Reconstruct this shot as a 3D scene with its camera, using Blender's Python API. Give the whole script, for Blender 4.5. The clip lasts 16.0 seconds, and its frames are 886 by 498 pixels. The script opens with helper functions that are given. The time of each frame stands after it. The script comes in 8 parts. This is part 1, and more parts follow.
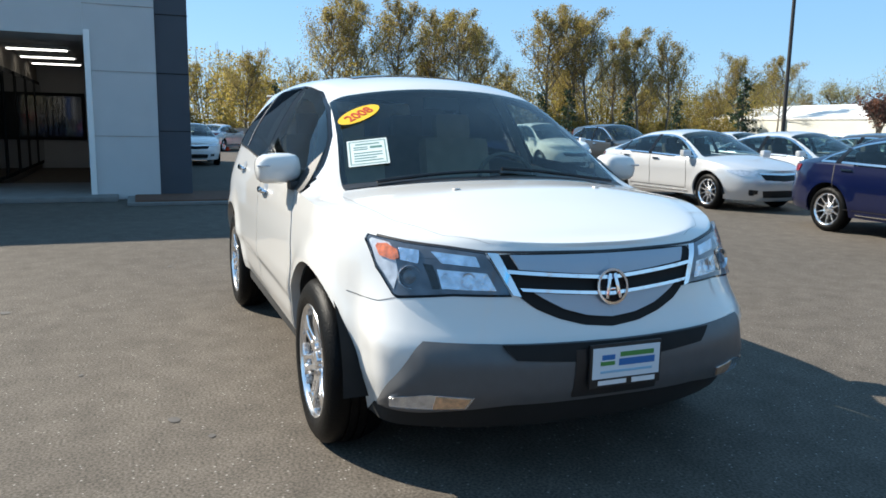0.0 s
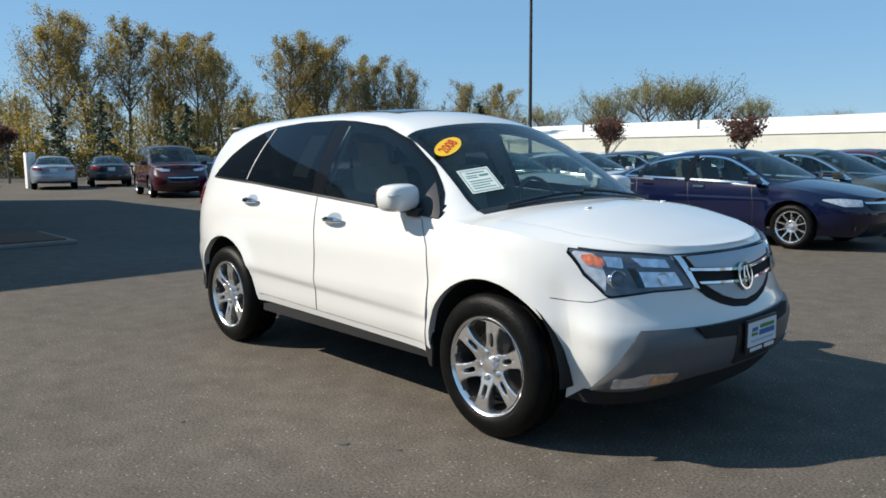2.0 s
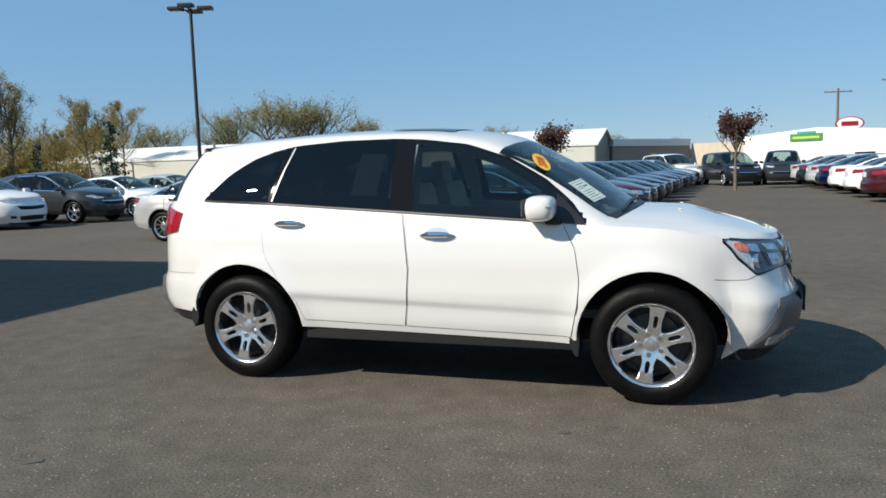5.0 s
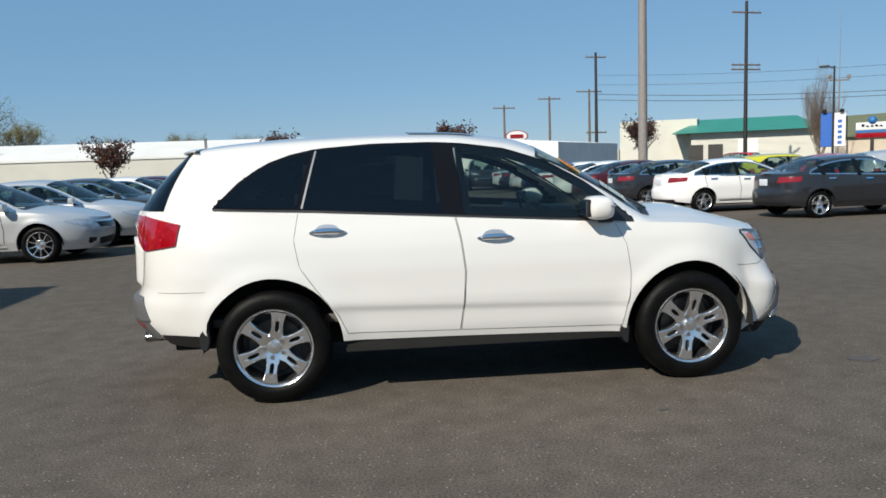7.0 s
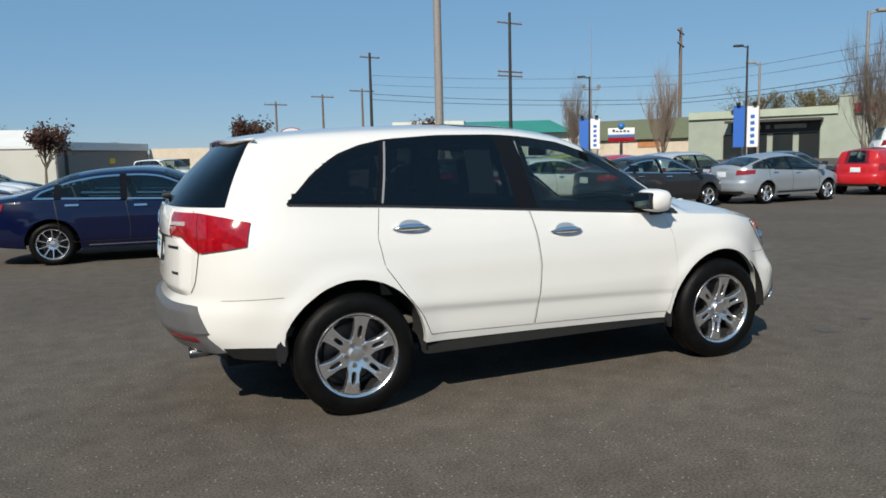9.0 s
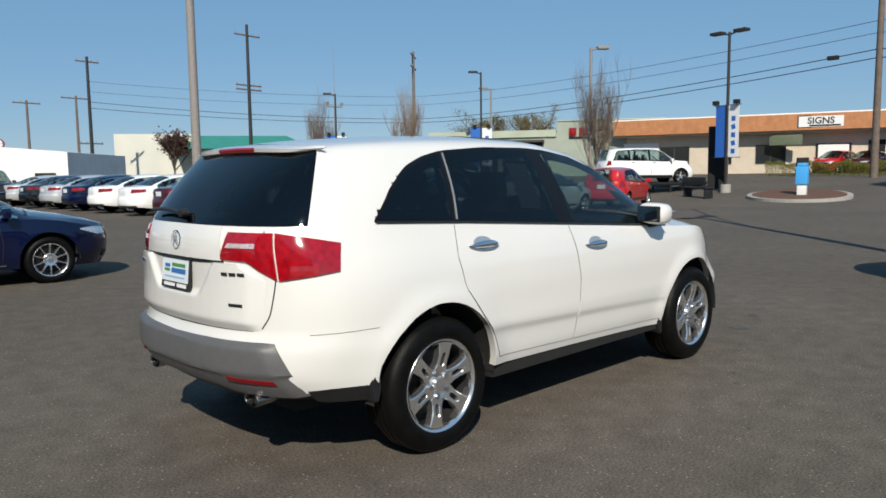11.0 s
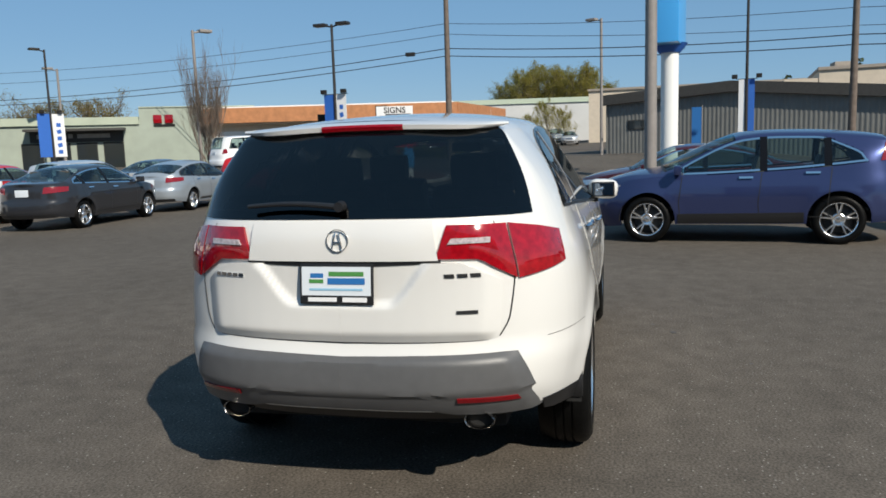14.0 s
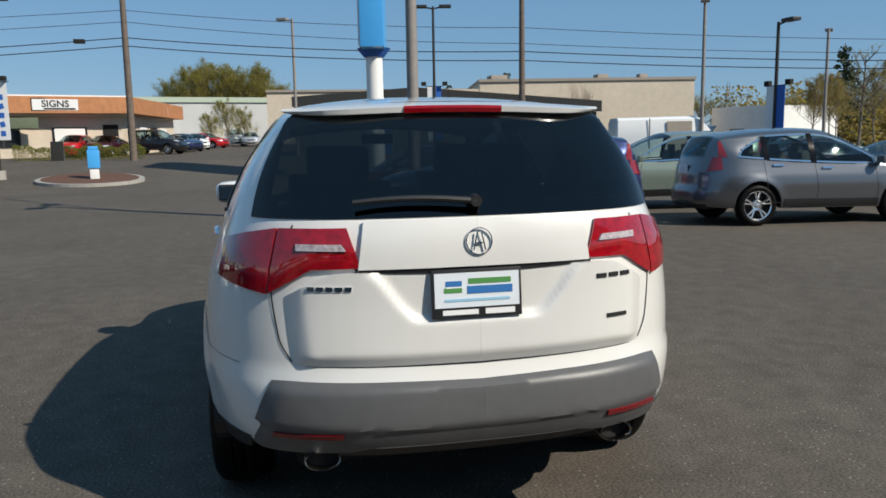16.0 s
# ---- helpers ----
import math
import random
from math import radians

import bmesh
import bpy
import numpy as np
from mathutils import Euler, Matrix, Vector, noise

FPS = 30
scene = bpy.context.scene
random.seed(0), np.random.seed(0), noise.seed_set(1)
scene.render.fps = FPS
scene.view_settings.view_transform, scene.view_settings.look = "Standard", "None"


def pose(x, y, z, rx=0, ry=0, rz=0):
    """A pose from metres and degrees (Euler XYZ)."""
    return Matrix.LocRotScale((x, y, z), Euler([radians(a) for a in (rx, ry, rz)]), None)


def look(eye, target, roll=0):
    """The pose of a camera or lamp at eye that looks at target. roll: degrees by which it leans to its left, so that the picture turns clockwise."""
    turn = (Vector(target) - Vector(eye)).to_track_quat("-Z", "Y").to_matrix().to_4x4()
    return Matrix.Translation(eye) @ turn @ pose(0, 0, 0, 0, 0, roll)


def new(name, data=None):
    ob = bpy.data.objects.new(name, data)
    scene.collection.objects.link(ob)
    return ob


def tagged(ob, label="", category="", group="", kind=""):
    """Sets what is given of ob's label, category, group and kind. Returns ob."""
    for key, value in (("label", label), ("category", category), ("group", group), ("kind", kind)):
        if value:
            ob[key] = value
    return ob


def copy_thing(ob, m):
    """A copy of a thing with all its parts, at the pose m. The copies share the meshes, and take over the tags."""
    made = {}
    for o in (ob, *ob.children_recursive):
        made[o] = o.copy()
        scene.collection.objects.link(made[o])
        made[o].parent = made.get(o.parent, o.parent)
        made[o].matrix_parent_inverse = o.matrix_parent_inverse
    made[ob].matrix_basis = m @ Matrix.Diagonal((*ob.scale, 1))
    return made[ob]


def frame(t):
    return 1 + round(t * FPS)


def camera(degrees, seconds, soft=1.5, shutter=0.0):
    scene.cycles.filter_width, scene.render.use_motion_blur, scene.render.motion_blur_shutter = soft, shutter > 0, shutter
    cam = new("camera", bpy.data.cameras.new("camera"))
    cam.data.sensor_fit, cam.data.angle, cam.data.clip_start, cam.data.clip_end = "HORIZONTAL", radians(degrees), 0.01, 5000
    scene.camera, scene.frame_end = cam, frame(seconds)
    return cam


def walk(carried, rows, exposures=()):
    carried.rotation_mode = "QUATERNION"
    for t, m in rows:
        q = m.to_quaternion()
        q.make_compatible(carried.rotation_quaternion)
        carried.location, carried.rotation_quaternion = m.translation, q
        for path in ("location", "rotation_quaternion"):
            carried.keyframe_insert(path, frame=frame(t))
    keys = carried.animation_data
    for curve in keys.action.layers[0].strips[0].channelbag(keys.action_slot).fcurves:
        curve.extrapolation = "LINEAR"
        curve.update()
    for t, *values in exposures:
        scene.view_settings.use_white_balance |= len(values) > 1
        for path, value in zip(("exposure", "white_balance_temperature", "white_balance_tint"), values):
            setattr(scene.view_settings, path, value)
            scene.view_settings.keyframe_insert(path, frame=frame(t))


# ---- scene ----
cam = camera(60.8, 16.0, soft=1.65)
PATH = [
    (0, (4.577, -1.663, 1.389), (2.748, -0.919, 1.074), 1.0),
    (0.5, (4.494, -2.152, 1.387), (2.747, -1.215, 1.121), 0.9),
    (1, (4.326, -2.619, 1.379), (2.661, -1.547, 1.101), -0.2),
    (1.5, (4.118, -3.111, 1.392), (2.524, -1.933, 1.123), -0.3),
    (2, (3.925, -3.588, 1.412), (2.459, -2.25, 1.162), -0.4),
    (2.5, (3.633, -4.002, 1.41), (2.257, -2.576, 1.137), 0.1),
    (3, (3.33, -4.443, 1.415), (2.055, -2.923, 1.161), -2.0),
    (3.5, (2.928, -4.73, 1.404), (1.812, -3.09, 1.147), -1.8),
    (4, (2.53, -5.033, 1.409), (1.555, -3.3, 1.199), -2.5),
    (4.5, (2.101, -5.298, 1.425), (1.304, -3.478, 1.195), -2.8),
    (5, (1.614, -5.471, 1.443), (0.981, -3.587, 1.226), -1.7),
    (5.2, (1.41, -5.536, 1.424), (0.866, -3.621, 1.226), -2.0),
    (7.3, (-1.034, -5.751, 1.481), (-0.763, -3.781, 1.264), -1.5),
    (7.5, (-1.222, -5.728, 1.461), (-0.897, -3.763, 1.278), -1.3),
    (8, (-1.714, -5.593, 1.488), (-1.217, -3.667, 1.281), -0.5),
    (8.5, (-2.162, -5.347, 1.493), (-1.533, -3.463, 1.258), -0.5),
    (9, (-2.615, -5.118, 1.495), (-1.824, -3.297, 1.255), -1.3),
    (9.2, (-2.773, -5.023, 1.496), (-1.904, -3.239, 1.245), -0.3),
    (11.3, (-4.322, -3.58, 1.515), (-2.887, -2.204, 1.296), -0.7),
    (11.5, (-4.459, -3.434, 1.539), (-2.994, -2.092, 1.308), -0.5),
    (12, (-4.678, -2.979, 1.524), (-3.075, -1.808, 1.279), -1.6),
    (12.5, (-4.896, -2.526, 1.515), (-3.186, -1.513, 1.293), -1.3),
    (13, (-5.048, -2.07, 1.516), (-3.238, -1.257, 1.266), -1.8),
    (13.5, (-5.135, -1.586, 1.514), (-3.263, -0.929, 1.263), -1.3),
    (14, (-5.23, -1.113, 1.523), (-3.299, -0.662, 1.259), -1.8),
    (14.5, (-5.169, -0.646, 1.508), (-3.211, -0.368, 1.212), -2.5),
    (15, (-5.126, -0.189, 1.502), (-3.147, -0.183, 1.217), -2.6),
    (15.5, (-5.009, 0.231, 1.5), (-3.042, 0.019, 1.207), -2.5),
    (16, (-4.826, 0.64, 1.497), (-2.887, 0.237, 1.218), -1.0),
]
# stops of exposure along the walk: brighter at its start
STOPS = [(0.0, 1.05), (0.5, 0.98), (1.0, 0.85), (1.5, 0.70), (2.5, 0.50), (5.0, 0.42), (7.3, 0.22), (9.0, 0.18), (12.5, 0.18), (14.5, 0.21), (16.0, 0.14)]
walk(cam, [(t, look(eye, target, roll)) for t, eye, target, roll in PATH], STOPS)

# ---- world, sun and exposure ----
SUN_DIR = Vector((-0.69, -0.725, 0.80)).normalized()
wd = bpy.data.worlds.new("sky")
scene.world = wd
wd.use_nodes = True
wn = wd.node_tree
sky = wn.nodes.new("ShaderNodeTexSky")
sky.sky_type = "NISHITA"
sky.sun_disc = False
sky.sun_elevation = math.asin(SUN_DIR.z)
sky.sun_rotation = math.atan2(SUN_DIR.x, SUN_DIR.y)
sky.air_density, sky.dust_density, sky.ozone_density, sky.altitude = 1.0, 0.1, 1.6, 900
# the clear sky is nearly even away from the sun: part physical sky, part plain blue
even = wn.nodes.new("ShaderNodeBackground")
even.inputs[0].default_value, even.inputs[1].default_value = (0.092, 0.208, 0.348, 1), 1.0
both_skies = wn.nodes.new("ShaderNodeAddShader")
wn.links.new(sky.outputs[0], wn.nodes["Background"].inputs[0])
wn.nodes["Background"].inputs[1].default_value = 0.026
wn.links.new(wn.nodes["Background"].outputs[0], both_skies.inputs[0])
wn.links.new(even.outputs[0], both_skies.inputs[1])
wn.links.new(both_skies.outputs[0], wn.nodes["World Output"].inputs[0])
sun_data = bpy.data.lights.new("sun", "SUN")
sun_data.energy, sun_data.angle, sun_data.color = 5.0, radians(0.53), (1.0, 0.93, 0.81)
sun = new("sun", sun_data)
sun.matrix_world = look((0, 0, 60), Vector((0, 0, 60)) - SUN_DIR)


# ---- materials ----
def rgb(h):
    c = [int(h[i:i + 2], 16) / 255 for i in (0, 2, 4)]
    return tuple(v / 12.92 if v < 0.04045 else ((v + 0.055) / 1.055) ** 2.4 for v in c) + (1,)


def mat(name, col, rough=0.5, metal=0.0, vary=0.0, scale=8.0, bump=0.0, bscale=60.0, coat=0.0, spec=0.5, rand=0.0, vary2=0.0, scale2=0.7):
    """A principled surface with colour variation at two scales, a fine relief and a shift from object to object."""
    m = bpy.data.materials.new(name)
    m.use_nodes = True
    nt = m.node_tree
    p = nt.nodes["Principled BSDF"]
    p.inputs["Roughness"].default_value, p.inputs["Metallic"].default_value = rough, metal
    p.inputs["Coat Weight"].default_value, p.inputs["Specular IOR Level"].default_value = coat, spec
    p.inputs["Coat Roughness"].default_value = 0.03
    if isinstance(col, str):
        col = rgb(col)
    if len(col) == 3:
        col = (*col, 1)
    p.inputs["Base Color"].default_value = col
    geo = nt.nodes.new("ShaderNodeTexCoord")
    last = None
    for amount, sc in ((vary, scale), (vary2, scale2)):
        if amount:
            n = nt.nodes.new("ShaderNodeTexNoise")
            n.inputs["Scale"].default_value, n.inputs["Detail"].default_value = sc, 6
            nt.links.new(geo.outputs["Object"], n.inputs["Vector"])
            r = nt.nodes.new("ShaderNodeMapRange")
            r.inputs["From Min"].default_value, r.inputs["From Max"].default_value = 0.3, 0.7
            r.inputs["To Min"].default_value, r.inputs["To Max"].default_value = 1 - amount, 1 + amount
            nt.links.new(n.outputs["Fac"], r.inputs["Value"])
            mul = nt.nodes.new("ShaderNodeVectorMath")
            mul.operation = "SCALE"
            if last is None:
                mul.inputs[0].default_value = col[:3]
            else:
                nt.links.new(last.outputs[0], mul.inputs[0])
            nt.links.new(r.outputs[0], mul.inputs["Scale"])
            last = mul
    if rand:
        info = nt.nodes.new("ShaderNodeObjectInfo")
        r = nt.nodes.new("ShaderNodeMapRange")
        r.inputs["To Min"].default_value, r.inputs["To Max"].default_value = 1 - rand, 1 + rand
        nt.links.new(info.outputs["Random"], r.inputs["Value"])
        mul = nt.nodes.new("ShaderNodeVectorMath")
        mul.operation = "SCALE"
        if last is None:
            mul.inputs[0].default_value = col[:3]
        else:
            nt.links.new(last.outputs[0], mul.inputs[0])
        nt.links.new(r.outputs[0], mul.inputs["Scale"])
        last = mul
    if last is not None:
        nt.links.new(last.outputs[0], p.inputs["Base Color"])
    if bump:
        n = nt.nodes.new("ShaderNodeTexNoise")
        n.inputs["Scale"].default_value, n.inputs["Detail"].default_value = bscale, 4
        nt.links.new(geo.outputs["Object"], n.inputs["Vector"])
        b = nt.nodes.new("ShaderNodeBump")
        b.inputs["Strength"].default_value, b.inputs["Distance"].default_value = bump, 0.01
        nt.links.new(n.outputs["Fac"], b.inputs["Height"])
        nt.links.new(b.outputs[0], p.inputs["Normal"])
    return m


def glass(name, tint, clear, rough=0.0):
    """Thin car glass: part clear, part mirror by Fresnel; tint colours what is seen through it."""
    m = bpy.data.materials.new(name)
    m.use_nodes = True
    nt = m.node_tree
    nt.nodes.remove(nt.nodes["Principled BSDF"])
    out = nt.nodes["Material Output"]
    tr = nt.nodes.new("ShaderNodeBsdfTransparent")
    tr.inputs[0].default_value = (tint[0] * clear, tint[1] * clear, tint[2] * clear, 1)
    gl = nt.nodes.new("ShaderNodeBsdfGlossy")
    gl.inputs["Roughness"].default_value = rough
    lw = nt.nodes.new("ShaderNodeLayerWeight")
    lw.inputs["Blend"].default_value = 0.5
    pw = nt.nodes.new("ShaderNodeMath")
    pw.operation = "POWER"
    pw.inputs[1].default_value = 4.5
    nt.links.new(lw.outputs["Facing"], pw.inputs[0])
    fr = nt.nodes.new("ShaderNodeMapRange")
    fr.inputs["To Min"].default_value, fr.inputs["To Max"].default_value = 0.06, 0.95
    nt.links.new(pw.outputs[0], fr.inputs["Value"])
    mx = nt.nodes.new("ShaderNodeMixShader")
    nt.links.new(fr.outputs[0], mx.inputs[0])
    nt.links.new(tr.outputs[0], mx.inputs[1])
    nt.links.new(gl.outputs[0], mx.inputs[2])
    nt.links.new(mx.outputs[0], out.inputs[0])
    return m


def asphalt_material():
    """Worn tarmac: dark binder, pale stone chips of a few millimetres, broad worn patches and oil spots."""
    m = bpy.data.materials.new("asphalt")
    m.use_nodes = True
    nt = m.node_tree
    p = nt.nodes["Principled BSDF"]
    p.inputs["Roughness"].default_value = 0.85
    p.inputs["Specular IOR Level"].default_value = 0.15
    tc = nt.nodes.new("ShaderNodeTexCoord")

    def noise_node(scale, detail, lo, hi, a, b):
        n = nt.nodes.new("ShaderNodeTexNoise")
        n.inputs["Scale"].default_value, n.inputs["Detail"].default_value = scale, detail
        nt.links.new(tc.outputs["Object"], n.inputs["Vector"])
        r = nt.nodes.new("ShaderNodeMapRange")
        for k, v in (("From Min", lo), ("From Max", hi), ("To Min", a), ("To Max", b)):
            r.inputs[k].default_value = v
        nt.links.new(n.outputs["Fac"], r.inputs["Value"])
        return r, n
    broad, _ = noise_node(0.35, 4, 0.3, 0.7, 0.88, 1.1)
    mid, _ = noise_node(5.0, 6, 0.3, 0.7, 0.84, 1.16)
    fine, fn = noise_node(75.0, 4, 0.35, 0.65, 0.62, 1.38)
    vor = nt.nodes.new("ShaderNodeTexVoronoi")
    vor.inputs["Scale"].default_value = 42
    nt.links.new(tc.outputs["Object"], vor.inputs["Vector"])
    chip = nt.nodes.new("ShaderNodeMapRange")
    for k, v in (("From Min", 0.14), ("From Max", 0.26), ("To Min", 1.0), ("To Max", 0.0)):
        chip.inputs[k].default_value = v
    nt.links.new(vor.outputs["Distance"], chip.inputs["Value"])
    sep = nt.nodes.new("ShaderNodeSeparateColor")
    nt.links.new(vor.outputs["Color"], sep.inputs[0])
    pick = nt.nodes.new("ShaderNodeMath")
    pick.operation = "GREATER_THAN"
    pick.inputs[1].default_value = 0.86
    nt.links.new(sep.outputs[0], pick.inputs[0])
    both = nt.nodes.new("ShaderNodeMath")
    both.operation = "MULTIPLY"
    nt.links.new(chip.outputs[0], both.inputs[0])
    nt.links.new(pick.outputs[0], both.inputs[1])
    col = None
    for r in (broad, mid, fine):
        mul = nt.nodes.new("ShaderNodeVectorMath")
        mul.operation = "SCALE"
        if col is None:
            mul.inputs[0].default_value = ASPHALT
        else:
            nt.links.new(col.outputs[0], mul.inputs[0])
        nt.links.new(r.outputs[0], mul.inputs["Scale"])
        col = mul
    mx = nt.nodes.new("ShaderNodeMix")
    mx.data_type = "RGBA"
    nt.links.new(both.outputs[0], mx.inputs[0])
    nt.links.new(col.outputs[0], mx.inputs[6])
    mx.inputs[7].default_value = (0.27, 0.25, 0.225, 1)
    nt.links.new(mx.outputs[2], p.inputs["Base Color"])
    b = nt.nodes.new("ShaderNodeBump")
    b.inputs["Strength"].default_value, b.inputs["Distance"].default_value = 0.5, 0.006
    nt.links.new(fn.outputs["Fac"], b.inputs["Height"])
    nt.links.new(b.outputs[0], p.inputs["Normal"])
    return m


ASPHALT = (0.094, 0.081, 0.067)
M_ASPHALT = asphalt_material()
M_PEARL = mat("pearl_white_paint", (0.655, 0.645, 0.62), 0.28, coat=1.0, vary2=0.012, scale2=2.0)
M_BLACK = mat("black_plastic", (0.012, 0.012, 0.013), 0.45, vary=0.15, scale=30)
M_GLOSSBLACK = mat("gloss_black_trim", (0.006, 0.006, 0.007), 0.07, spec=0.2)
M_CLAD = mat("grey_bumper_cladding", (0.088, 0.088, 0.090), 0.42, vary=0.06, scale=20, bump=0.1, bscale=400)
M_DARK = mat("wheel_well_liner", (0.008, 0.008, 0.008), 0.9, vary=0.2)
M_TYRE = mat("tyre_rubber", (0.0045, 0.0045, 0.0045), 0.42, spec=0.10, vary=0.3, scale=14, bump=0.3, bscale=120)
M_ALLOY = mat("machined_alloy", (0.82, 0.82, 0.83), 0.2, metal=0.95, vary=0.05, scale=12)
# near-black: shade behind the wheel spokes put into the colour; badge bars share it
M_SHADEBLACK = mat("wheel_shadow_metal", (0.012, 0.012, 0.013), 0.5, metal=0.0)
M_CHROME = mat("chrome", (0.75, 0.76, 0.78), 0.07, metal=1.0)
M_TIP = mat("dulled_exhaust_chrome", (0.30, 0.29, 0.28), 0.22, metal=1.0, vary=0.3, scale=20)
M_SATIN = mat("satin_silver", (0.34, 0.38, 0.43), 0.32, metal=0.45)
M_RED = mat("red_lamp_lens", (0.25, 0.002, 0.007), 0.10, coat=0.8, spec=0.3, vary=0.18, scale=70)
M_REDDARK = mat("dark_red_lamp_lens", (0.16, 0.0015, 0.005), 0.10, coat=0.8, spec=0.3, vary=0.15, scale=80)
M_LAMPSILVER = mat("lamp_silver", (0.74, 0.74, 0.74), 0.35, metal=0.2, vary=0.2, scale=30)
M_TAIL = mat("tail_lamp_lens", (0.27, 0.003, 0.008), 0.08, coat=1.0, spec=0.4, vary=0.25, scale=34)
M_AMBER = mat("amber_lamp_lens", (0.95, 0.24, 0.08), 0.15, coat=1.0, vary=0.35, scale=45)
M_LAMPBODY = mat("headlamp_housing", (0.11, 0.125, 0.145), 0.3, metal=0.3, vary=0.3, scale=18)
M_REFLECT = mat("lamp_reflector", (0.82, 0.85, 0.9), 0.14, metal=0.9, vary=0.3, scale=30, bump=0.5, bscale=60)
M_SHINE = mat("painted_divider_shine", (0.30, 0.30, 0.31), 0.45, metal=0.4)
M_PROJECTOR = mat("projector_glass", (0.10, 0.115, 0.13), 0.05, coat=1.0, vary=0.3, scale=30)
M_FOGAMBER = mat("warm_fog_lens", (0.85, 0.45, 0.22), 0.15, coat=1.0, vary=0.3, scale=40)
M_GLASS = glass("clear_car_glass", (0.82, 0.93, 0.88), 0.72)
M_PRIVACY = glass("dark_privacy_glass", (0.8, 0.9, 1.0), 0.10)
M_LENS = glass("clear_lamp_lens", (0.95, 0.97, 1.0), 0.92)
M_SEAT = mat("tan_leather", (0.36, 0.31, 0.24), 0.55, vary=0.1, scale=12)
M_DASH = mat("dark_dashboard", (0.11, 0.10, 0.085), 0.6, vary=0.1)
M_WHITEPAINT = mat("white_wall_paint", (0.74, 0.735, 0.71), 0.7, vary=0.04, scale=1.2, vary2=0.05, scale2=0.15, bump=0.08, bscale=80)
M_PAPER = mat("paper", (0.62, 0.68, 0.64), 0.7, vary=0.03)
M_YELLOW = mat("yellow_sticker", (0.83, 0.50, 0.015), 0.45)
M_ORANGE = mat("red_print", (0.50, 0.045, 0.01), 0.5)
M_PLATE = mat("white_plate", (0.62, 0.66, 0.70), 0.4)
M_BLUEPRINT = mat("blue_print", (0.02, 0.13, 0.36), 0.5)
M_GREENPRINT = mat("green_print", (0.06, 0.22, 0.05), 0.5)
M_WHITEPRINT = mat("white_print", (0.7, 0.7, 0.7), 0.5)
M_MIRROR = mat("mirror_glass", (0.75, 0.8, 0.85), 0.01, metal=1.0)


# ---- small building helpers ----
def mesh_of(bm, name, smooth=True):
    me = bpy.data.meshes.new(name)
    bm.normal_update()
    bm.to_mesh(me)
    bm.free()
    if smooth:
        for f in me.polygons:
            f.use_smooth = True
        me.set_sharp_from_angle(angle=radians(38))
    return me


def part(name, bm, material, parent=None, label="", smooth=True):
    ob = new(name, mesh_of(bm, name, smooth))
    if material:
        ob.data.materials.append(material)
    if parent is not None:
        ob.parent = parent
    if label:
        ob["label"] = label
    return ob


def thing(name, label, category, m=None, group="", kind=""):
    ob = new(name)
    ob.empty_display_size = 0.2
    if m is not None:
        ob.matrix_world = m
    return tagged(ob, label, category, group, kind)


def box(bm, c, s, bev=0.0, m=None):
    """A box of size s about c, with rounded edges."""
    geo = bmesh.ops.create_cube(bm, size=1.0)
    bmesh.ops.scale(bm, vec=s, verts=geo["verts"])
    if bev:
        es = list({e for v in geo["verts"] for e in v.link_edges})
        r = bmesh.ops.bevel(bm, geom=es, offset=bev, segments=2, affect="EDGES", profile=0.7)
        vs = list({v for f in r["faces"] for v in f.verts} | {v for v in geo["verts"] if v.is_valid})
    else:
        vs = geo["verts"]
    mm = Matrix.Translation(c) @ (m or Matrix())
    bmesh.ops.transform(bm, matrix=mm, verts=vs)
    return vs


def boxes(*specs):
    bm = bmesh.new()
    for c, s, *b in specs:
        box(bm, c, s, b[0] if b else 0.0)
    return bm


def tube(bm, a, b, r0, r1=None, n=10, caps=True):
    a, b = Vector(a), Vector(b)
    d = b - a
    m = Matrix.Translation((a + b) / 2) @ d.to_track_quat("Z", "Y").to_matrix().to_4x4()
    bmesh.ops.create_cone(bm, cap_ends=caps, segments=n, radius1=r0, radius2=r1 if r1 is not None else r0, depth=d.length, matrix=m)


def hose(bm, pts, r0, r1, n=6):
    """One connected round tube along a line of points."""
    rows = []
    for k, p in enumerate(pts):
        d = (pts[min(k + 1, len(pts) - 1)] - pts[max(k - 1, 0)]).normalized()
        u = d.orthogonal().normalized() if abs(d.z) > 0.9 else d.cross(Vector((0, 0, 1))).normalized()
        w = d.cross(u)
        r = r0 + (r1 - r0) * k / (len(pts) - 1)
        rows.append([bm.verts.new(p + (u * math.cos(2 * math.pi * j / n) + w * math.sin(2 * math.pi * j / n)) * r) for j in range(n)])
    for p, q in zip(rows, rows[1:]):
        for j in range(n):
            bm.faces.new((p[j], p[(j + 1) % n], q[(j + 1) % n], q[j]))
    bm.faces.new(rows[0])
    bm.faces.new(rows[-1][::-1])


def lathe(bm, prof, n=40, axis="y"):
    """Spin a profile of (radius, offset) round an axis."""
    rings = []
    for k in range(n):
        a = 2 * math.pi * k / n
        c, s = math.cos(a), math.sin(a)
        rings.append([bm.verts.new((r * c, o, r * s) if axis == "y" else (r * c, r * s, o)) for r, o in prof])
    for k in range(n):
        p, q = rings[k], rings[(k + 1) % n]
        for i in range(len(prof) - 1):
            bm.faces.new((p[i], p[i + 1], q[i + 1], q[i]))
    return bm


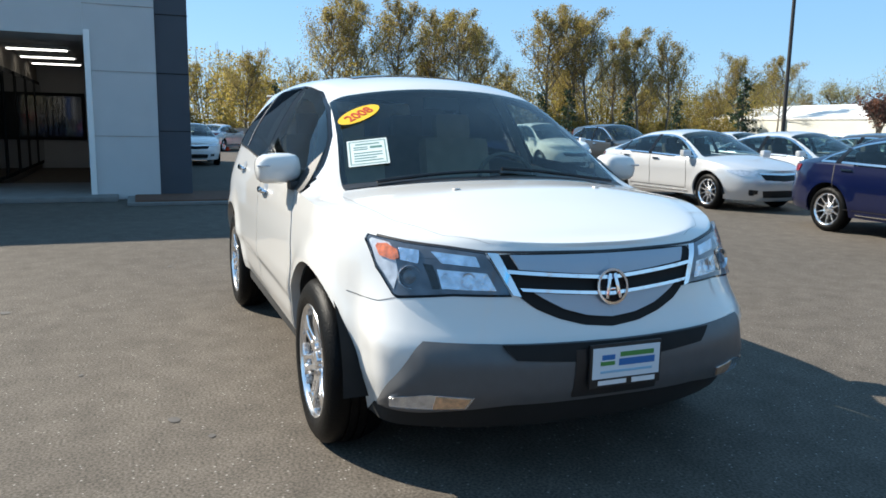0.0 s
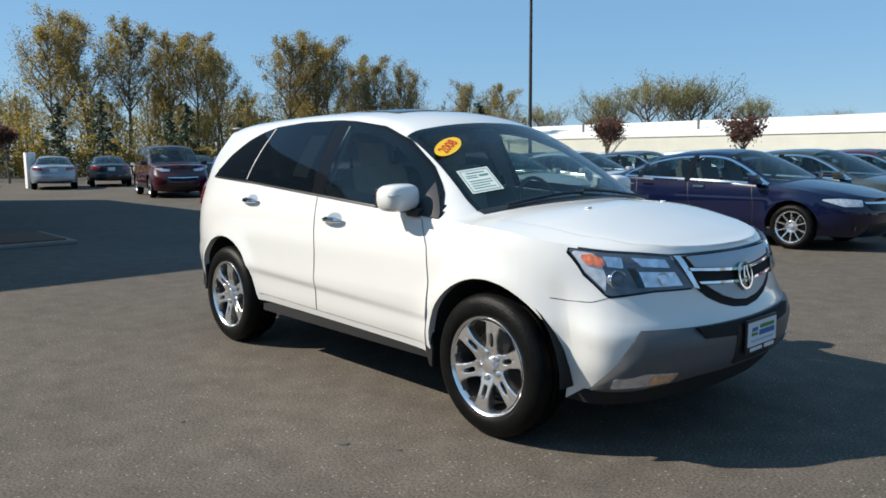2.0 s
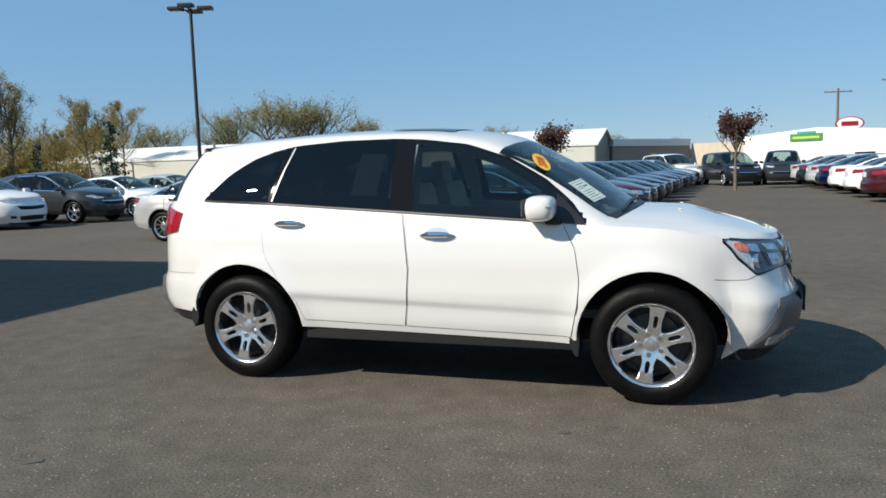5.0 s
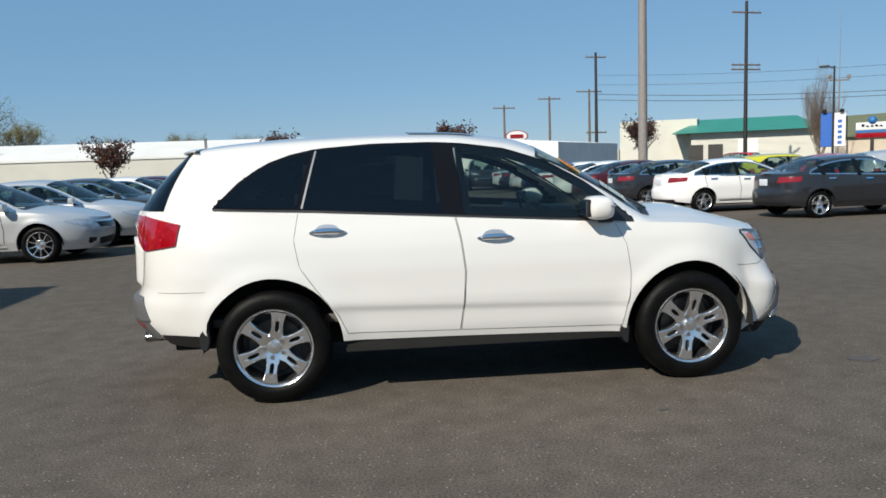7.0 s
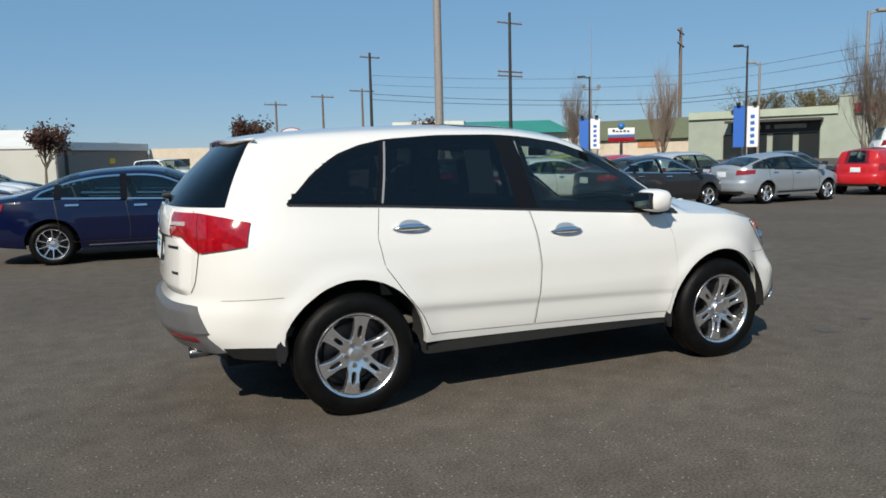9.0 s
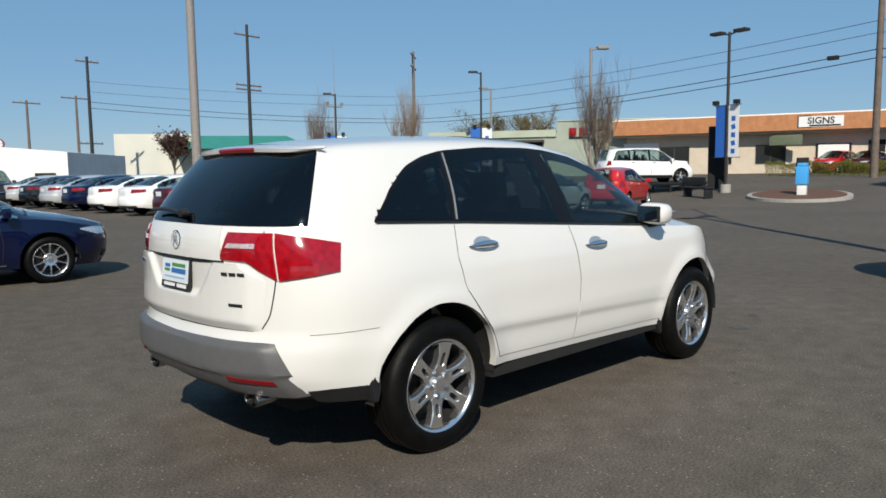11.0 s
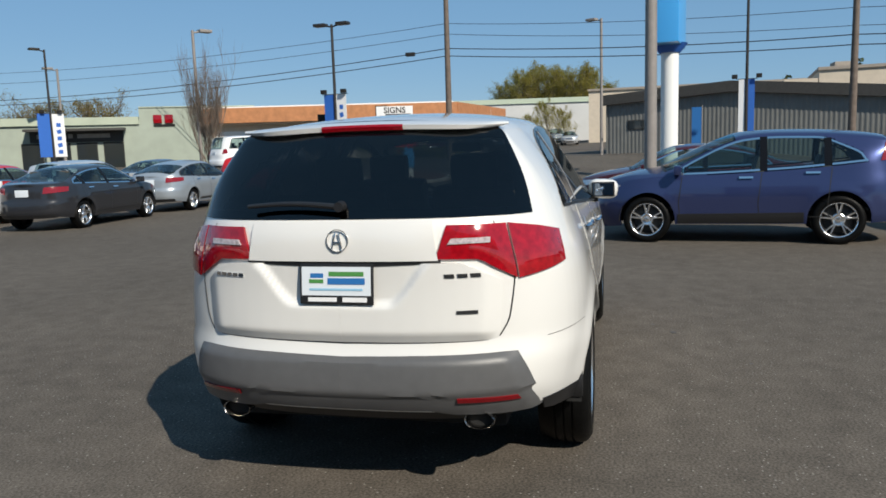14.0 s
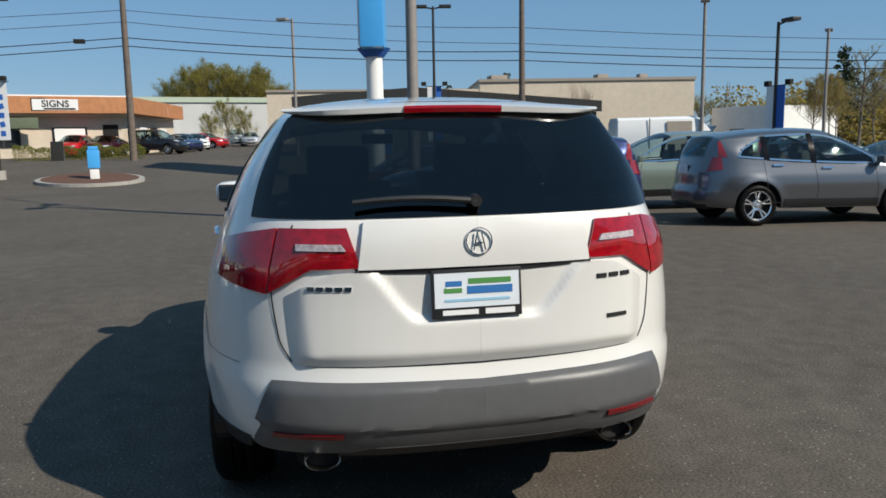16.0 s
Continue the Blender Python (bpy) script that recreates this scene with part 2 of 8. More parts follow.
def grid(bm, rows, closed=False):
    vs = [[bm.verts.new(p) for p in r] for r in rows]
    for i in range(len(vs) - 1):
        for j in range(len(vs[i]) - 1):
            bm.faces.new((vs[i][j], vs[i + 1][j], vs[i + 1][j + 1], vs[i][j + 1]))
    return vs


def lerp_tab(tab, x):
    if x <= tab[0][0]:
        return tab[0][1]
    for (a, p), (b, q) in zip(tab, tab[1:]):
        if x <= b:
            return p + (q - p) * (x - a) / (b - a)
    return tab[-1][1]


def smooth_tab(tab):
    """A smooth curve through a table of (x, value): monotone cubic."""
    xs = [p[0] for p in tab]
    ys = [p[1] for p in tab]
    d = [(ys[i + 1] - ys[i]) / (xs[i + 1] - xs[i]) for i in range(len(xs) - 1)]
    g = [d[0]] + [0 if d[i - 1] * d[i] <= 0 else 2 * d[i - 1] * d[i] / (d[i - 1] + d[i]) for i in range(1, len(d))] + [d[-1]]

    def at(x):
        if x <= xs[0]:
            return ys[0]
        if x >= xs[-1]:
            return ys[-1]
        i = max(k for k in range(len(xs) - 1) if xs[k] <= x)
        h = xs[i + 1] - xs[i]
        t = (x - xs[i]) / h
        return (ys[i] * (1 + 2 * t) * (1 - t) ** 2 + g[i] * h * t * (1 - t) ** 2 + ys[i + 1] * t * t * (3 - 2 * t) + g[i + 1] * h * t * t * (t - 1))
    return at


def words(text, size, material, parent, m, name="lettering", extrude=0.002, bold=0.0, align="CENTER"):
    cu = bpy.data.curves.new(name, "FONT")
    cu.body, cu.size, cu.extrude, cu.offset, cu.align_x, cu.align_y = text, size, extrude, bold, align, "CENTER"
    cu.resolution_u = 3
    tmp = bpy.data.objects.new(name, cu)
    scene.collection.objects.link(tmp)
    bpy.context.view_layer.update()
    me = bpy.data.meshes.new_from_object(tmp.evaluated_get(bpy.context.evaluated_depsgraph_get()))
    bpy.data.objects.remove(tmp)
    ob = new(name, me)
    me.materials.clear()
    me.materials.append(material)
    ob.parent = parent
    ob.matrix_local = m
    return ob


# ---- car bodies ----
class Shape:
    """The skin of a car: stacked plan outlines below the belt line, cross sections above it. x ahead, y to the left, middle of the wheelbase at 0."""

    def __init__(self, s):
        self.s = s
        self.W, self.xf, self.xr, self.xa, self.xb = s["W"], s["xf"], s["xr"], s["xa"], s["xb"]
        self.belt, self.zc = smooth_tab(s["belt"]), smooth_tab(s["top"])
        self.ry = smooth_tab([(x, y) for x, y, z in s["rail"]])
        self.rz = smooth_tab([(x, z) for x, y, z in s["rail"]])
        self.insf, self.insr, self.inss = smooth_tab(s["nose"]), smooth_tab(s["tail"]), smooth_tab(s["side"])
        self.sill = smooth_tab(s["sill"])
        self.bow = smooth_tab(s["bow"])
        self.square = smooth_tab(s["square"]) if "square" in s else None
        nf, nr = s["nf"], s["nr"]
        pts = []
        for k in range(19):
            t = math.pi / 2 * k / 18
            pts.append((self.xa + (self.xf - self.xa) * max(math.cos(t), 0) ** (2 / nf), self.W * math.sin(t) ** (2 / nf)))
        xs = set()
        for hx in s["hubs"]:
            for k in range(0, 25):
                xs.add(round(hx + s["arch"] * math.cos(math.pi * k / 24), 4))
            xs.add(hx + s["arch"] + 0.012)
            xs.add(hx - s["arch"] - 0.012)
        x = self.xa
        while x > self.xb:
            if all(abs(x - q) > 0.025 for q in xs):
                xs.add(round(x, 4))
            x -= 0.05
        xs |= set(s.get("extra", ()))
        for x in sorted((x for x in xs if self.xb + 0.004 < x < self.xa - 0.004), reverse=True):
            pts.append((x, self.W))
        tail = []
        for k in range(23):
            t = math.pi / 2 * k / 22
            tail.append((self.xb - (self.xb - self.xr) * max(math.cos(t), 0) ** (2 / nr), self.W * math.sin(t) ** (2 / nr)))
        pts += tail[::-1]
        # wheel arches may lie where the plan already narrows: add their stations there too
        extra = [x for x in xs if x >= self.xa or x <= self.xb]
        for x in extra:
            if x >= self.xa and x < self.xf - 0.02:
                pts.append((x, self.W * (1 - ((x - self.xa) / (self.xf - self.xa)) ** nf) ** (1 / nf)))
            elif x <= self.xb and x > self.xr + 0.02:
                pts.append((x, self.W * (1 - ((self.xb - x) / (self.xb - self.xr)) ** nr) ** (1 / nr)))
        pts = sorted(set((round(a, 5), round(b, 5)) for a, b in pts), key=lambda p: -p[0])
        keep = [pts[0]]
        for p in pts[1:]:
            if keep[-1][0] - p[0] > 0.0008 or abs(keep[-1][1] - p[1]) > 0.01:
                keep.append(p)
        self.out = keep
        self.arc = [0.0]
        for p, q in zip(keep, keep[1:]):
            self.arc.append(self.arc[-1] + math.hypot(p[0] - q[0], p[1] - q[1]))
        self.A = self.arc[-1]

    def base(self, a):
        a = min(max(a, 0), self.A)
        lo, hi = 0, len(self.arc) - 1
        while hi - lo > 1:
            m = (lo + hi) // 2
            if self.arc[m] <= a:
                lo = m
            else:
                hi = m
        t = (a - self.arc[lo]) / max(self.arc[hi] - self.arc[lo], 1e-9)
        p, q = self.out[lo], self.out[hi]
        return p[0] + (q[0] - p[0]) * t, p[1] + (q[1] - p[1]) * t

    def a_base(self, x):
        """The arc length at which the widest outline has that x."""
        for k in range(len(self.out) - 1):
            if self.out[k][0] >= x >= self.out[k + 1][0]:
                t = (self.out[k][0] - x) / max(self.out[k][0] - self.out[k + 1][0], 1e-9)
                return self.arc[k] + t * (self.arc[k + 1] - self.arc[k])
        return self.A

    def a_of(self, x, z):
        """The arc length at which the skin at height z has that x."""
        if x > self.xa:
            x = self.xa + (x - self.xa) / (1 - self.insf(z) / (self.xf - self.xa))
        elif x < self.xb:
            x = self.xb - (self.xb - x) / (1 - self.insr(z) / (self.xb - self.xr))
        for k in range(len(self.out) - 1):
            if self.out[k][0] >= x >= self.out[k + 1][0]:
                t = (self.out[k][0] - x) / max(self.out[k][0] - self.out[k + 1][0], 1e-9)
                return self.arc[k] + t * (self.arc[k + 1] - self.arc[k])
        return 0.0 if x > 0 else self.A

    def a_y(self, y, z, front=True):
        """The arc length at which the nose (or the tail) has that distance from the middle at height z."""
        lo, hi = (0.0, self.a_base(self.xa)) if front else (self.A, self.a_base(self.xb))
        for _ in range(30):
            m = (lo + hi) / 2
            if self.low(m, z, 1).y < y:
                lo = m
            else:
                hi = m
        return (lo + hi) / 2

    def low(self, a, z, side=-1, off=0.0):
        x0, y0 = self.base(a)
        x = x0
        if x0 > self.xa:
            x = self.xa + (x0 - self.xa) * (1 - self.insf(z) / (self.xf - self.xa))
        elif x0 < self.xb:
            x = self.xb - (self.xb - x0) * (1 - self.insr(z) / (self.xb - self.xr))
        y = y0 * (1 - self.inss(z) / self.W)
        if x0 > self.xa and self.square:
            t = min(1, max(0, ((x0 - self.xa) / (self.xf - self.xa) - 0.5) / 0.3))
            y *= 1 + self.square(z) * t * t * (3 - 2 * t)
        for hx, hz in zip(self.s["hubs"], self.s["hubz"]):
            r = math.hypot(x0 - hx, z - hz)
            y += self.s["flare"] * math.exp(-((r - self.s["arch"]) / 0.075) ** 2) * min(1, y0 / (0.8 * self.W))
        p = Vector((x, y, z))
        if off:
            e = 0.012
            du = self.low(min(a + e, self.A), z, 1) - self.low(max(a - e, 0), z, 1)
            dv = self.low(a, z + e, 1) - self.low(a, z - e, 1)
            n = dv.cross(du)
            if n.length > 1e-9:
                n.normalize()
                if n.dot(Vector((x, y, 0))) < 0:
                    n = -n
                p += n * off
        return Vector((p.x, p.y * side, p.z)) if side < 0 else p

    def zbot(self, x):
        z = self.sill(x)
        for hx, hz in zip(self.s["hubs"], self.s["hubz"]):
            d = abs(x - hx)
            if d < self.s["arch"]:
                z = max(z, hz + math.sqrt(self.s["arch"] ** 2 - d * d))
        return z

    def section(self, a):
        """Half the cross section above the belt, from the belt to the middle, and the number of rows that lie on its side."""
        x0, _ = self.base(a)
        zb = self.belt(x0)
        b = self.low(a, zb, 1)
        x, yb = b.x, b.y
        zr, zc = max(self.rz(x), zb + 0.002), 0
        zc = max(self.zc(x), zr + 0.001)
        yr = min(self.ry(x), 0.9 * yb)
        pts = []
        p0, r = Vector((yb, zb)), Vector((yr, zr))
        p1 = p0 + (r - p0) * 0.84

        def crown(y):
            return zc - (zc - zr) * (abs(y) / max(yr, 1e-6)) ** 2.2
        p2 = Vector((yr * 0.86, crown(yr * 0.86)))
        for k in range(11):
            t = k / 10
            q = p0 + (p1 - p0) * t
            q.x += 0.02 * math.sin(math.pi * t) * min(1, (zr - zb) / 0.3)
            pts.append(q)
        for k in range(1, 5):
            t = k / 5
            pts.append(p1 * (1 - t) ** 2 + r * 2 * t * (1 - t) + p2 * t * t)
        for k in range(9):
            y = yr * 0.86 * (1 - k / 8)
            pts.append(Vector((y, crown(y))))
        w = self.bow(x)
        return [Vector((x + w * (1 - min(1, (q.x / max(yr, 1e-6)) ** 2)), q.x, q.y)) for q in pts]

    def rear_line(self, a):
        """Behind the roof's end: a line from the belt up to the roof's rear edge."""
        a0 = self.a_base(self.s["rear"])
        s0 = self.section(a0)
        x0, _ = self.base(a)
        b = self.low(a, self.belt(x0), 1)
        k0 = 13
        if abs(a - a0) < 1e-3:
            return s0[:k0 + 1]
        y = min(s0[k0].y, b.y * 0.86)
        t = s0[-1].copy()
        for p, q in zip(s0[k0:], s0[k0 + 1:]):
            if q.y <= y <= p.y:
                t = p + (q - p) * ((p.y - y) / max(p.y - q.y, 1e-9))
                break
        n = self.low(a, self.belt(x0), 1, 0.01) - b
        n.z = 0
        n = n.normalized() if n.length > 1e-6 else Vector((-1, 0, 0))
        c0, c1 = s0[0], s0[k0]
        out = []
        for k in range(k0 + 1):
            f = (s0[k].z - c0.z) / (c1.z - c0.z)
            dev = s0[k].y - (c0.y + (c1.y - c0.y) * f)
            out.append(b + (t - b) * f + n * dev)
        return out

    def side_pt(self, x, z, off=0.0):
        """The point of the glasshouse's side at x and z."""
        def y_at(xx, zz):
            a = self.a_of(xx, self.belt(xx))
            sec = self.section(a)[:16]
            if zz <= sec[0].z:
                return sec[0].y
            for p, q in zip(sec, sec[1:]):
                if p.z <= zz <= q.z:
                    return p.y + (q.y - p.y) * (zz - p.z) / max(q.z - p.z, 1e-6)
            return sec[-1].y
        y = y_at(x, z)
        p = Vector((x, y, z))
        if off:
            dx = Vector((0.02, y_at(x + 0.01, z) - y_at(x - 0.01, z), 0))
            dz = Vector((0, y_at(x, z + 0.01) - y_at(x, z - 0.01), 0.02))
            n = dz.cross(dx).normalized()
            p += n * off if n.y > 0 else -n * off
        return p


def outward(bm, c=(0, 0, 0.7)):
    """Turn every face of an open patch away from the car's middle."""
    bm.normal_update()
    flip = [f for f in bm.faces if f.normal.dot(f.calc_center_median() - Vector(c)) < 0]
    bmesh.ops.reverse_faces(bm, faces=flip)
    return bm


def resample(pts, n):
    L = [0.0]
    for p, q in zip(pts, pts[1:]):
        L.append(L[-1] + math.hypot(q[0] - p[0], q[1] - p[1]))
    out = []
    for k in range(n + 1):
        d = L[-1] * k / n
        i = max(j for j in range(len(L)) if L[j] <= d + 1e-9)
        i = min(i, len(pts) - 2)
        t = (d - L[i]) / max(L[i + 1] - L[i], 1e-9)
        out.append((pts[i][0] + (pts[i + 1][0] - pts[i][0]) * t, pts[i][1] + (pts[i + 1][1] - pts[i][1]) * t))
    return out


def skirted(bm, rows, back):
    """A patch of rows of (point, point sunk behind it), closed at its rim."""
    vs = grid(bm, [[p for p, q in r] for r in rows])
    rim = [(0, j) for j in range(len(vs[0]))] + [(i, len(vs[0]) - 1) for i in range(1, len(vs))]
    rim += [(len(vs) - 1, j) for j in range(len(vs[0]) - 2, -1, -1)] + [(i, 0) for i in range(len(vs) - 2, 0, -1)]
    low = [bm.verts.new(rows[i][j][1]) for i, j in rim]
    for k in range(len(rim)):
        (i, j), (i2, j2) = rim[k], rim[(k + 1) % len(rim)]
        bm.faces.new((vs[i][j], low[k], low[(k + 1) % len(rim)], vs[i2][j2]))
    outward(bm)


def arc_z(sh, p):
    """Arc length and height of a point given as (x, z), ('a', arc, z), ('f', y on the nose, z) or ('r', y on the tail, z)."""
    if p[0] == "a":
        return p[1], p[2]
    if p[0] in ("f", "r"):
        return sh.a_y(p[1], p[2], p[0] == "f"), p[2]
    return sh.a_of(p[0], p[1]), p[1]


def low_patch(sh, lower, upper, off, n=16, m=5, side=-1, sink=0.006, bm=None, puff=0.0, prof=None):
    """A panel on the body below the belt, between two lines of (x or arc, z). Points as arc_z() takes them."""
    bm = bm or bmesh.new()

    lo, up = resample([arc_z(sh, p) for p in lower], n), resample([arc_z(sh, p) for p in upper], n)
    rows = []
    for i in range(n + 1):
        r = []
        for j in range(m + 1):
            t = j / m
            a, z = lo[i][0] + (up[i][0] - lo[i][0]) * t, lo[i][1] + (up[i][1] - lo[i][1]) * t
            o = off + puff * math.sin(math.pi * t) * math.sin(math.pi * i / n)
            if prof:
                o += prof(i / n, t, a, z)
            r.append((sh.low(a, z, side, o), sh.low(a, z, side, -sink)))
        rows.append(r)
    skirted(bm, rows, sink)
    return bm


def ribbon(sh, pts, width, off, side=-1, bm=None, n=24):
    """A narrow line along the body below the belt."""
    bm = bm or bmesh.new()
    cs = resample([arc_z(sh, p) for p in pts], n)
    rows = []
    for i, (a, z) in enumerate(cs):
        p, q = cs[max(i - 1, 0)], cs[min(i + 1, n)]
        d = Vector((q[0] - p[0], q[1] - p[1])).normalized()
        k = Vector((-d.y, d.x)) * width / 2
        rows.append([sh.low(a + k.x, z + k.y, side, off), sh.low(a - k.x, z - k.y, side, off)])
    grid(bm, rows)
    return bm


def side_patch(sh, bottom, top, off, n=18, m=8, side=-1, bm=None, sink=0.004):
    """A pane on the side of the glasshouse between a bottom and a top line of (x, z)."""
    bm = bm or bmesh.new()
    lo, up = resample(bottom, n), resample(top, n)
    rows = []
    for i in range(n + 1):
        r = []
        for j in range(m + 1):
            t = j / m
            x, z = lo[i][0] + (up[i][0] - lo[i][0]) * t, lo[i][1] + (up[i][1] - lo[i][1]) * t
            p, q = sh.side_pt(x, z, off), sh.side_pt(x, z, off - sink)
            r.append((Vector((p.x, p.y * side, p.z)), Vector((q.x, q.y * side, q.z))))
        rows.append(r)
    skirted(bm, rows, sink)
    return bm


def frame_patch(sh, bottom, top, width, off, side=-1, n=24):
    """A band just inside a pane's outline."""
    bm = bmesh.new()
    loop = resample(bottom, n) + resample(top, n)[::-1]
    cx, cz = sum(p[0] for p in loop) / len(loop), sum(p[1] for p in loop) / len(loop)
    rows = []
    for k, p in enumerate(loop + loop[:1]):
        d = Vector((cx - p[0], cz - p[1]))
        a, b = loop[(k - 1) % len(loop)], loop[(k + 1) % len(loop)]
        t = Vector((b[0] - a[0], b[1] - a[1]))
        nrm = Vector((-t.y, t.x))
        nrm = nrm.normalized() if nrm.length > 1e-6 else d.normalized()
        if nrm.dot(d) < 0:
            nrm = -nrm
        w = min(width, d.length * 0.6)
        q = (p[0] + nrm.x * w, p[1] + nrm.y * w)
        u, v = sh.side_pt(p[0], p[1], off), sh.side_pt(q[0], q[1], off)
        rows.append([Vector((u.x, u.y * side, u.z)), Vector((v.x, v.y * side, v.z))])
    grid(bm, rows)
    return outward(bm)


def inside(poly, x, z):
    c = False
    for (a, b), (p, q) in zip(poly, poly[1:] + poly[:1]):
        if (b > z) != (q > z) and x < (p - a) * (z - b) / (q - b) + a:
            c = not c
    return c


def body_mesh(sh, panes, wind, back, holes=True, extra_hole=None):
    """Skin of the car with openings for its glass. wind and back: ranges of x of the front and rear glass and rows from which they reach to the middle."""
    bm = bmesh.new()
    NV = 20
    lows, tops = [], []
    rear = sh.s.get("rear")
    rears = []
    for a in sh.arc:
        x0, _ = sh.base(a)
        zb, zt = sh.zbot(x0), sh.belt(x0)
        pts = [sh.low(a, zb + 0.004, 1) * 1.0]
        pts[0].y *= 0.955
        pts += [sh.low(a, zb + (zt - zb) * k / NV, 1) for k in range(NV + 1)]
        lows.append(pts)
        if rear is None or x0 >= rear - 1e-4:
            tops.append(sh.section(a))
        if rear is not None and x0 <= rear + 1e-4:
            rears.append(sh.rear_line(a))
    polys = [list(b) + list(t)[::-1] for b, t in panes]
    for side in (1, -1):
        f = [[Vector((p.x, p.y * side, p.z)) for p in r] for r in lows]
        grid(bm, f)
        if rears:
            vs = [[bm.verts.new((p.x, p.y * side, p.z)) for p in r] for r in rears]
            for i in range(len(vs) - 1):
                for j in range(len(vs[i]) - 1):
                    if holes and max(rears[i][0].x, rears[i + 1][0].x) < back[1] and 0 < j < len(vs[i]) - 2:
                        continue
                    bm.faces.new((vs[i][j], vs[i + 1][j], vs[i + 1][j + 1], vs[i][j + 1]))
        vs = [[bm.verts.new((p.x, p.y * side, p.z)) for p in r] for r in tops]
        for i in range(len(vs) - 1):
            for j in range(len(vs[i]) - 1):
                q = (vs[i][j], vs[i + 1][j], vs[i + 1][j + 1], vs[i][j + 1])
                if holes:
                    if j < 15 and any(inside(g, sum(v.co.x for v in q) / 4, sum(v.co.z for v in q) / 4) for g in polys):
                        continue
                    if any(lo <= tops[i][0].x <= hi and lo <= tops[i + 1][0].x <= hi and j >= row for lo, hi, row in (wind, back)):
                        continue
                bm.faces.new(q)
    bmesh.ops.remove_doubles(bm, verts=bm.verts, dist=0.0012)
    bmesh.ops.recalc_face_normals(bm, faces=bm.faces)
    return bm


def across(sh, lo, hi, row, off, bm=None, ring=0, shrink=0.0):
    """Front or rear glass: the part of the upper skin between two x, from a row on one side over to the other. ring: only a band along its edge."""
    bm = bm or bmesh.new()
    idx = [k for k, a in enumerate(sh.arc) if lo <= sh.section(a)[0].x <= hi]
    secs = [sh.section(sh.arc[k]) for k in idx]
    rows = []
    for s in secs:
        half = s[row:]
        rows.append([Vector((p.x, -p.y, p.z)) for p in half] + [p.copy() for p in half[::-1][1:]])
    n, m = len(rows), len(rows[0])
    nrm = [[None] * m for _ in rows]
    for i in range(n):
        for j in range(m):
            du = rows[min(i + 1, n - 1)][j] - rows[max(i - 1, 0)][j]
            dv = rows[i][min(j + 1, m - 1)] - rows[i][max(j - 1, 0)]
            k = du.cross(dv)
            k = k.normalized() if k.length > 1e-9 else Vector((0, 0, 1))
            nrm[i][j] = k if k.z > 0 else -k
    vs = [[bm.verts.new(rows[i][j] + nrm[i][j] * off) for j in range(m)] for i in range(n)]
    for i in range(n - 1):
        for j in range(m - 1):
            if ring and ring <= i < n - 1 - ring and ring <= j < m - 1 - ring:
                continue
            bm.faces.new((vs[i][j], vs[i + 1][j], vs[i + 1][j + 1], vs[i][j + 1]))
    return outward(bm)


def across_rear(sh, xmax, off, ring=0, j0=0, j1=13):
    """Rear glass on the skin behind the roof's end, from where the belt passes xmax round to the other side."""
    bm = bmesh.new()
    lines = [sh.rear_line(a) for a in sh.arc if sh.base(a)[0] <= sh.s["rear"] + 1e-4]
    half = [r[j0:j1 + 1] for r in lines if r[0].x < xmax]
    rows = [[Vector((p.x, -p.y, p.z)) for p in r] for r in half] + [[p.copy() for p in r] for r in half[::-1][1:]]
    n, m = len(rows), len(rows[0])
    vs = []
    for i in range(n):
        vs.append([])
        for j in range(m):
            du = rows[min(i + 1, n - 1)][j] - rows[max(i - 1, 0)][j]
            dv = rows[i][min(j + 1, m - 1)] - rows[i][max(j - 1, 0)]
            k = du.cross(dv)
            k = k.normalized() if k.length > 1e-9 else Vector((-1, 0, 0))
            if k.x > 0:
                k = -k
            vs[-1].append(bm.verts.new(rows[i][j] + k * off))
    for i in range(n - 1):
        for j in range(m - 1):
            if ring and ring * 2 <= i < n - 1 - ring * 2 and ring <= j < m - 1 - ring:
                continue
            bm.faces.new((vs[i][j], vs[i + 1][j], vs[i + 1][j + 1], vs[i][j + 1]))
    return outward(bm)


def top_at(sh, x, y, off=0.0):
    """A point of the upper skin near x and y, with its normal."""
    def raw(xx, yy):
        best = None
        xs = xx
        for _ in range(4):
            sec = sh.section(sh.a_of(xs, sh.belt(xs)))
            p = sec[-1]
            for u, v in zip(sec, sec[1:]):
                if v.y <= abs(yy) <= u.y:
                    t = (u.y - abs(yy)) / max(u.y - v.y, 1e-9)
                    p = u + (v - u) * t
                    break
            xs += xx - p.x
            best = p
        return Vector((best.x, yy, best.z))
    p = raw(x, y)
    n = (raw(x + 0.02, y) - raw(x - 0.02, y)).cross(raw(x, y + 0.02) - raw(x, y - 0.02)).normalized()
    if n.z < 0:
        n = -n
    return p + n * off, n


# ---- wheels ----
WHEELS = {}


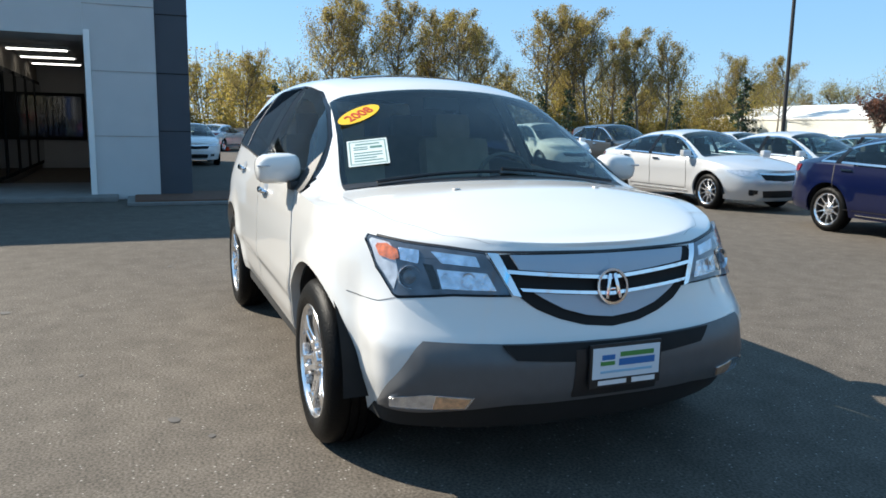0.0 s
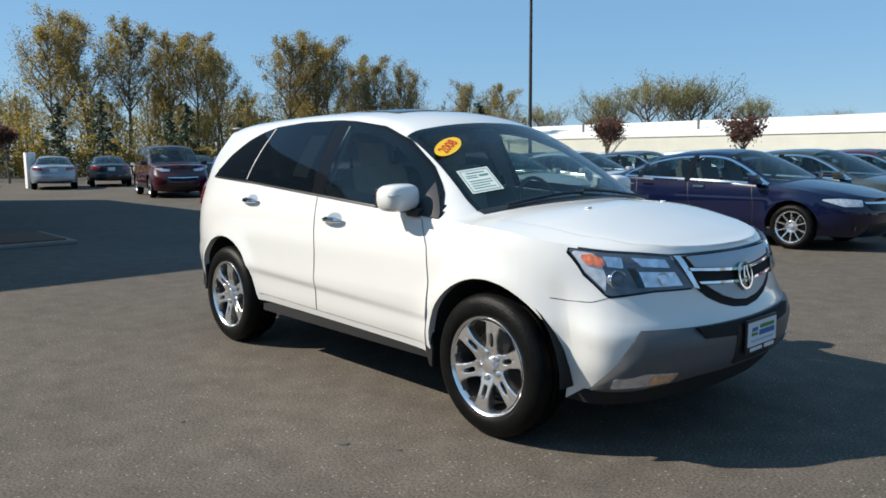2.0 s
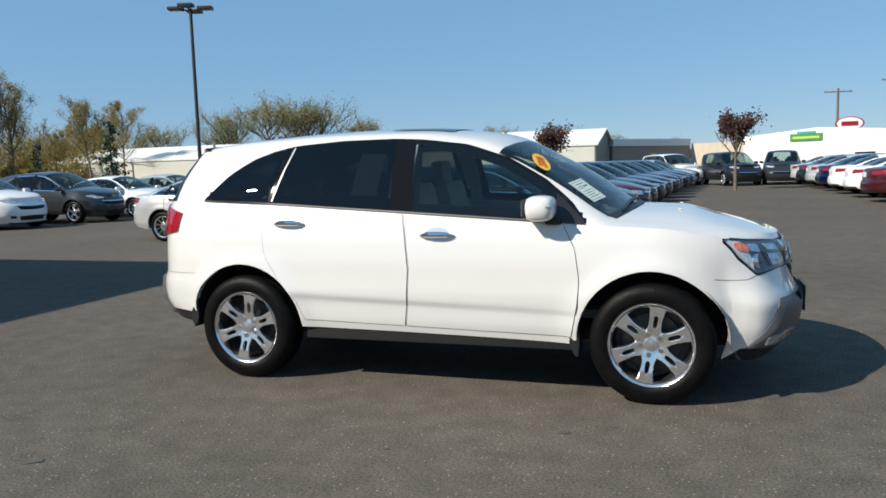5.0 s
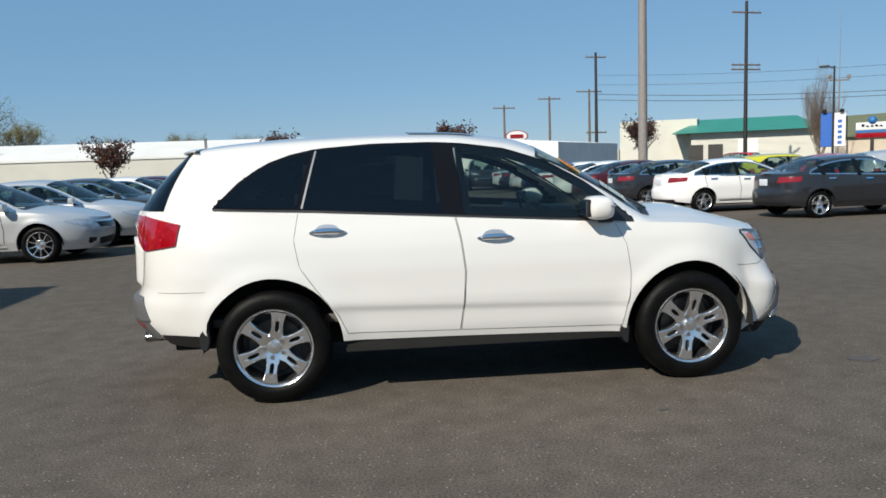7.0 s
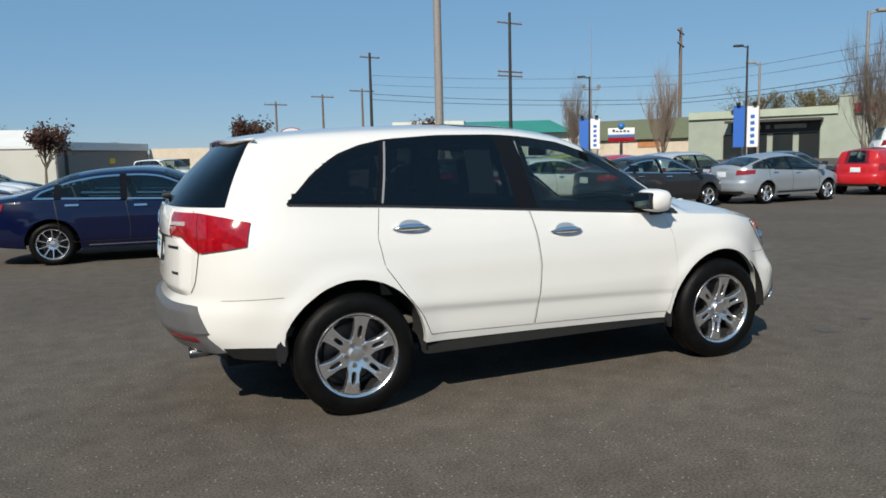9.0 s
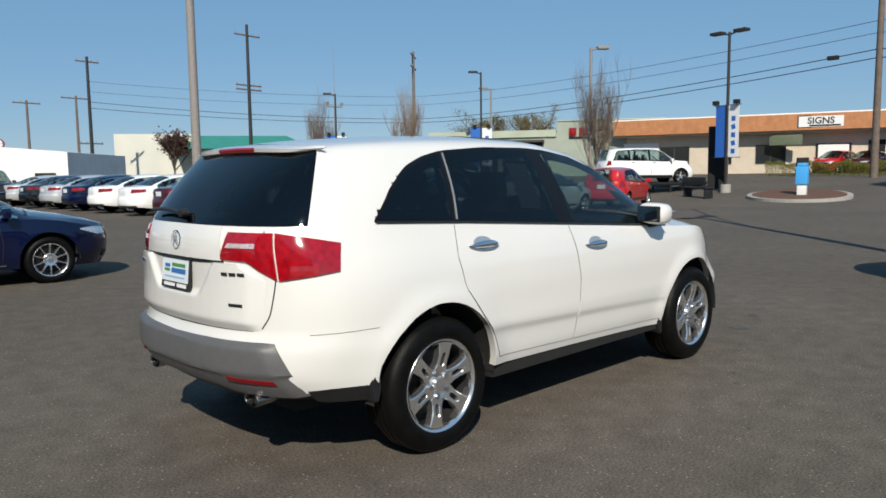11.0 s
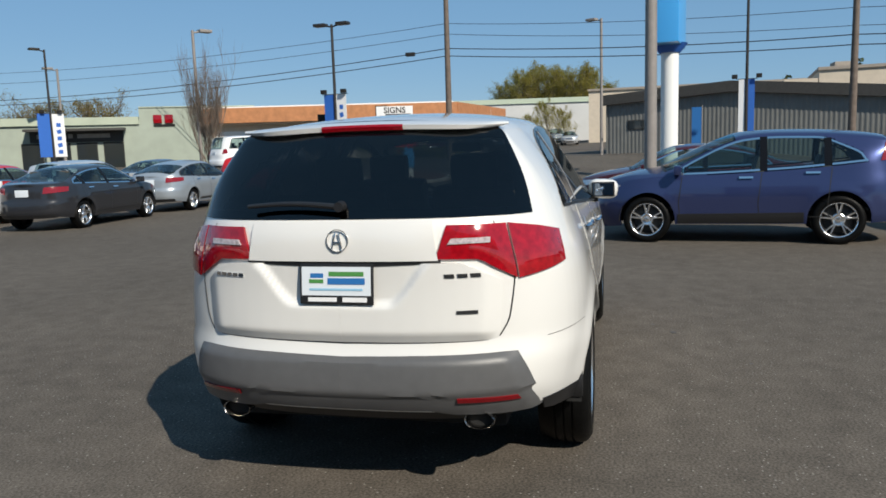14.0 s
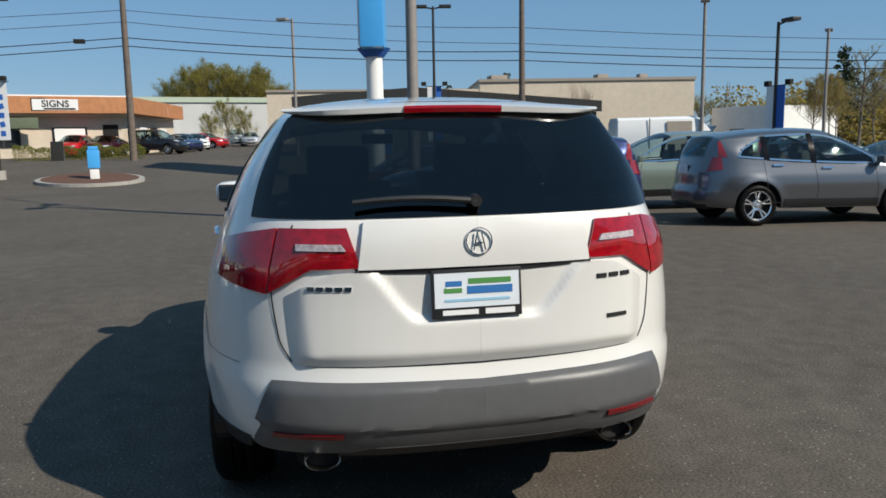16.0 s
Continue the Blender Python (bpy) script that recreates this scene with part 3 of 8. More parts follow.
def wheel_meshes(style, R, rim, width):
    """Tyre, barrel, face and bolts of a wheel on the right-hand side (outer face to -y), made once for each kind."""
    key = (style, R, rim, width)
    if key in WHEELS:
        return WHEELS[key]
    h = width / 2
    ty = bmesh.new()
    lathe(ty, [(rim, -h + 0.02), (rim + 0.012, -h + 0.004), (rim + 0.04, -h - 0.004), (R - 0.045, -h - 0.002), (R - 0.022, -h + 0.012), (R - 0.008, -h + 0.028),
               (R - 0.002, -h + 0.045), (R - 0.002, -0.045), (R - 0.012, -0.043), (R - 0.012, -0.035), (R, -0.033), (R, -0.004), (R - 0.011, -0.003), (R - 0.011, 0.005), (R, 0.006), (R, 0.036), (R - 0.01, 0.038), (R - 0.01, 0.046), (R - 0.002, 0.048),
               (R - 0.03, h), (rim, h - 0.01)], 64)
    # barrel and back discs, coloured near-black for the shade behind the spokes
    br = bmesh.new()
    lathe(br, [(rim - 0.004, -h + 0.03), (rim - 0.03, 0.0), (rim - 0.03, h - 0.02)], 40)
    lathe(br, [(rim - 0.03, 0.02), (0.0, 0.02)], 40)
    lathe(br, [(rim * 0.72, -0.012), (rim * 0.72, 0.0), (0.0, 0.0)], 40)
    fa = bmesh.new()
    lathe(fa, [(rim - 0.012, -h + 0.03), (rim - 0.006, -h + 0.012), (rim + 0.006, -h + 0.004), (rim + 0.012, -h + 0.012), (rim, -h + 0.024)], 48)
    pairs, gap, w0, w1 = {"suv": (0, 0.0, 0.0, 0.0), "multi": (10, 0.0, 0.026, 0.020), "five": (5, 0.17, 0.030, 0.034), "far": (5, 0.0, 0.06, 0.07)}[style]
    y0, y1 = -h + 0.034, -h + 0.014
    for k in range(pairs):
        for sgn in ((-1, 1) if gap else (0,)):
            c = 2 * math.pi * k / pairs + math.pi / 2
            a0, a1 = c + sgn * gap * 0.55, c + sgn * gap * (1.05 if style == "suv" else 1.0)
            p0, p1 = Vector((math.cos(a0), 0, math.sin(a0))) * 0.07, Vector((math.cos(a1), 0, math.sin(a1))) * (rim - 0.006)
            d = (p1 - p0).normalized()
            n = Vector((-d.z, 0, d.x))
            ring = []
            for t in (0, 0.35, 0.7, 1.0):
                q = p0 + (p1 - p0) * t
                w = (w0 + (w1 - w0) * t) / 2
                y = y0 + (y1 - y0) * t - 0.004 * math.sin(math.pi * t)
                q1 = [q - n * w, q - n * w * 0.55, q + n * w * 0.55, q + n * w]
                ys = [y + 0.012, y, y, y + 0.012]
                ring.append([fa.verts.new((g.x, yy, g.z)) for g, yy in zip(q1, ys)] + [fa.verts.new((q1[3].x, y + 0.05, q1[3].z)), fa.verts.new((q1[0].x, y + 0.05, q1[0].z))])
            for r0, r1 in zip(ring, ring[1:]):
                for j in range(6):
                    fa.faces.new((r0[j], r0[(j + 1) % 6], r1[(j + 1) % 6], r1[j]))
    if style == "suv":
        # six broad spokes, each with a rounded slot in its middle
        rr = [0.078, 0.095, 0.1015, 0.1035, 0.109, 0.118, 0.128, 0.140, 0.150, 0.160, 0.168, 0.174, 0.1765, 0.190, 0.206, 0.222, 0.228, 0.233]
        for k in range(6):
            c = math.pi / 3 * k + math.radians(80)
            er, et = Vector((math.cos(c), 0, math.sin(c))), Vector((-math.sin(c), 0, math.cos(c)))
            for sgn in (-1, 1):
                rows = []
                for r in rr:
                    g_ = lerp_tab([(0.07, 0.040), (0.088, 0.048), (0.097, 0.043), (0.112, 0.0365), (0.15, 0.0355), (0.2, 0.042), (0.222, 0.047), (0.230, 0.062), (0.235, 0.121)], r)
                    s_ = 0.0128 * math.sqrt(max(0.0, 1 - abs((r - 0.139) / 0.0375) ** 4)) if abs(r - 0.139) < 0.0375 else 0.0
                    y = y0 + (y1 - y0) * min(1, (r - 0.07) / 0.1)
                    lip = 0.004 if s_ > 0 else 0.0
                    mid = (s_ + g_) / 2
                    w_ = [(s_, y + lip), (s_ + 0.004, y), (mid, y), (g_ - 0.005, y), (g_, y + 0.005), (g_, y + 0.045)]
                    w_ = [(s_, y + lip + 0.036)] + w_
                    rows.append([er * math.sqrt(max(r * r - q * q, 1e-6)) + et * (sgn * q) + Vector((0, yy, 0)) for q, yy in w_])
                grid(fa, rows)
    lathe(fa, [(0.094, y0 + 0.04), (0.090, y0 + 0.004), (0.08, y0 - 0.002), (0.044, y0 + 0.006), (0.038, y0 - 0.012), (0.0, y0 - 0.016)], 32)
    bmesh.ops.recalc_face_normals(fa, faces=fa.faces)
    bo = bmesh.new()
    tube(bo, (0.064, y0 + 0.01, 0), (0.064, y0 - 0.010, 0), 0.0155, 0.0145, 10)
    fa.normal_update()
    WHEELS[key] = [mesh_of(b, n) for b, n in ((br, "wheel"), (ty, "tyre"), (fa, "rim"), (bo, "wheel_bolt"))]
    for me, mm in zip(WHEELS[key], (M_SHADEBLACK, M_TYRE, M_ALLOY, M_CHROME)):
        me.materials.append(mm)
    return WHEELS[key]


def add_wheels(car, spec, style, R, rim, width, inset=0.0):
    for hx, hz in zip(spec["hubs"], spec["hubz"]):
        for side in (-1, 1):
            ms = wheel_meshes(style, R, rim, width)
            w = new("wheel", ms[0])
            w.parent = car
            w.matrix_local = pose(hx, side * (spec["track"] - inset), R - 0.003, 0, 0, 0 if side < 0 else 180)
            for name, me in zip(("tyre", "rim", "wheel_bolt"), ms[1:]):
                if style != "suv" and name == "wheel_bolt":
                    continue
                for k in range(5 if name == "wheel_bolt" else 1):
                    o = new(name, me)
                    o.parent = w
                    if name == "wheel_bolt":
                        o.matrix_local = Matrix.Rotation(2 * math.pi * k / 5 + 0.55, 4, "Y")


def underbody(car, sh, spec):
    """Floor pan, wheel well liners and inner sills, dark, that close the car below."""
    bm = bmesh.new()
    box(bm, (0, 0, 0.36), (sh.xf - sh.xr - 0.5, sh.W * 1.30, 0.12), 0.03)
    part("floor_pan", bm, M_DARK, car)
    x0, x1 = spec["hubs"][1] + spec["arch"], spec["hubs"][0] - spec["arch"]
    for side in (-1, 1):
        bm = bmesh.new()
        box(bm, ((x0 + x1) / 2, side * sh.W * 0.88, 0.40), (x1 - x0 - 0.02, 0.13, 0.20), 0.02)
        part("sill_beam", bm, M_DARK, car)
    for hx, hz in zip(spec["hubs"], spec["hubz"]):
        for side in (-1, 1):
            bm = bmesh.new()
            r = spec["arch"] + 0.004
            rings = []
            for k in range(17):
                a = math.pi * (k / 16 * 1.04 - 0.02)
                rings.append([Vector((hx + q * math.cos(a), side * y, hz + q * math.sin(a))) for y, q in ((sh.W * 0.965, r), (sh.W * 0.62, r), (sh.W * 0.62, 0.05))])
            grid(bm, rings)
            part("wheel_well", bm, M_DARK, car)


# ---- the white SUV ----
SUV = dict(
    W=0.985, xf=2.252, xr=-2.385, xa=1.3, xb=-1.4, nf=2.32, nr=3.0, hubs=(1.373, -1.373), hubz=(0.365, 0.372), arch=0.44, flare=0.018, track=0.86,
    belt=[(-2.45, 1.245), (-1.71, 1.245), (-1.09, 1.212), (-0.2, 1.152), (0.98, 1.072), (1.2, 1.06), (1.5, 1.045), (1.77, 1.005), (2.0, 0.975), (2.3, 0.945)],
    top=[(-2.40, 1.25), (-2.30, 1.262), (-1.93, 1.622), (-1.88, 1.650), (-1.5, 1.695), (-1.0, 1.722), (-0.6, 1.730), (-0.2, 1.722), (0.1, 1.695), (0.30, 1.652), (0.55, 1.515), (0.82, 1.355), (0.97, 1.25), (1.13, 1.148), (1.22, 1.145), (1.5, 1.135), (1.8, 1.065), (2.0, 1.005), (2.13, 0.955), (2.2, 0.945)],
    rail=[(-2.36, 0.60, 1.25), (-2.28, 0.72, 1.262), (-1.93, 0.62, 1.585), (-1.86, 0.62, 1.615), (-1.5, 0.635, 1.648), (-0.7, 0.645, 1.668), (-0.2, 0.645, 1.658), (0.2, 0.64, 1.60), (0.475, 0.665, 1.508), (0.72, 0.70, 1.372), (0.887, 0.735, 1.262), (1.05, 0.77, 1.145), (1.15, 0.78, 1.095), (1.5, 0.74, 1.078), (1.8, 0.66, 1.03), (2.0, 0.52, 0.99), (2.2, 0.3, 0.95)],
    nose=[(0.2, 0.19), (0.27, 0.11), (0.35, 0.05), (0.45, 0.01), (0.55, 0.0), (0.62, 0.012), (0.68, 0.04), (0.8, 0.067), (0.9, 0.09), (0.95, 0.125), (1.0, 0.175), (1.1, 0.275)],
    tail=[(0.2, 0.24), (0.3, 0.17), (0.42, 0.075), (0.49, 0.022), (0.54, 0.0), (0.64, 0.008), (0.68, 0.018), (0.71, 0.04), (0.76, 0.045), (0.95, 0.05), (1.1, 0.045), (1.18, 0.052), (1.26, 0.085), (1.4, 0.24)],
    side=[(0.2, 0.085), (0.36, 0.05), (0.45, 0.026), (0.56, 0.014), (0.60, 0.006), (0.66, 0.0), (0.8, 0.0), (0.95, 0.012), (1.05, 0.035), (1.15, 0.07), (1.25, 0.105), (1.4, 0.15)],
    sill=[(-2.45, 0.44), (-1.8, 0.44), (-1.0, 0.385), (-0.17, 0.372), (0.87, 0.345), (1.7, 0.27), (2.3, 0.26)],
    bow=[(-2.5, 0.0), (-2.36, -0.02), (-2.0, -0.05), (-1.8, -0.03), (-1.2, 0.0), (0.0, 0.0), (0.3, 0.07), (0.9, 0.12), (1.15, 0.12), (1.5, 0.04), (1.8, 0.0), (2.4, 0.0)],
    square=[(0.2, 0.19), (0.58, 0.19), (0.66, 0.14), (0.77, 0.07), (0.86, 0.02), (0.95, 0.0), (1.2, 0.0)],
    rear=-1.90, extra=(-1.90, -1.95, 1.10, 1.05, 1.0, 0.3, 0.35, 0.38, 0.40, 0.42, -2.0))
SUV_PANES = {
    "quarter_window": ([(-1.695, 1.262), (-1.20, 1.236)], [(-1.695, 1.264), (-1.55, 1.40), (-1.40, 1.502), (-1.24, 1.560), (-1.105, 1.592)]),
    "rear_door_window": ([(-1.165, 1.232), (-0.27, 1.172)], [(-1.072, 1.598), (-0.9, 1.616), (-0.6, 1.625), (-0.31, 1.622)]),
    "front_door_window": ([(-0.125, 1.162), (0.97, 1.090)], [(-0.165, 1.612), (0.0, 1.598), (0.195, 1.565), (0.475, 1.468), (0.72, 1.325), (0.887, 1.19), (0.97, 1.098)]),
}
SUV_DLO = ([(-1.715, 1.248), (-1.09, 1.216), (-0.2, 1.157), (0.992, 1.077)], [(-1.725, 1.254), (-1.56, 1.415), (-1.40, 1.523), (-1.24, 1.58), (-1.07, 1.615), (-0.7, 1.638), (-0.3, 1.638), (-0.1, 1.624), (0.195, 1.582), (0.475, 1.487), (0.72, 1.345), (0.887, 1.212), (0.995, 1.085)])


def build_suv():
    car = thing("suv", "pearl white mid-size SUV with yellow windshield sticker, on asphalt", "car")
    sh = Shape(SUV)
    wind, back = (0.40, 1.12, 12), (0, -2.05, 0)
    body = part("body", body_mesh(sh, list(SUV_PANES.values()), wind, back), M_PEARL, car)
    underbody(car, sh, SUV)
    add_wheels(car, SUV, "suv", 0.366, 0.244, 0.25)

    # glass
    g = part("windshield", across(sh, 0.40, 1.12, 12, 0.004), M_GLASS, car, "tinted windshield with stickers")
    part("windshield_border", across(sh, 0.38, 1.14, 12, 0.002, ring=1), M_GLOSSBLACK, g)
    g = part("rear_window", across_rear(sh, -2.03, 0.005), M_PRIVACY, car, "dark tinted rear window")
    part("rear_window_border", across_rear(sh, -2.02, 0.003, 1), M_GLOSSBLACK, g)
    for side in (-1, 1):
        for name, (lo, up) in SUV_PANES.items():
            gm = M_GLASS if name == "front_door_window" else M_PRIVACY
            g = part(name, side_patch(sh, lo, up, 0.006, side=side), gm, car)
            part("window_border", frame_patch(sh, lo, up, 0.05, 0.003, side), M_GLOSSBLACK, g)
        bm = bmesh.new()
        side_patch(sh, [(-1.20, 1.238), (-1.165, 1.232)], [(-1.105, 1.592), (-1.072, 1.598)], 0.005, 2, 8, side, bm)
        part("quarter_pillar_trim", bm, M_GLOSSBLACK, car)
        # grey strip painted for the sky's shine on the black divider
        part("divider_shine", side_patch(sh, [(-1.168, 1.234), (-1.156, 1.233)], [(-1.075, 1.596), (-1.063, 1.597)], 0.011, 2, 8, side), M_SHINE, car)
        bm = bmesh.new()
        side_patch(sh, [(-0.27, 1.172), (-0.125, 1.162)], [(-0.31, 1.622), (-0.165, 1.612)], 0.005, 3, 8, side, bm)
        part("door_pillar_trim", bm, M_GLOSSBLACK, car)
        part("window_surround", frame_patch(sh, *SUV_DLO, 0.03, 0.0035, side, 40), M_GLOSSBLACK, car)
        part("belt_moulding", side_patch(sh, [(-1.72, 1.243), (-1.09, 1.211), (-0.2, 1.152), (0.99, 1.072)], [(-1.72, 1.252), (-1.09, 1.220), (-0.2, 1.161), (0.99, 1.081)], 0.009, 30, 1, side), M_BLACK, car)

        # doors, with a dark joint round each
        for name in ("front_door", "rear_door"):
            if name == "front_door":
                edge0 = [(0.90, 0.392), (0.945, 0.60), (0.955, 0.74), (0.93, 0.93), (0.862, 1.066)]
                edge1 = [(-0.168, 0.418), (-0.142, 0.60), (-0.128, 0.80), (-0.15, 1.0), (-0.178, 1.143)]
            else:
                edge0 = [(-0.180, 0.418), (-0.154, 0.60), (-0.140, 0.80), (-0.162, 1.0), (-0.190, 1.144)]
                edge1 = [(-0.90, 0.436), (-0.955, 0.56), (-1.08, 0.72), (-1.185, 0.87), (-1.215, 1.04), (-1.185, 1.208)]
            bm = bmesh.new()
            e0, e1 = resample(edge0, 40), resample(edge1, 40)
            rows = []
            for i in range(23):
                u = i / 22
                rows.append([])
                for (xa, za), (xb, zb) in zip(e0, e1):
                    x, z = xa + (xb - xa) * u, za + (zb - za) * u
                    a = sh.a_of(x, z)
                    zc_ = 0.545 + (0.60 - 0.545) * (0.77 - x) / 1.56
                    crease = 0.010 * (1 / (1 + math.exp(-(z - zc_) / 0.006))) * math.exp(-max(0.0, z - zc_) / 0.10)
                    rows[-1].append((sh.low(a, z, side, 0.0035 + crease), sh.low(a, z, side, -0.004)))
            skirted(bm, rows, 0.004)
            door = part(name, bm, M_PEARL, car)
            bm = bmesh.new()
            for e in (e0, e1):
                ribbon(sh, e, 0.0075, 0.0012, side, bm)
            ribbon(sh, [e0[0], e1[0]], 0.0075, 0.0012, side, bm)
            part("door_joint", bm, M_BLACK, door)
            hx, hz = (0.062, 1.012) if name == "front_door" else (-1.005, 1.085)
            # flat grey patch: shade of the hollow behind the handle, put into colour
            bm = bmesh.new()
            cup = []
            for i in range(13):
                r = []
                for j in range(7):
                    s, t = i / 6 - 1, j / 3 - 1
                    x, z = hx + s * 0.075 * math.sqrt(1 - t * t / 2), hz + 0.012 + t * 0.035 * math.sqrt(1 - s * s / 2)
                    r.append(sh.low(sh.a_of(x, z), z, side, 0.0055))
                cup.append(r)
            grid(bm, cup)
            part("handle_cup_shade", bm, M_SATIN, door, "grey patch for the shaded recess behind the handle")
            bm = bmesh.new()
            rings = []
            for i in range(15):
                s = i / 7 - 1
                x = hx + s * 0.115
                w = 0.016 * (1 - abs(s) ** 3) + 0.003
                d = 0.012 + 0.028 * (1 - s * s) ** 0.7
                z = hz - 0.004
                c = sh.low(sh.a_of(x, z), z, side, d)
                rings.append([c + Vector((0, side * 0.010 * math.cos(q), w * math.sin(q))) for q in [k * math.pi / 4 for k in range(9)]])
            grid(bm, rings)
            part("handle", bm, M_CHROME, door, "chrome door handle")
        # side mirror
        bm = bmesh.new()
        c = Vector((0.735, side * 1.005, 1.178))
        rows = []
        for i in range(13):
            t = math.pi * i / 12
            rows.append([])
            for j in range(17):
                q = 2 * math.pi * j / 16
                e = lambda v, p: math.copysign(abs(v) ** p, v)
                rows[-1].append(c + Vector((0.090 * e(math.cos(t), 0.75), side * 0.112 * e(math.sin(t), 0.5) * e(math.cos(q), 0.6) + side * 0.01 * math.sin(q) * math.sin(t) ** 0.5, 0.076 * e(math.sin(t), 0.5) * e(math.sin(q), 0.6) - 0.012 * math.cos(q) * math.sin(t) ** 0.5)))
        grid(bm, rows)
        bmesh.ops.remove_doubles(bm, verts=bm.verts, dist=0.002)
        bmesh.ops.recalc_face_normals(bm, faces=bm.faces)
        mr = part("door_mirror", bm, M_PEARL, car, "white door mirror housing")
        part("mirror_arm", boxes(((0.80, side * 0.90, 1.098), (0.10, 0.13, 0.045), 0.015)), M_BLACK, mr)
        bm = bmesh.new()
        box(bm, (0.651, side * 1.005, 1.178), (0.03, 0.172, 0.112), 0.014)
        part("mirror_rim", bm, M_BLACK, mr)
        part("mirror_glass", boxes(((0.6345, side * 1.005, 1.178), (0.004, 0.150, 0.092), 0)), M_MIRROR, mr)
        part("turn_repeater", boxes(((0.803, side * 1.075, 1.193), (0.040, 0.08, 0.008), 0.003)), M_SATIN, mr)
        # mirror foot triangle
        part("mirror_sail", side_patch(sh, [(0.80, 1.092), (0.985, 1.080)], [(0.80, 1.255), (0.985, 1.088)], 0.008, 4, 4, side), M_BLACK, car)

        # head lamp
        hl_lo = [(1.772, 0.964), (1.853, 0.866), ("f", 0.785, 0.768), ("f", 0.60, 0.787), ("f", 0.402, 0.786)]
        hl_up = [(1.772, 0.976), ("f", 0.72, 0.955), ("f", 0.60, 0.944), ("f", 0.478, 0.929)]
        hl = part("head_lamp", low_patch(sh, hl_lo, hl_up, 0.002, 24, 6, side), M_LAMPBODY, car, "clear head lamp with amber corner")
        part("corner_reflector", low_patch(sh, [(1.785, 0.958), (1.845, 0.880), ("f", 0.785, 0.79)], [(1.79, 0.967), (1.86, 0.955), ("f", 0.765, 0.85)], 0.005, 12, 5, side), M_LAMPSILVER, hl, "silvery lamp corner")
        part("amber_corner", low_patch(sh, [(1.822, 0.937), (1.85, 0.905), ("f", 0.772, 0.893), ("f", 0.755, 0.905)], [(1.822, 0.948), (1.855, 0.951), ("f", 0.776, 0.944), ("f", 0.757, 0.932)], 0.010, 12, 4, side, puff=0.004), M_AMBER, hl, "amber turn signal")
        part("clear_section", low_patch(sh, [("f", 0.752, 0.897), ("f", 0.70, 0.888)], [("f", 0.752, 0.940), ("f", 0.69, 0.934)], 0.008, 6, 3, side), M_REFLECT, hl)
        part("lamp_edge", low_patch(sh, [(1.764, 0.958), (1.846, 0.858), ("f", 0.788, 0.759), ("f", 0.60, 0.779), ("f", 0.396, 0.778)], [(1.764, 0.981), ("f", 0.72, 0.961), ("f", 0.60, 0.950), ("f", 0.474, 0.935)], 0.0012, 24, 4, side), M_GLOSSBLACK, hl)
        part("upper_reflector", low_patch(sh, [("f", 0.625, 0.893), ("f", 0.50, 0.883)], [("f", 0.655, 0.932), ("f", 0.61, 0.928), ("f", 0.51, 0.918)], 0.007, 10, 2, side), M_REFLECT, hl)
        part("lower_reflector", low_patch(sh, [("f", 0.635, 0.803), ("f", 0.45, 0.800)], [("f", 0.645, 0.872), ("f", 0.48, 0.862)], 0.006, 8, 3, side), M_REFLECT, hl)
        part("lamp_divider", low_patch(sh, [("f", 0.665, 0.800), ("f", 0.64, 0.802)], [("f", 0.685, 0.89), ("f", 0.655, 0.885)], 0.012, 2, 4, side), M_GLOSSBLACK, hl)
        for yy, zz, r in ((0.730, 0.838, 0.047), (0.545, 0.835, 0.030)):
            a0 = sh.a_y(yy, zz)
            p = sh.low(a0, zz, side, 0.004)
            q = sh.low(a0, zz, side, 0.05)
            n = (q - p).normalized()
            n = (n + Vector((0.9, 0, 0))).normalized()
            fr_ = n.to_track_quat("Z", "Y").to_matrix()
            bm = bmesh.new()
            rows = []
            for u in range(29):
                w_ = 2 * math.pi * u / 28
                d_ = Vector((math.cos(w_), math.sin(w_), 0))
                rows.append([p + fr_ @ (d_ * r * f_ + Vector((0, 0, o_))) for f_, o_ in ((1.0, -0.03), (1.0, 0.004), (0.93, 0.009), (0.80, 0.004), (0.72, -0.01))])
            grid(bm, rows)
            bmesh.ops.recalc_face_normals(bm, faces=bm.faces)
            part("lamp_bezel", bm, M_CHROME, hl)
            bm = bmesh.new()
            bmesh.ops.create_uvsphere(bm, u_segments=20, v_segments=10, radius=r * 0.74, matrix=Matrix.Translation(p - n * 0.020))
            part("projector_lens", bm, M_PROJECTOR if r > 0.04 else M_REFLECT, hl)
        part("lamp_cover", low_patch(sh, hl_lo, hl_up, 0.017, 24, 6, side), M_LENS, hl)

        # tail lamp
        ar = sh.A
        t_lo = [(-1.955, 1.03), (-2.06, 1.012), (-2.185, 0.99)]
        t_up = [(-1.925, 1.16), (-2.06, 1.19), (-2.17, 1.212)]
        tl = part("tail_lamp", low_patch(sh, t_lo, t_up, 0.012, 12, 6, side, puff=0.008), M_TAIL, car, "red tail lamp with clear reversing strip")
        a1 = sh.a_of(-2.185, 1.0)
        ai = ar - 0.42
        part("inner_tail_lamp", low_patch(sh, [("a", a1 + 0.01, 0.992), ("a", a1 + 0.10, 1.04), ("a", a1 + 0.16, 1.078), ("a", ai, 1.084)], [("a", sh.a_of(-2.17, 1.212) + 0.01, 1.212), ("a", ar - 0.58, 1.213), ("a", ar - 0.49, 1.214)], 0.012, 14, 5, side, puff=0.006), M_TAIL, tl)
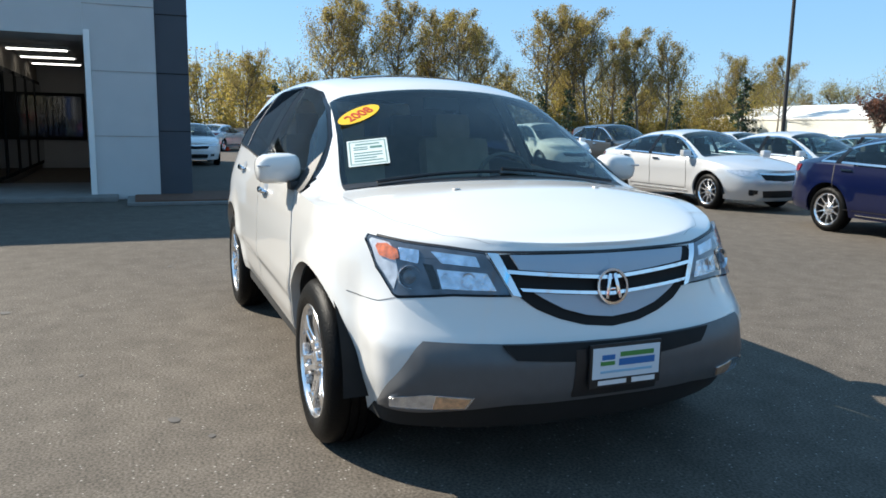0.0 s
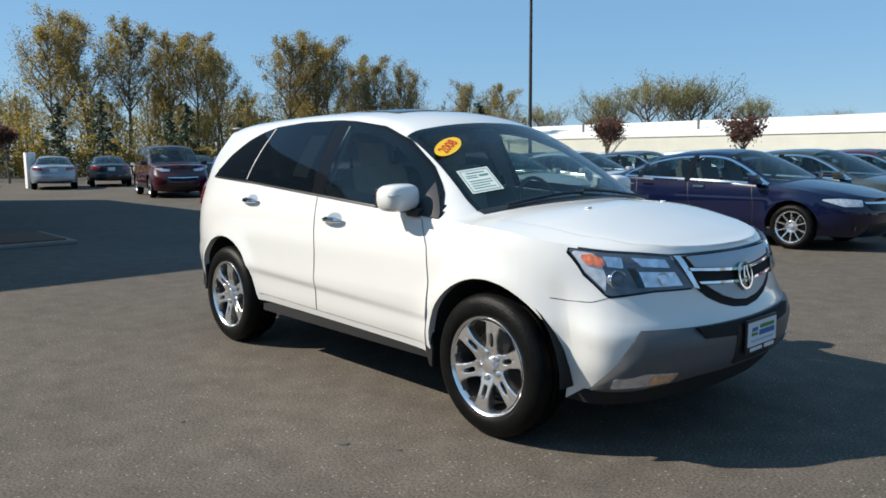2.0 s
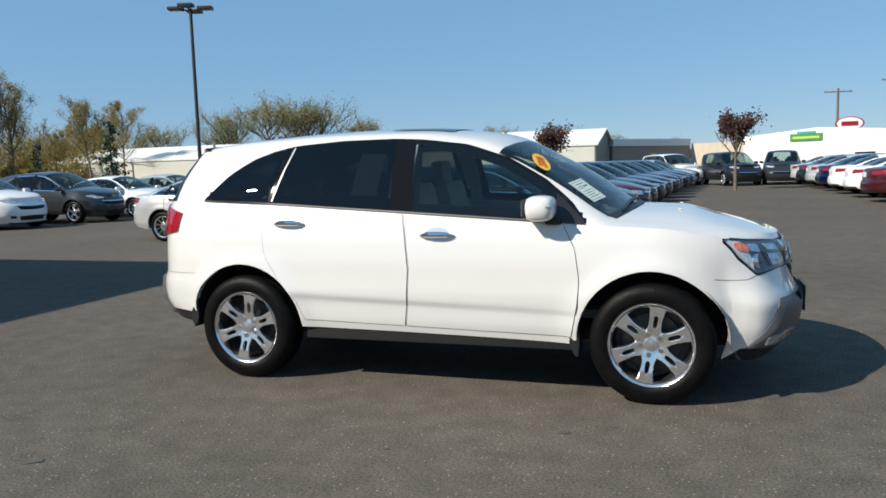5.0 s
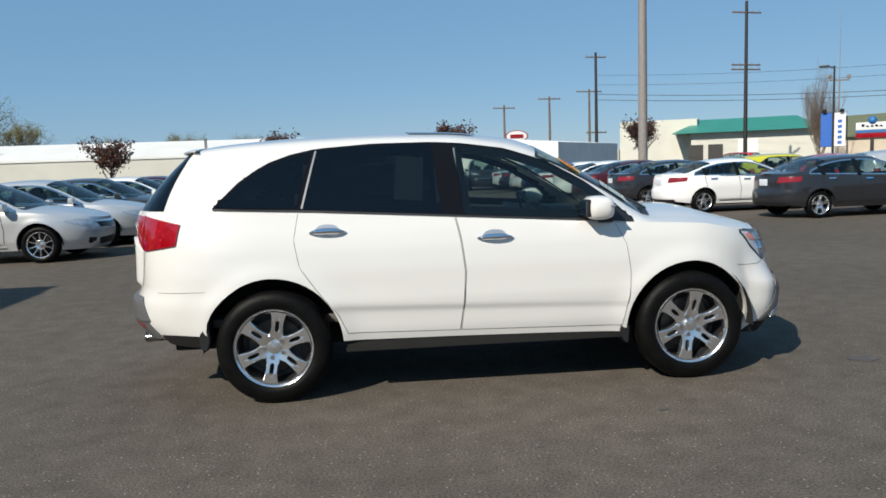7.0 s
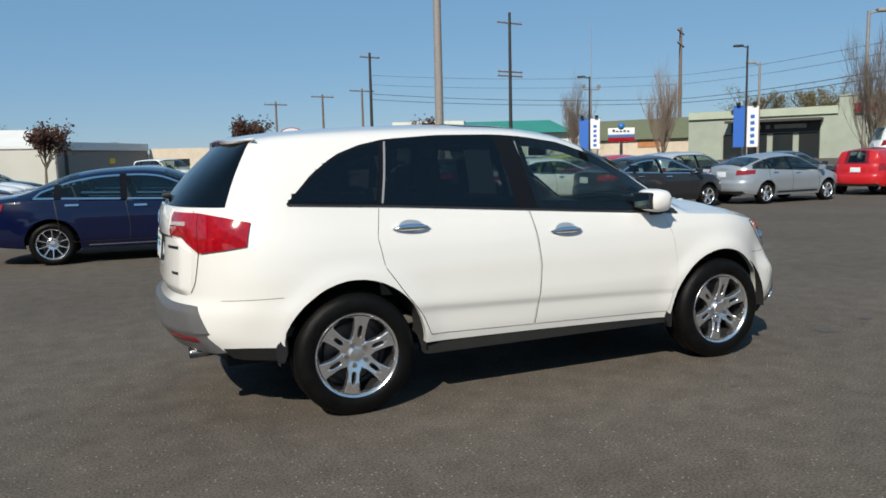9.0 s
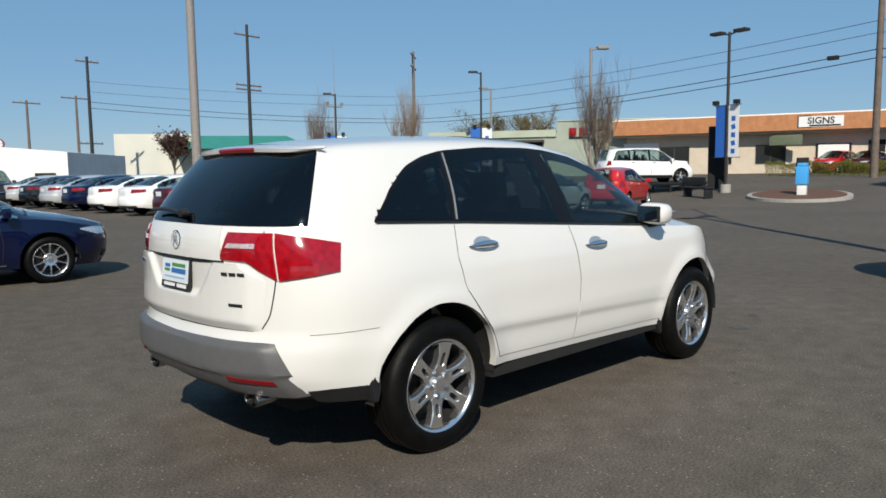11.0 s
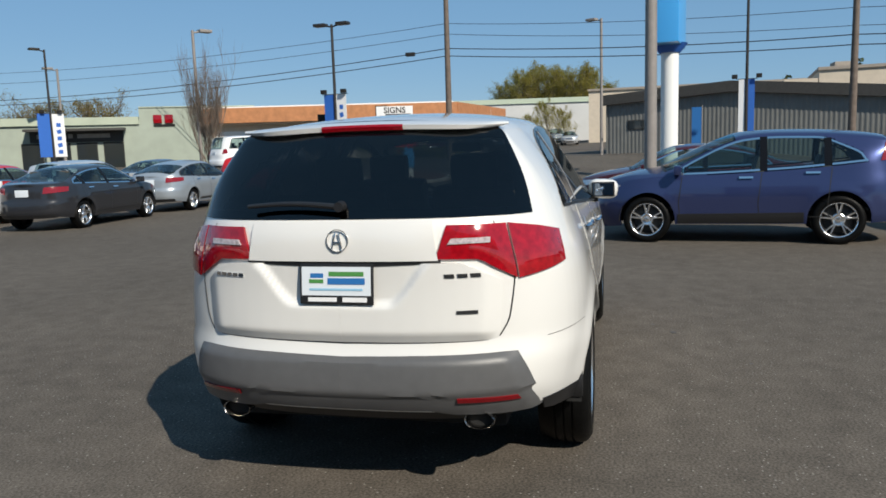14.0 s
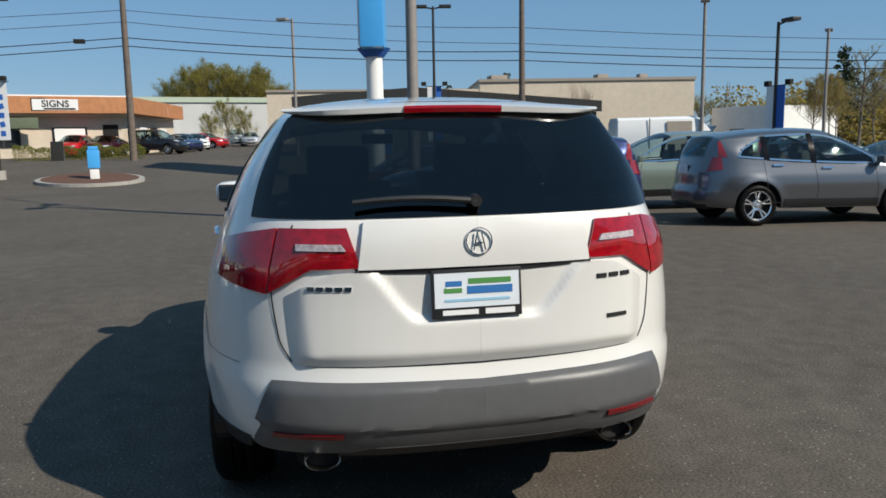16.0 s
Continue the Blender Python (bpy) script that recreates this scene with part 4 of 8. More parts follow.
        part("reversing_strip", low_patch(sh, [("a", a1 + 0.10, 1.140), ("a", ai - 0.06, 1.140)], [("a", a1 + 0.095, 1.162), ("a", ai - 0.08, 1.162)], 0.022, 8, 2, side), mat("reversing_lens", (0.42, 0.36, 0.37), 0.12, coat=1.0, vary=0.35, scale=90) if side < 0 else bpy.data.materials["reversing_lens"], tl, "clear reversing lamp strip")
        # mud flaps
        for hx, out in ((1.373, [(-0.432, 0.475), (-0.462, 0.462), (-0.492, 0.415), (-0.482, 0.34), (-0.452, 0.27), (-0.425, 0.265), (-0.418, 0.36)]),
                        (-1.373, [(-0.402, 0.56), (-0.425, 0.54), (-0.462, 0.455), (-0.462, 0.40), (-0.45, 0.365), (-0.415, 0.36), (-0.395, 0.42)])):
            bm = bmesh.new()
            ra = [bm.verts.new((hx + dx, side * 0.80, z)) for dx, z in out]
            rb = [bm.verts.new((hx + dx, side * 0.955, z)) for dx, z in out]
            bm.faces.new(ra)
            bm.faces.new(rb[::-1])
            for k in range(len(out)):
                bm.faces.new((ra[k], rb[k], rb[(k + 1) % len(out)], ra[(k + 1) % len(out)]))
            bmesh.ops.recalc_face_normals(bm, faces=bm.faces)
            bmesh.ops.bevel(bm, geom=bm.edges[:], offset=0.006, segments=2, affect="EDGES")
            part("mud_flap", bm, M_BLACK, car)
        # exhaust
        bm = bmesh.new()
        rows = []
        for dx, r in ((0.10, 0.9), (0.0, 1.0), (-0.005, 0.96), (0.0, 0.88), (0.12, 0.84)):
            rows.append([Vector((-2.262 + dx, side * 0.552 + 0.066 * r * math.cos(q), 0.398 + 0.039 * r * math.sin(q))) for q in [k * math.pi / 12 for k in range(25)]])
        grid(bm, rows)
        part("exhaust_tip", bm, M_TIP, car, "oval chrome exhaust tip")
        # dark disc closes the pipe and stands for its unlit inside
        bm = bmesh.new()
        bmesh.ops.create_circle(bm, cap_ends=True, segments=24, radius=1.0, matrix=Matrix.Translation((-2.228, side * 0.552, 0.398)) @ Matrix.Rotation(math.pi / 2, 4, "Y") @ Matrix.Diagonal((0.035, 0.060, 1, 1)))
        part("exhaust_mouth_shade", bm, M_DARK, car)
        part("exhaust_pipe", boxes(((-2.02, side * 0.552, 0.398), (0.36, 0.10, 0.055), 0.02)), M_DARK, car)

    # ---- front ----
    def bevelled(u, v, a, z):
        return 0.022 * min(1, (1 - u) * 4.5) * min(1, (1 - v) * 3.2) - 0.006 * max(0.0, 0.25 - v) * 4

    for side in (-1, 1):
        part("front_cladding", low_patch(sh, [("f", 0.0, 0.395), ("f", 0.42, 0.390), ("f", 0.70, 0.352), ("f", 0.832, 0.333)], [("f", 0.0, 0.612), ("f", 0.45, 0.616), ("f", 0.722, 0.622), ("f", 0.800, 0.50), ("f", 0.836, 0.345)], 0.006, 36, 12, side, prof=bevelled), M_CLAD, car, "grey lower bumper cladding")
        part("lower_intake", low_patch(sh, [("f", 0.0, 0.535), ("f", 0.41, 0.562)], [("f", 0.0, 0.607), ("f", 0.455, 0.612)], 0.029, 10, 3, side), M_DARK, car)
        part("plate_surround", low_patch(sh, [("f", 0.0, 0.415), ("f", 0.185, 0.415)], [("f", 0.0, 0.585), ("f", 0.185, 0.585)], 0.032, 8, 4, side), M_BLACK, car)
        # near-black valance: the deep shade under the bumper is put into its colour
        part("shade_dark_valance", low_patch(sh, [("f", 0.0, 0.262), ("f", 0.5, 0.258), ("f", 0.78, 0.262), ("f", 0.835, 0.268)], [("f", 0.0, 0.41), ("f", 0.42, 0.40), ("f", 0.70, 0.36), ("f", 0.838, 0.335)], 0.003, 20, 4, side), M_DARK, car)
        fl = part("fog_lamp", low_patch(sh, [("f", 0.565, 0.384), ("f", 0.70, 0.376), ("f", 0.805, 0.372)], [("f", 0.545, 0.428), ("f", 0.70, 0.436), ("f", 0.812, 0.412)], 0.030, 12, 3, side), M_REFLECT, car, "fog lamp with amber side")
        part("amber_section", low_patch(sh, [("f", 0.572, 0.388), ("f", 0.675, 0.381)], [("f", 0.556, 0.425), ("f", 0.672, 0.431)], 0.033, 6, 2, side), M_FOGAMBER, fl)
        part("fog_lens", low_patch(sh, [("f", 0.565, 0.384), ("f", 0.70, 0.376), ("f", 0.805, 0.372)], [("f", 0.545, 0.428), ("f", 0.70, 0.436), ("f", 0.812, 0.412)], 0.038, 12, 3, side), M_LENS, fl)
        # bumper top joint from lamp to arch
        part("bumper_joint", ribbon(sh, [("f", 0.785, 0.762), (1.90, 0.742), (1.80, 0.742), (1.72, 0.750)], 0.0028, 0.0015, side), M_BLACK, car)
        part("rear_bumper_joint", ribbon(sh, [(-1.78, 0.74), (-1.95, 0.735), (-2.1, 0.73)], 0.0022, 0.002, side), M_BLACK, car)
    for side in (-1, 1):
        g = part("grille", low_patch(sh, [("f", 0.0, 0.655), ("f", 0.12, 0.667), ("f", 0.22, 0.694), ("f", 0.31, 0.733), ("f", 0.378, 0.785)], [("f", 0.0, 0.927), ("f", 0.25, 0.932), ("f", 0.38, 0.930), ("f", 0.440, 0.926)], 0.004, 20, 8, side), M_DARK, car, "dark grille with silver bars")
        part("upper_grille_panel", low_patch(sh, [("f", 0.0, 0.846), ("f", 0.365, 0.876)], [("f", 0.0, 0.921), ("f", 0.39, 0.923)], 0.013, 12, 4, side), M_SATIN, g)
        part("lower_grille_panel", low_patch(sh, [("f", 0.0, 0.690), ("f", 0.10, 0.700), ("f", 0.20, 0.728), ("f", 0.285, 0.772)], [("f", 0.0, 0.768), ("f", 0.2, 0.783), ("f", 0.315, 0.792)], 0.013, 12, 4, side), M_SATIN, g)
        part("grille_bar", low_patch(sh, [("f", 0.0, 0.830), ("f", 0.405, 0.861)], [("f", 0.0, 0.844), ("f", 0.41, 0.874)], 0.026, 12, 2, side), M_CHROME, g)
        part("grille_bar", low_patch(sh, [("f", 0.0, 0.771), ("f", 0.36, 0.797)], [("f", 0.0, 0.784), ("f", 0.37, 0.809)], 0.026, 12, 2, side), M_CHROME, g)
        part("hood_gap", ribbon(sh, [(1.80, 0.979), ("f", 0.72, 0.963), ("f", 0.60, 0.952), ("f", 0.478, 0.937), ("f", 0.38, 0.936), ("f", 0.2, 0.935), ("f", 0.0, 0.932)], 0.008, 0.003, side, n=40), M_BLACK, car)
        part("grille_edge", low_patch(sh, [("f", 0.365, 0.777), ("f", 0.395, 0.784)], [("f", 0.432, 0.926), ("f", 0.470, 0.928)], 0.018, 3, 8, side), M_CHROME, g)

    def emblem(p, n, size, bold=1.0, name="emblem"):
        up = Vector((0, 0, 1))
        r = up.cross(n).normalized()
        u = n.cross(r)
        m = Matrix((r, u, n)).transposed().to_4x4()
        m.translation = p
        bm = bmesh.new()
        rows = []
        for k in range(33):
            q = 2 * math.pi * k / 32
            d = Vector((math.cos(q), 1.0 * math.sin(q), 0)) * size
            rows.append([d * (1 - 0.14 * bold) + Vector((0, 0, 0.0)), d * (1 - 0.14 * bold) + Vector((0, 0, 0.009 * bold)), d + Vector((0, 0, 0.009 * bold)), d * 1.02 + Vector((0, 0, 0))])
        grid(bm, rows)
        for sx in (-1, 1):
            a, b = Vector((sx * 0.14 * size, 0.72 * size, 0.006)), Vector((sx * 0.44 * size, -0.66 * size, 0.006))
            d = (b - a)
            box(bm, (0, 0, 0), (size * 0.2 * bold, d.length, 0.010 * bold), 0.001, Matrix.Translation((a + b) / 2) @ Matrix.Rotation(math.atan2(-d.x, d.y), 4, "Z"))
        box(bm, (0, -0.12 * size, 0.004), (size * 0.5, size * 0.12, 0.007), 0.001)
        ob = part(name, bm, M_CHROME, car, "round chrome badge")
        ob.matrix_local = m
        bm = bmesh.new()
        bmesh.ops.create_circle(bm, cap_ends=True, segments=32, radius=size * 0.88, matrix=Matrix.Translation((0, 0, 0.002)))
        return ob, bm
    e, bm = emblem(Vector((2.205, 0, 0.806)), Vector((1, 0, 0.18)).normalized(), 0.069)
    part("badge_backing", bm, M_GLOSSBLACK, e)
    e, bm = emblem(Vector((-2.353, 0, 1.163)), Vector((-1, 0, 0.08)).normalized(), 0.047, 0.5)
    bm.free()

    def plate(p, n, front):
        up = Vector((0, 0, 1))
        r = up.cross(n).normalized()
        u = n.cross(r)
        m = Matrix((r, u, n)).transposed().to_4x4()
        m.translation = p
        ob = part("dealer_plate", boxes(((0, 0, 0.004), (0.318, 0.168, 0.012), 0.004)), M_BLACK, car, "dealer plate in a black frame")
        ob.matrix_local = m
        part("plate_face", boxes(((0, 0.012, 0.0115), (0.298, 0.118, 0.004), 0)), M_PLATE, ob)
        for c, s, mm in (((-0.082, 0.034, 0.0145), (0.056, 0.020, 0.002), M_BLUEPRINT), ((-0.085, 0.012, 0.0145), (0.062, 0.016, 0.002), M_GREENPRINT), ((-0.08, 0.022, 0.0148), (0.06, 0.005, 0.002), M_WHITEPRINT),
                         ((0.045, 0.042, 0.0145), (0.15, 0.018, 0.002), M_GREENPRINT), ((0.045, 0.012, 0.0145), (0.16, 0.026, 0.002), M_BLUEPRINT), ((0.0, -0.022, 0.0145), (0.23, 0.009, 0.002), mat("pale_blue_print", (0.25, 0.45, 0.6), 0.5) if "pale_blue_print" not in bpy.data.materials else bpy.data.materials["pale_blue_print"]),
                         ((-0.06, -0.064, 0.0115), (0.125, 0.017, 0.002), M_WHITEPRINT), ((0.08, -0.064, 0.0115), (0.105, 0.019, 0.002), M_WHITEPRINT)):
            part("printed_bar", boxes((c, s, 0)), mm, ob)
        return ob
    plate(Vector((2.287, 0.018, 0.525)), Vector((1, 0, 0.0)).normalized(), True)
    plate(Vector((-2.352, 0.011, 0.985)), Vector((-1, 0, 0.10)).normalized(), False)

    # ---- hood ----
    for side in (-1, 1):
        bm = bmesh.new()
        rows = []
        for k in range(30):
            x = 1.16 + (2.12 - 1.16) * k / 29
            y = lerp_tab([(1.1, 0.83), (1.5, 0.80), (1.75, 0.73), (1.95, 0.60), (2.06, 0.44), (2.12, 0.30)], x)
            rows.append([top_at(sh, x, side * (y - 0.0006), 0.0012)[0], top_at(sh, x, side * (y + 0.0006), 0.0012)[0]])
        grid(bm, rows)
        part("hood_joint", bm, M_BLACK, car)
        p, n = top_at(sh, 1.52, side * 0.36, 0.004)
        part("washer_nozzle", boxes((p, (0.022, 0.03, 0.007), 0.003)), M_PEARL, car)
    # cowl and wipers
    part("cowl", across(sh, 1.10, 1.17, 12, 0.006), M_BLACK, car, "black plastic cowl below the windshield")
    for y0, y1 in ((0.66, 0.02), (0.0, -0.62)):
        bm = bmesh.new()
        pts = [top_at(sh, 1.20 - 0.02 * k / 7, y0 + (y1 - y0) * k / 7, 0.022)[0] for k in range(8)]
        hose(bm, pts, 0.009, 0.009, 6)
        part("wiper", bm, M_BLACK, car)
    # sunroof and roof spoiler
    bm = bmesh.new()
    rows = []
    for i in range(9):
        rows.append([top_at(sh, 0.02 - 0.46 * i / 8, -0.42 + 0.84 * j / 10, 0.005)[0] for j in range(11)])
    grid(bm, rows)
    part("sunroof", bm, M_GLOSSBLACK, car, "dark glass sunroof")
    bm = bmesh.new()
    rows = []
    for i in range(17):
        y = -0.64 + 1.28 * i / 16
        b = 1 - (abs(y) / 0.66) ** 2.4
        c = 1 - (abs(y) / 0.64) ** 6
        x0, z0 = -1.84, 1.62 + 0.035 * b
        x1, z1 = -1.848 - 0.137 * c, z0 + 0.002 - 0.023 * c
        rows.append([Vector((x0, y, z0 + 0.002)), Vector(((x0 + x1) / 2, y, (z0 + z1) / 2 + 0.010)), Vector((x1, y, z1)), Vector((x1 + 0.006, y, z1 - 0.02 * c)), Vector((x0 - 0.01, y, z0 - 0.055 * c))])
    grid(bm, rows)
    bmesh.ops.recalc_face_normals(bm, faces=bm.faces)
    part("roof_spoiler", bm, M_PEARL, car, "white roof spoiler over the rear window")
    bm = bmesh.new()
    rows = []
    for i in range(11):
        y = -0.19 + 0.38 * i / 10
        b = 1 - (abs(y) / 0.66) ** 2.4
        x1, z1 = -1.932 - 0.055 * b, 1.582 + 0.052 * b
        rows.append([Vector((x1, y, z1 + 0.004)), Vector((x1 - 0.004, y, z1 - 0.006)), Vector((x1 + 0.003, y, z1 - 0.022))])
    grid(bm, rows)
    part("brake_light", bm, M_RED, car, "red high brake light")
    # ---- tailgate ----
    ar = sh.A

    def ease(t):
        t = min(1, max(0, t))
        return t * t * (3 - 2 * t)

    def plate_recess(u, v, a, z):
        y = abs(sh.low(a, z, 1).y)
        floor_z = 0.885 + 0.185 * ease((y - 0.20) / 0.20)
        return 0.026 * min(1, u * 8) * min(1, v * 8) - 0.0255 * ease((z - floor_z) / 0.032)

    def bumper_step(u, v, a, z):
        return 0.020 * min(1, u * 9) * min(1, (1 - v) * 9) - 0.013 * ease((0.540 - z) / 0.014)

    for side in (-1, 1):
        bm = bmesh.new()
        ribbon(sh, [(-2.20, 1.225), (-2.195, 1.0), ("a", ar - 0.70, 0.82), ("a", ar - 0.66, 0.76), ("a", ar - 0.60, 0.745), ("a", ar, 0.735)], 0.0065, 0.002, side, bm, 40)
        part("tailgate_joint", bm, M_BLACK, car)
        # black fold line, widened into a wedge for the shade under the lip
        part("tailgate_fold_shade", low_patch(sh, [("r", 0.42, 1.066), ("r", 0.25, 1.060), ("r", 0.0, 1.052)], [("r", 0.42, 1.080), ("r", 0.0, 1.080)], 0.006, 12, 2, side), M_BLACK, car)
        part("tailgate_lower", low_patch(sh, [("r", 0.640, 0.752), ("r", 0.60, 0.744), ("r", 0.0, 0.738)], [("r", 0.655, 0.985), ("r", 0.50, 1.066), ("r", 0.44, 1.068), ("r", 0.0, 1.068)], 0.002, 44, 26, side, sink=0.0, prof=plate_recess), M_PEARL, car)
        part("tailgate_upper", low_patch(sh, [("a", ar - 0.43, 1.078), ("a", ar, 1.078)], [("a", ar - 0.43, 1.235), ("a", ar, 1.235)], 0.014, 12, 4, side, sink=0.0), M_PEARL, car)
        part("rear_cladding", low_patch(sh, [("r", 0.815, 0.425), ("r", 0.66, 0.428), ("r", 0.45, 0.440), ("r", 0.36, 0.462), ("r", 0.0, 0.462)], [("r", 0.712, 0.690), ("r", 0.66, 0.692), ("r", 0.3, 0.688), ("r", 0.0, 0.682)], 0.006, 36, 18, side, prof=bumper_step), M_CLAD, car, "grey rear bumper cladding")
        part("rear_valance", low_patch(sh, [("r", 0.80, 0.385), ("r", 0.5, 0.37), ("r", 0.0, 0.365)], [("r", 0.80, 0.45), ("r", 0.5, 0.47), ("r", 0.0, 0.47)], -0.025, 14, 3, side, sink=0.05), M_BLACK, car)
        part("quarter_valance", low_patch(sh, [(-1.79, 0.375), (-2.0, 0.385), ("r", 0.80, 0.395)], [(-1.79, 0.455), (-2.0, 0.458), ("r", 0.80, 0.452)], 0.003, 10, 2, side), M_BLACK, car)
        part("rear_reflector", low_patch(sh, [("r", 0.715, 0.498), ("r", 0.476, 0.506)], [("r", 0.705, 0.516), ("r", 0.476, 0.524)], 0.020, 8, 2, side), M_REDDARK, car, "red bumper reflector")
        for lab, y0, y1, z, h in (("model_badge", 0.44, 0.60, 1.010, 0.015), ("drive_badge", 0.47, 0.58, 0.86, 0.014)):
            if side > 0 and lab == "drive_badge":
                continue
            bm = bmesh.new()
            n = (3 if lab == "model_badge" else 1) if side < 0 else 5
            for k in range(n):
                a0 = ar - y0 - (y1 - y0) * (k + 0.1) / n
                a1 = ar - y0 - (y1 - y0) * (k + 0.86) / n
                low_patch(sh, [("a", a1, z), ("a", a0, z)], [("a", a1, z + h), ("a", a0, z + h)], 0.033, 2, 1, side, bm=bm)
            part(lab, bm, M_SHADEBLACK if side < 0 else M_CHROME, car)
    bm = bmesh.new()
    pts = [Vector((-2.315 + 0.03 * t, 0.0 + 0.42 * t, 1.298 + 0.004 * t + 0.012 * math.sin(math.pi * t))) for t in [k / 8 for k in range(9)]]
    hose(bm, pts, 0.013, 0.009, 8)
    tube(bm, pts[0] + Vector((0.03, 0, 0)), pts[0] - Vector((0.012, 0, 0)), 0.024, 0.020, 14)
    part("rear_wiper", bm, M_BLACK, car)

    # ---- inside ----
    for x, y in ((0.10, -0.38), (0.10, 0.38), (-0.85, -0.38), (-0.85, 0.38)):
        bm = bmesh.new()
        box(bm, (x, y, 0.72), (0.52, 0.50, 0.20), 0.07)
        box(bm, (x - 0.33, y, 1.02), (0.16, 0.48, 0.62), 0.06, Matrix.Rotation(-0.25, 4, "Y"))
        box(bm, (x - 0.44, y, 1.40), (0.10, 0.26, 0.18), 0.045, Matrix.Rotation(-0.15, 4, "Y"))
        part("seat", bm, M_SEAT, car, "tan leather seat")
    bm = bmesh.new()
    box(bm, (0.98, 0, 0.96), (0.42, 1.42, 0.22), 0.08)
    box(bm, (0.80, 0.38, 1.09), (0.22, 0.42, 0.08), 0.03)
    part("dashboard", bm, M_DASH, car)
    bm = bmesh.new()
    rows = []
    for k in range(29):
        q = 2 * math.pi * k / 28
        rows.append([Vector((0.56 - 0.07 * math.sin(q), 0.38, 1.08)) + Vector((0, math.cos(q) * 0.185, math.sin(q) * 0.165)) + Vector((0.014 * math.cos(w), 0.014 * math.sin(w) * math.cos(q), 0.014 * math.sin(w) * math.sin(q))) for w in [j * math.pi / 3 for j in range(7)]])
    grid(bm, rows)
    box(bm, (0.58, 0.38, 1.08), (0.04, 0.32, 0.06), 0.015)
    box(bm, (0.70, 0.38, 1.03), (0.24, 0.06, 0.06), 0.02)
    part("steering_wheel", bm, M_DASH, car)
    part("cabin_floor", boxes(((-0.5, 0, 0.50), (3.2, 1.55, 0.06), 0.02), ((-1.95, 0, 0.85), (0.06, 1.4, 0.66), 0.02)), M_DASH, car)
    bm = bmesh.new()
    box(bm, (0.42, 0, 1.53), (0.03, 0.22, 0.07), 0.012)
    part("rear_view_mirror", bm, M_BLACK, car)

    # ---- stickers ----
    u = Vector((-0.10, 0.16)).normalized()
    p, n = top_at(sh, 0.655, -0.56, 0.009)
    along = (top_at(sh, 0.60, -0.44, 0.0)[0] - top_at(sh, 0.68, -0.66, 0.0)[0]).normalized()
    upv = n.cross(along).normalized()
    if upv.z < 0:
        upv = -upv
    along = upv.cross(n).normalized()
    m = Matrix((along, upv, n)).transposed().to_4x4()
    m.translation = p
    bm = bmesh.new()
    bmesh.ops.create_circle(bm, cap_ends=True, segments=40, radius=1.0)
    bmesh.ops.scale(bm, vec=(0.135, 0.062, 1), verts=bm.verts)
    st = part("year_sticker", bm, M_YELLOW, car, "yellow oval year sticker")
    st.matrix_local = m
    words("2008", 0.085, M_ORANGE, st, Matrix.Translation((0, -0.002, 0.001)), "sticker_number", 0.0008, 0.002)
    a, b, c = top_at(sh, 0.845, -0.675, 0.014)[0], top_at(sh, 0.895, -0.485, 0.014)[0], top_at(sh, 1.06, -0.517, 0.014)[0]
    d = a + (c - b)
    bm = bmesh.new()
    grid(bm, [[a + (b - a) * i / 4 + (d - a) * j / 4 + Vector((0, 0, 0)) for j in range(5)] for i in range(5)])
    sheet = part("window_sheet", bm, M_PAPER, car, "printed buyer's guide sheet")
    bm = bmesh.new()
    nn = (b - a).cross(d - a).normalized()
    if nn.z < 0:
        nn = -nn
    def P(s, t):
        return a + (b - a) * s + (d - a) * t + nn * 0.001
    for s0, t0, s1, t1 in ((0.06, 0.06, 0.94, 0.08), (0.06, 0.92, 0.94, 0.94), (0.05, 0.06, 0.07, 0.94), (0.93, 0.06, 0.95, 0.94), (0.2, 0.16, 0.8, 0.2), (0.15, 0.28, 0.5, 0.31), (0.15, 0.36, 0.5, 0.39), (0.56, 0.28, 0.86, 0.36), (0.15, 0.5, 0.85, 0.53), (0.15, 0.6, 0.85, 0.63), (0.15, 0.7, 0.7, 0.73), (0.15, 0.8, 0.85, 0.83)):
        bm.faces.new([bm.verts.new(P(*q)) for q in ((s0, t0), (s1, t0), (s1, t1), (s0, t1))])
    part("printed_lines", bm, mat("green_grey_print", (0.10, 0.22, 0.18), 0.6), sheet)
    bm = bmesh.new()
    side_patch(sh, [(-0.575, 1.275), (-0.39, 1.262)], [(-0.545, 1.545), (-0.365, 1.54)], -0.004, 4, 4, -1, bm)
    part("side_window_sheet", bm, M_PAPER, car, "sheet behind the rear door window")
    return car, sh


suv, SUV_SHAPE = build_suv()


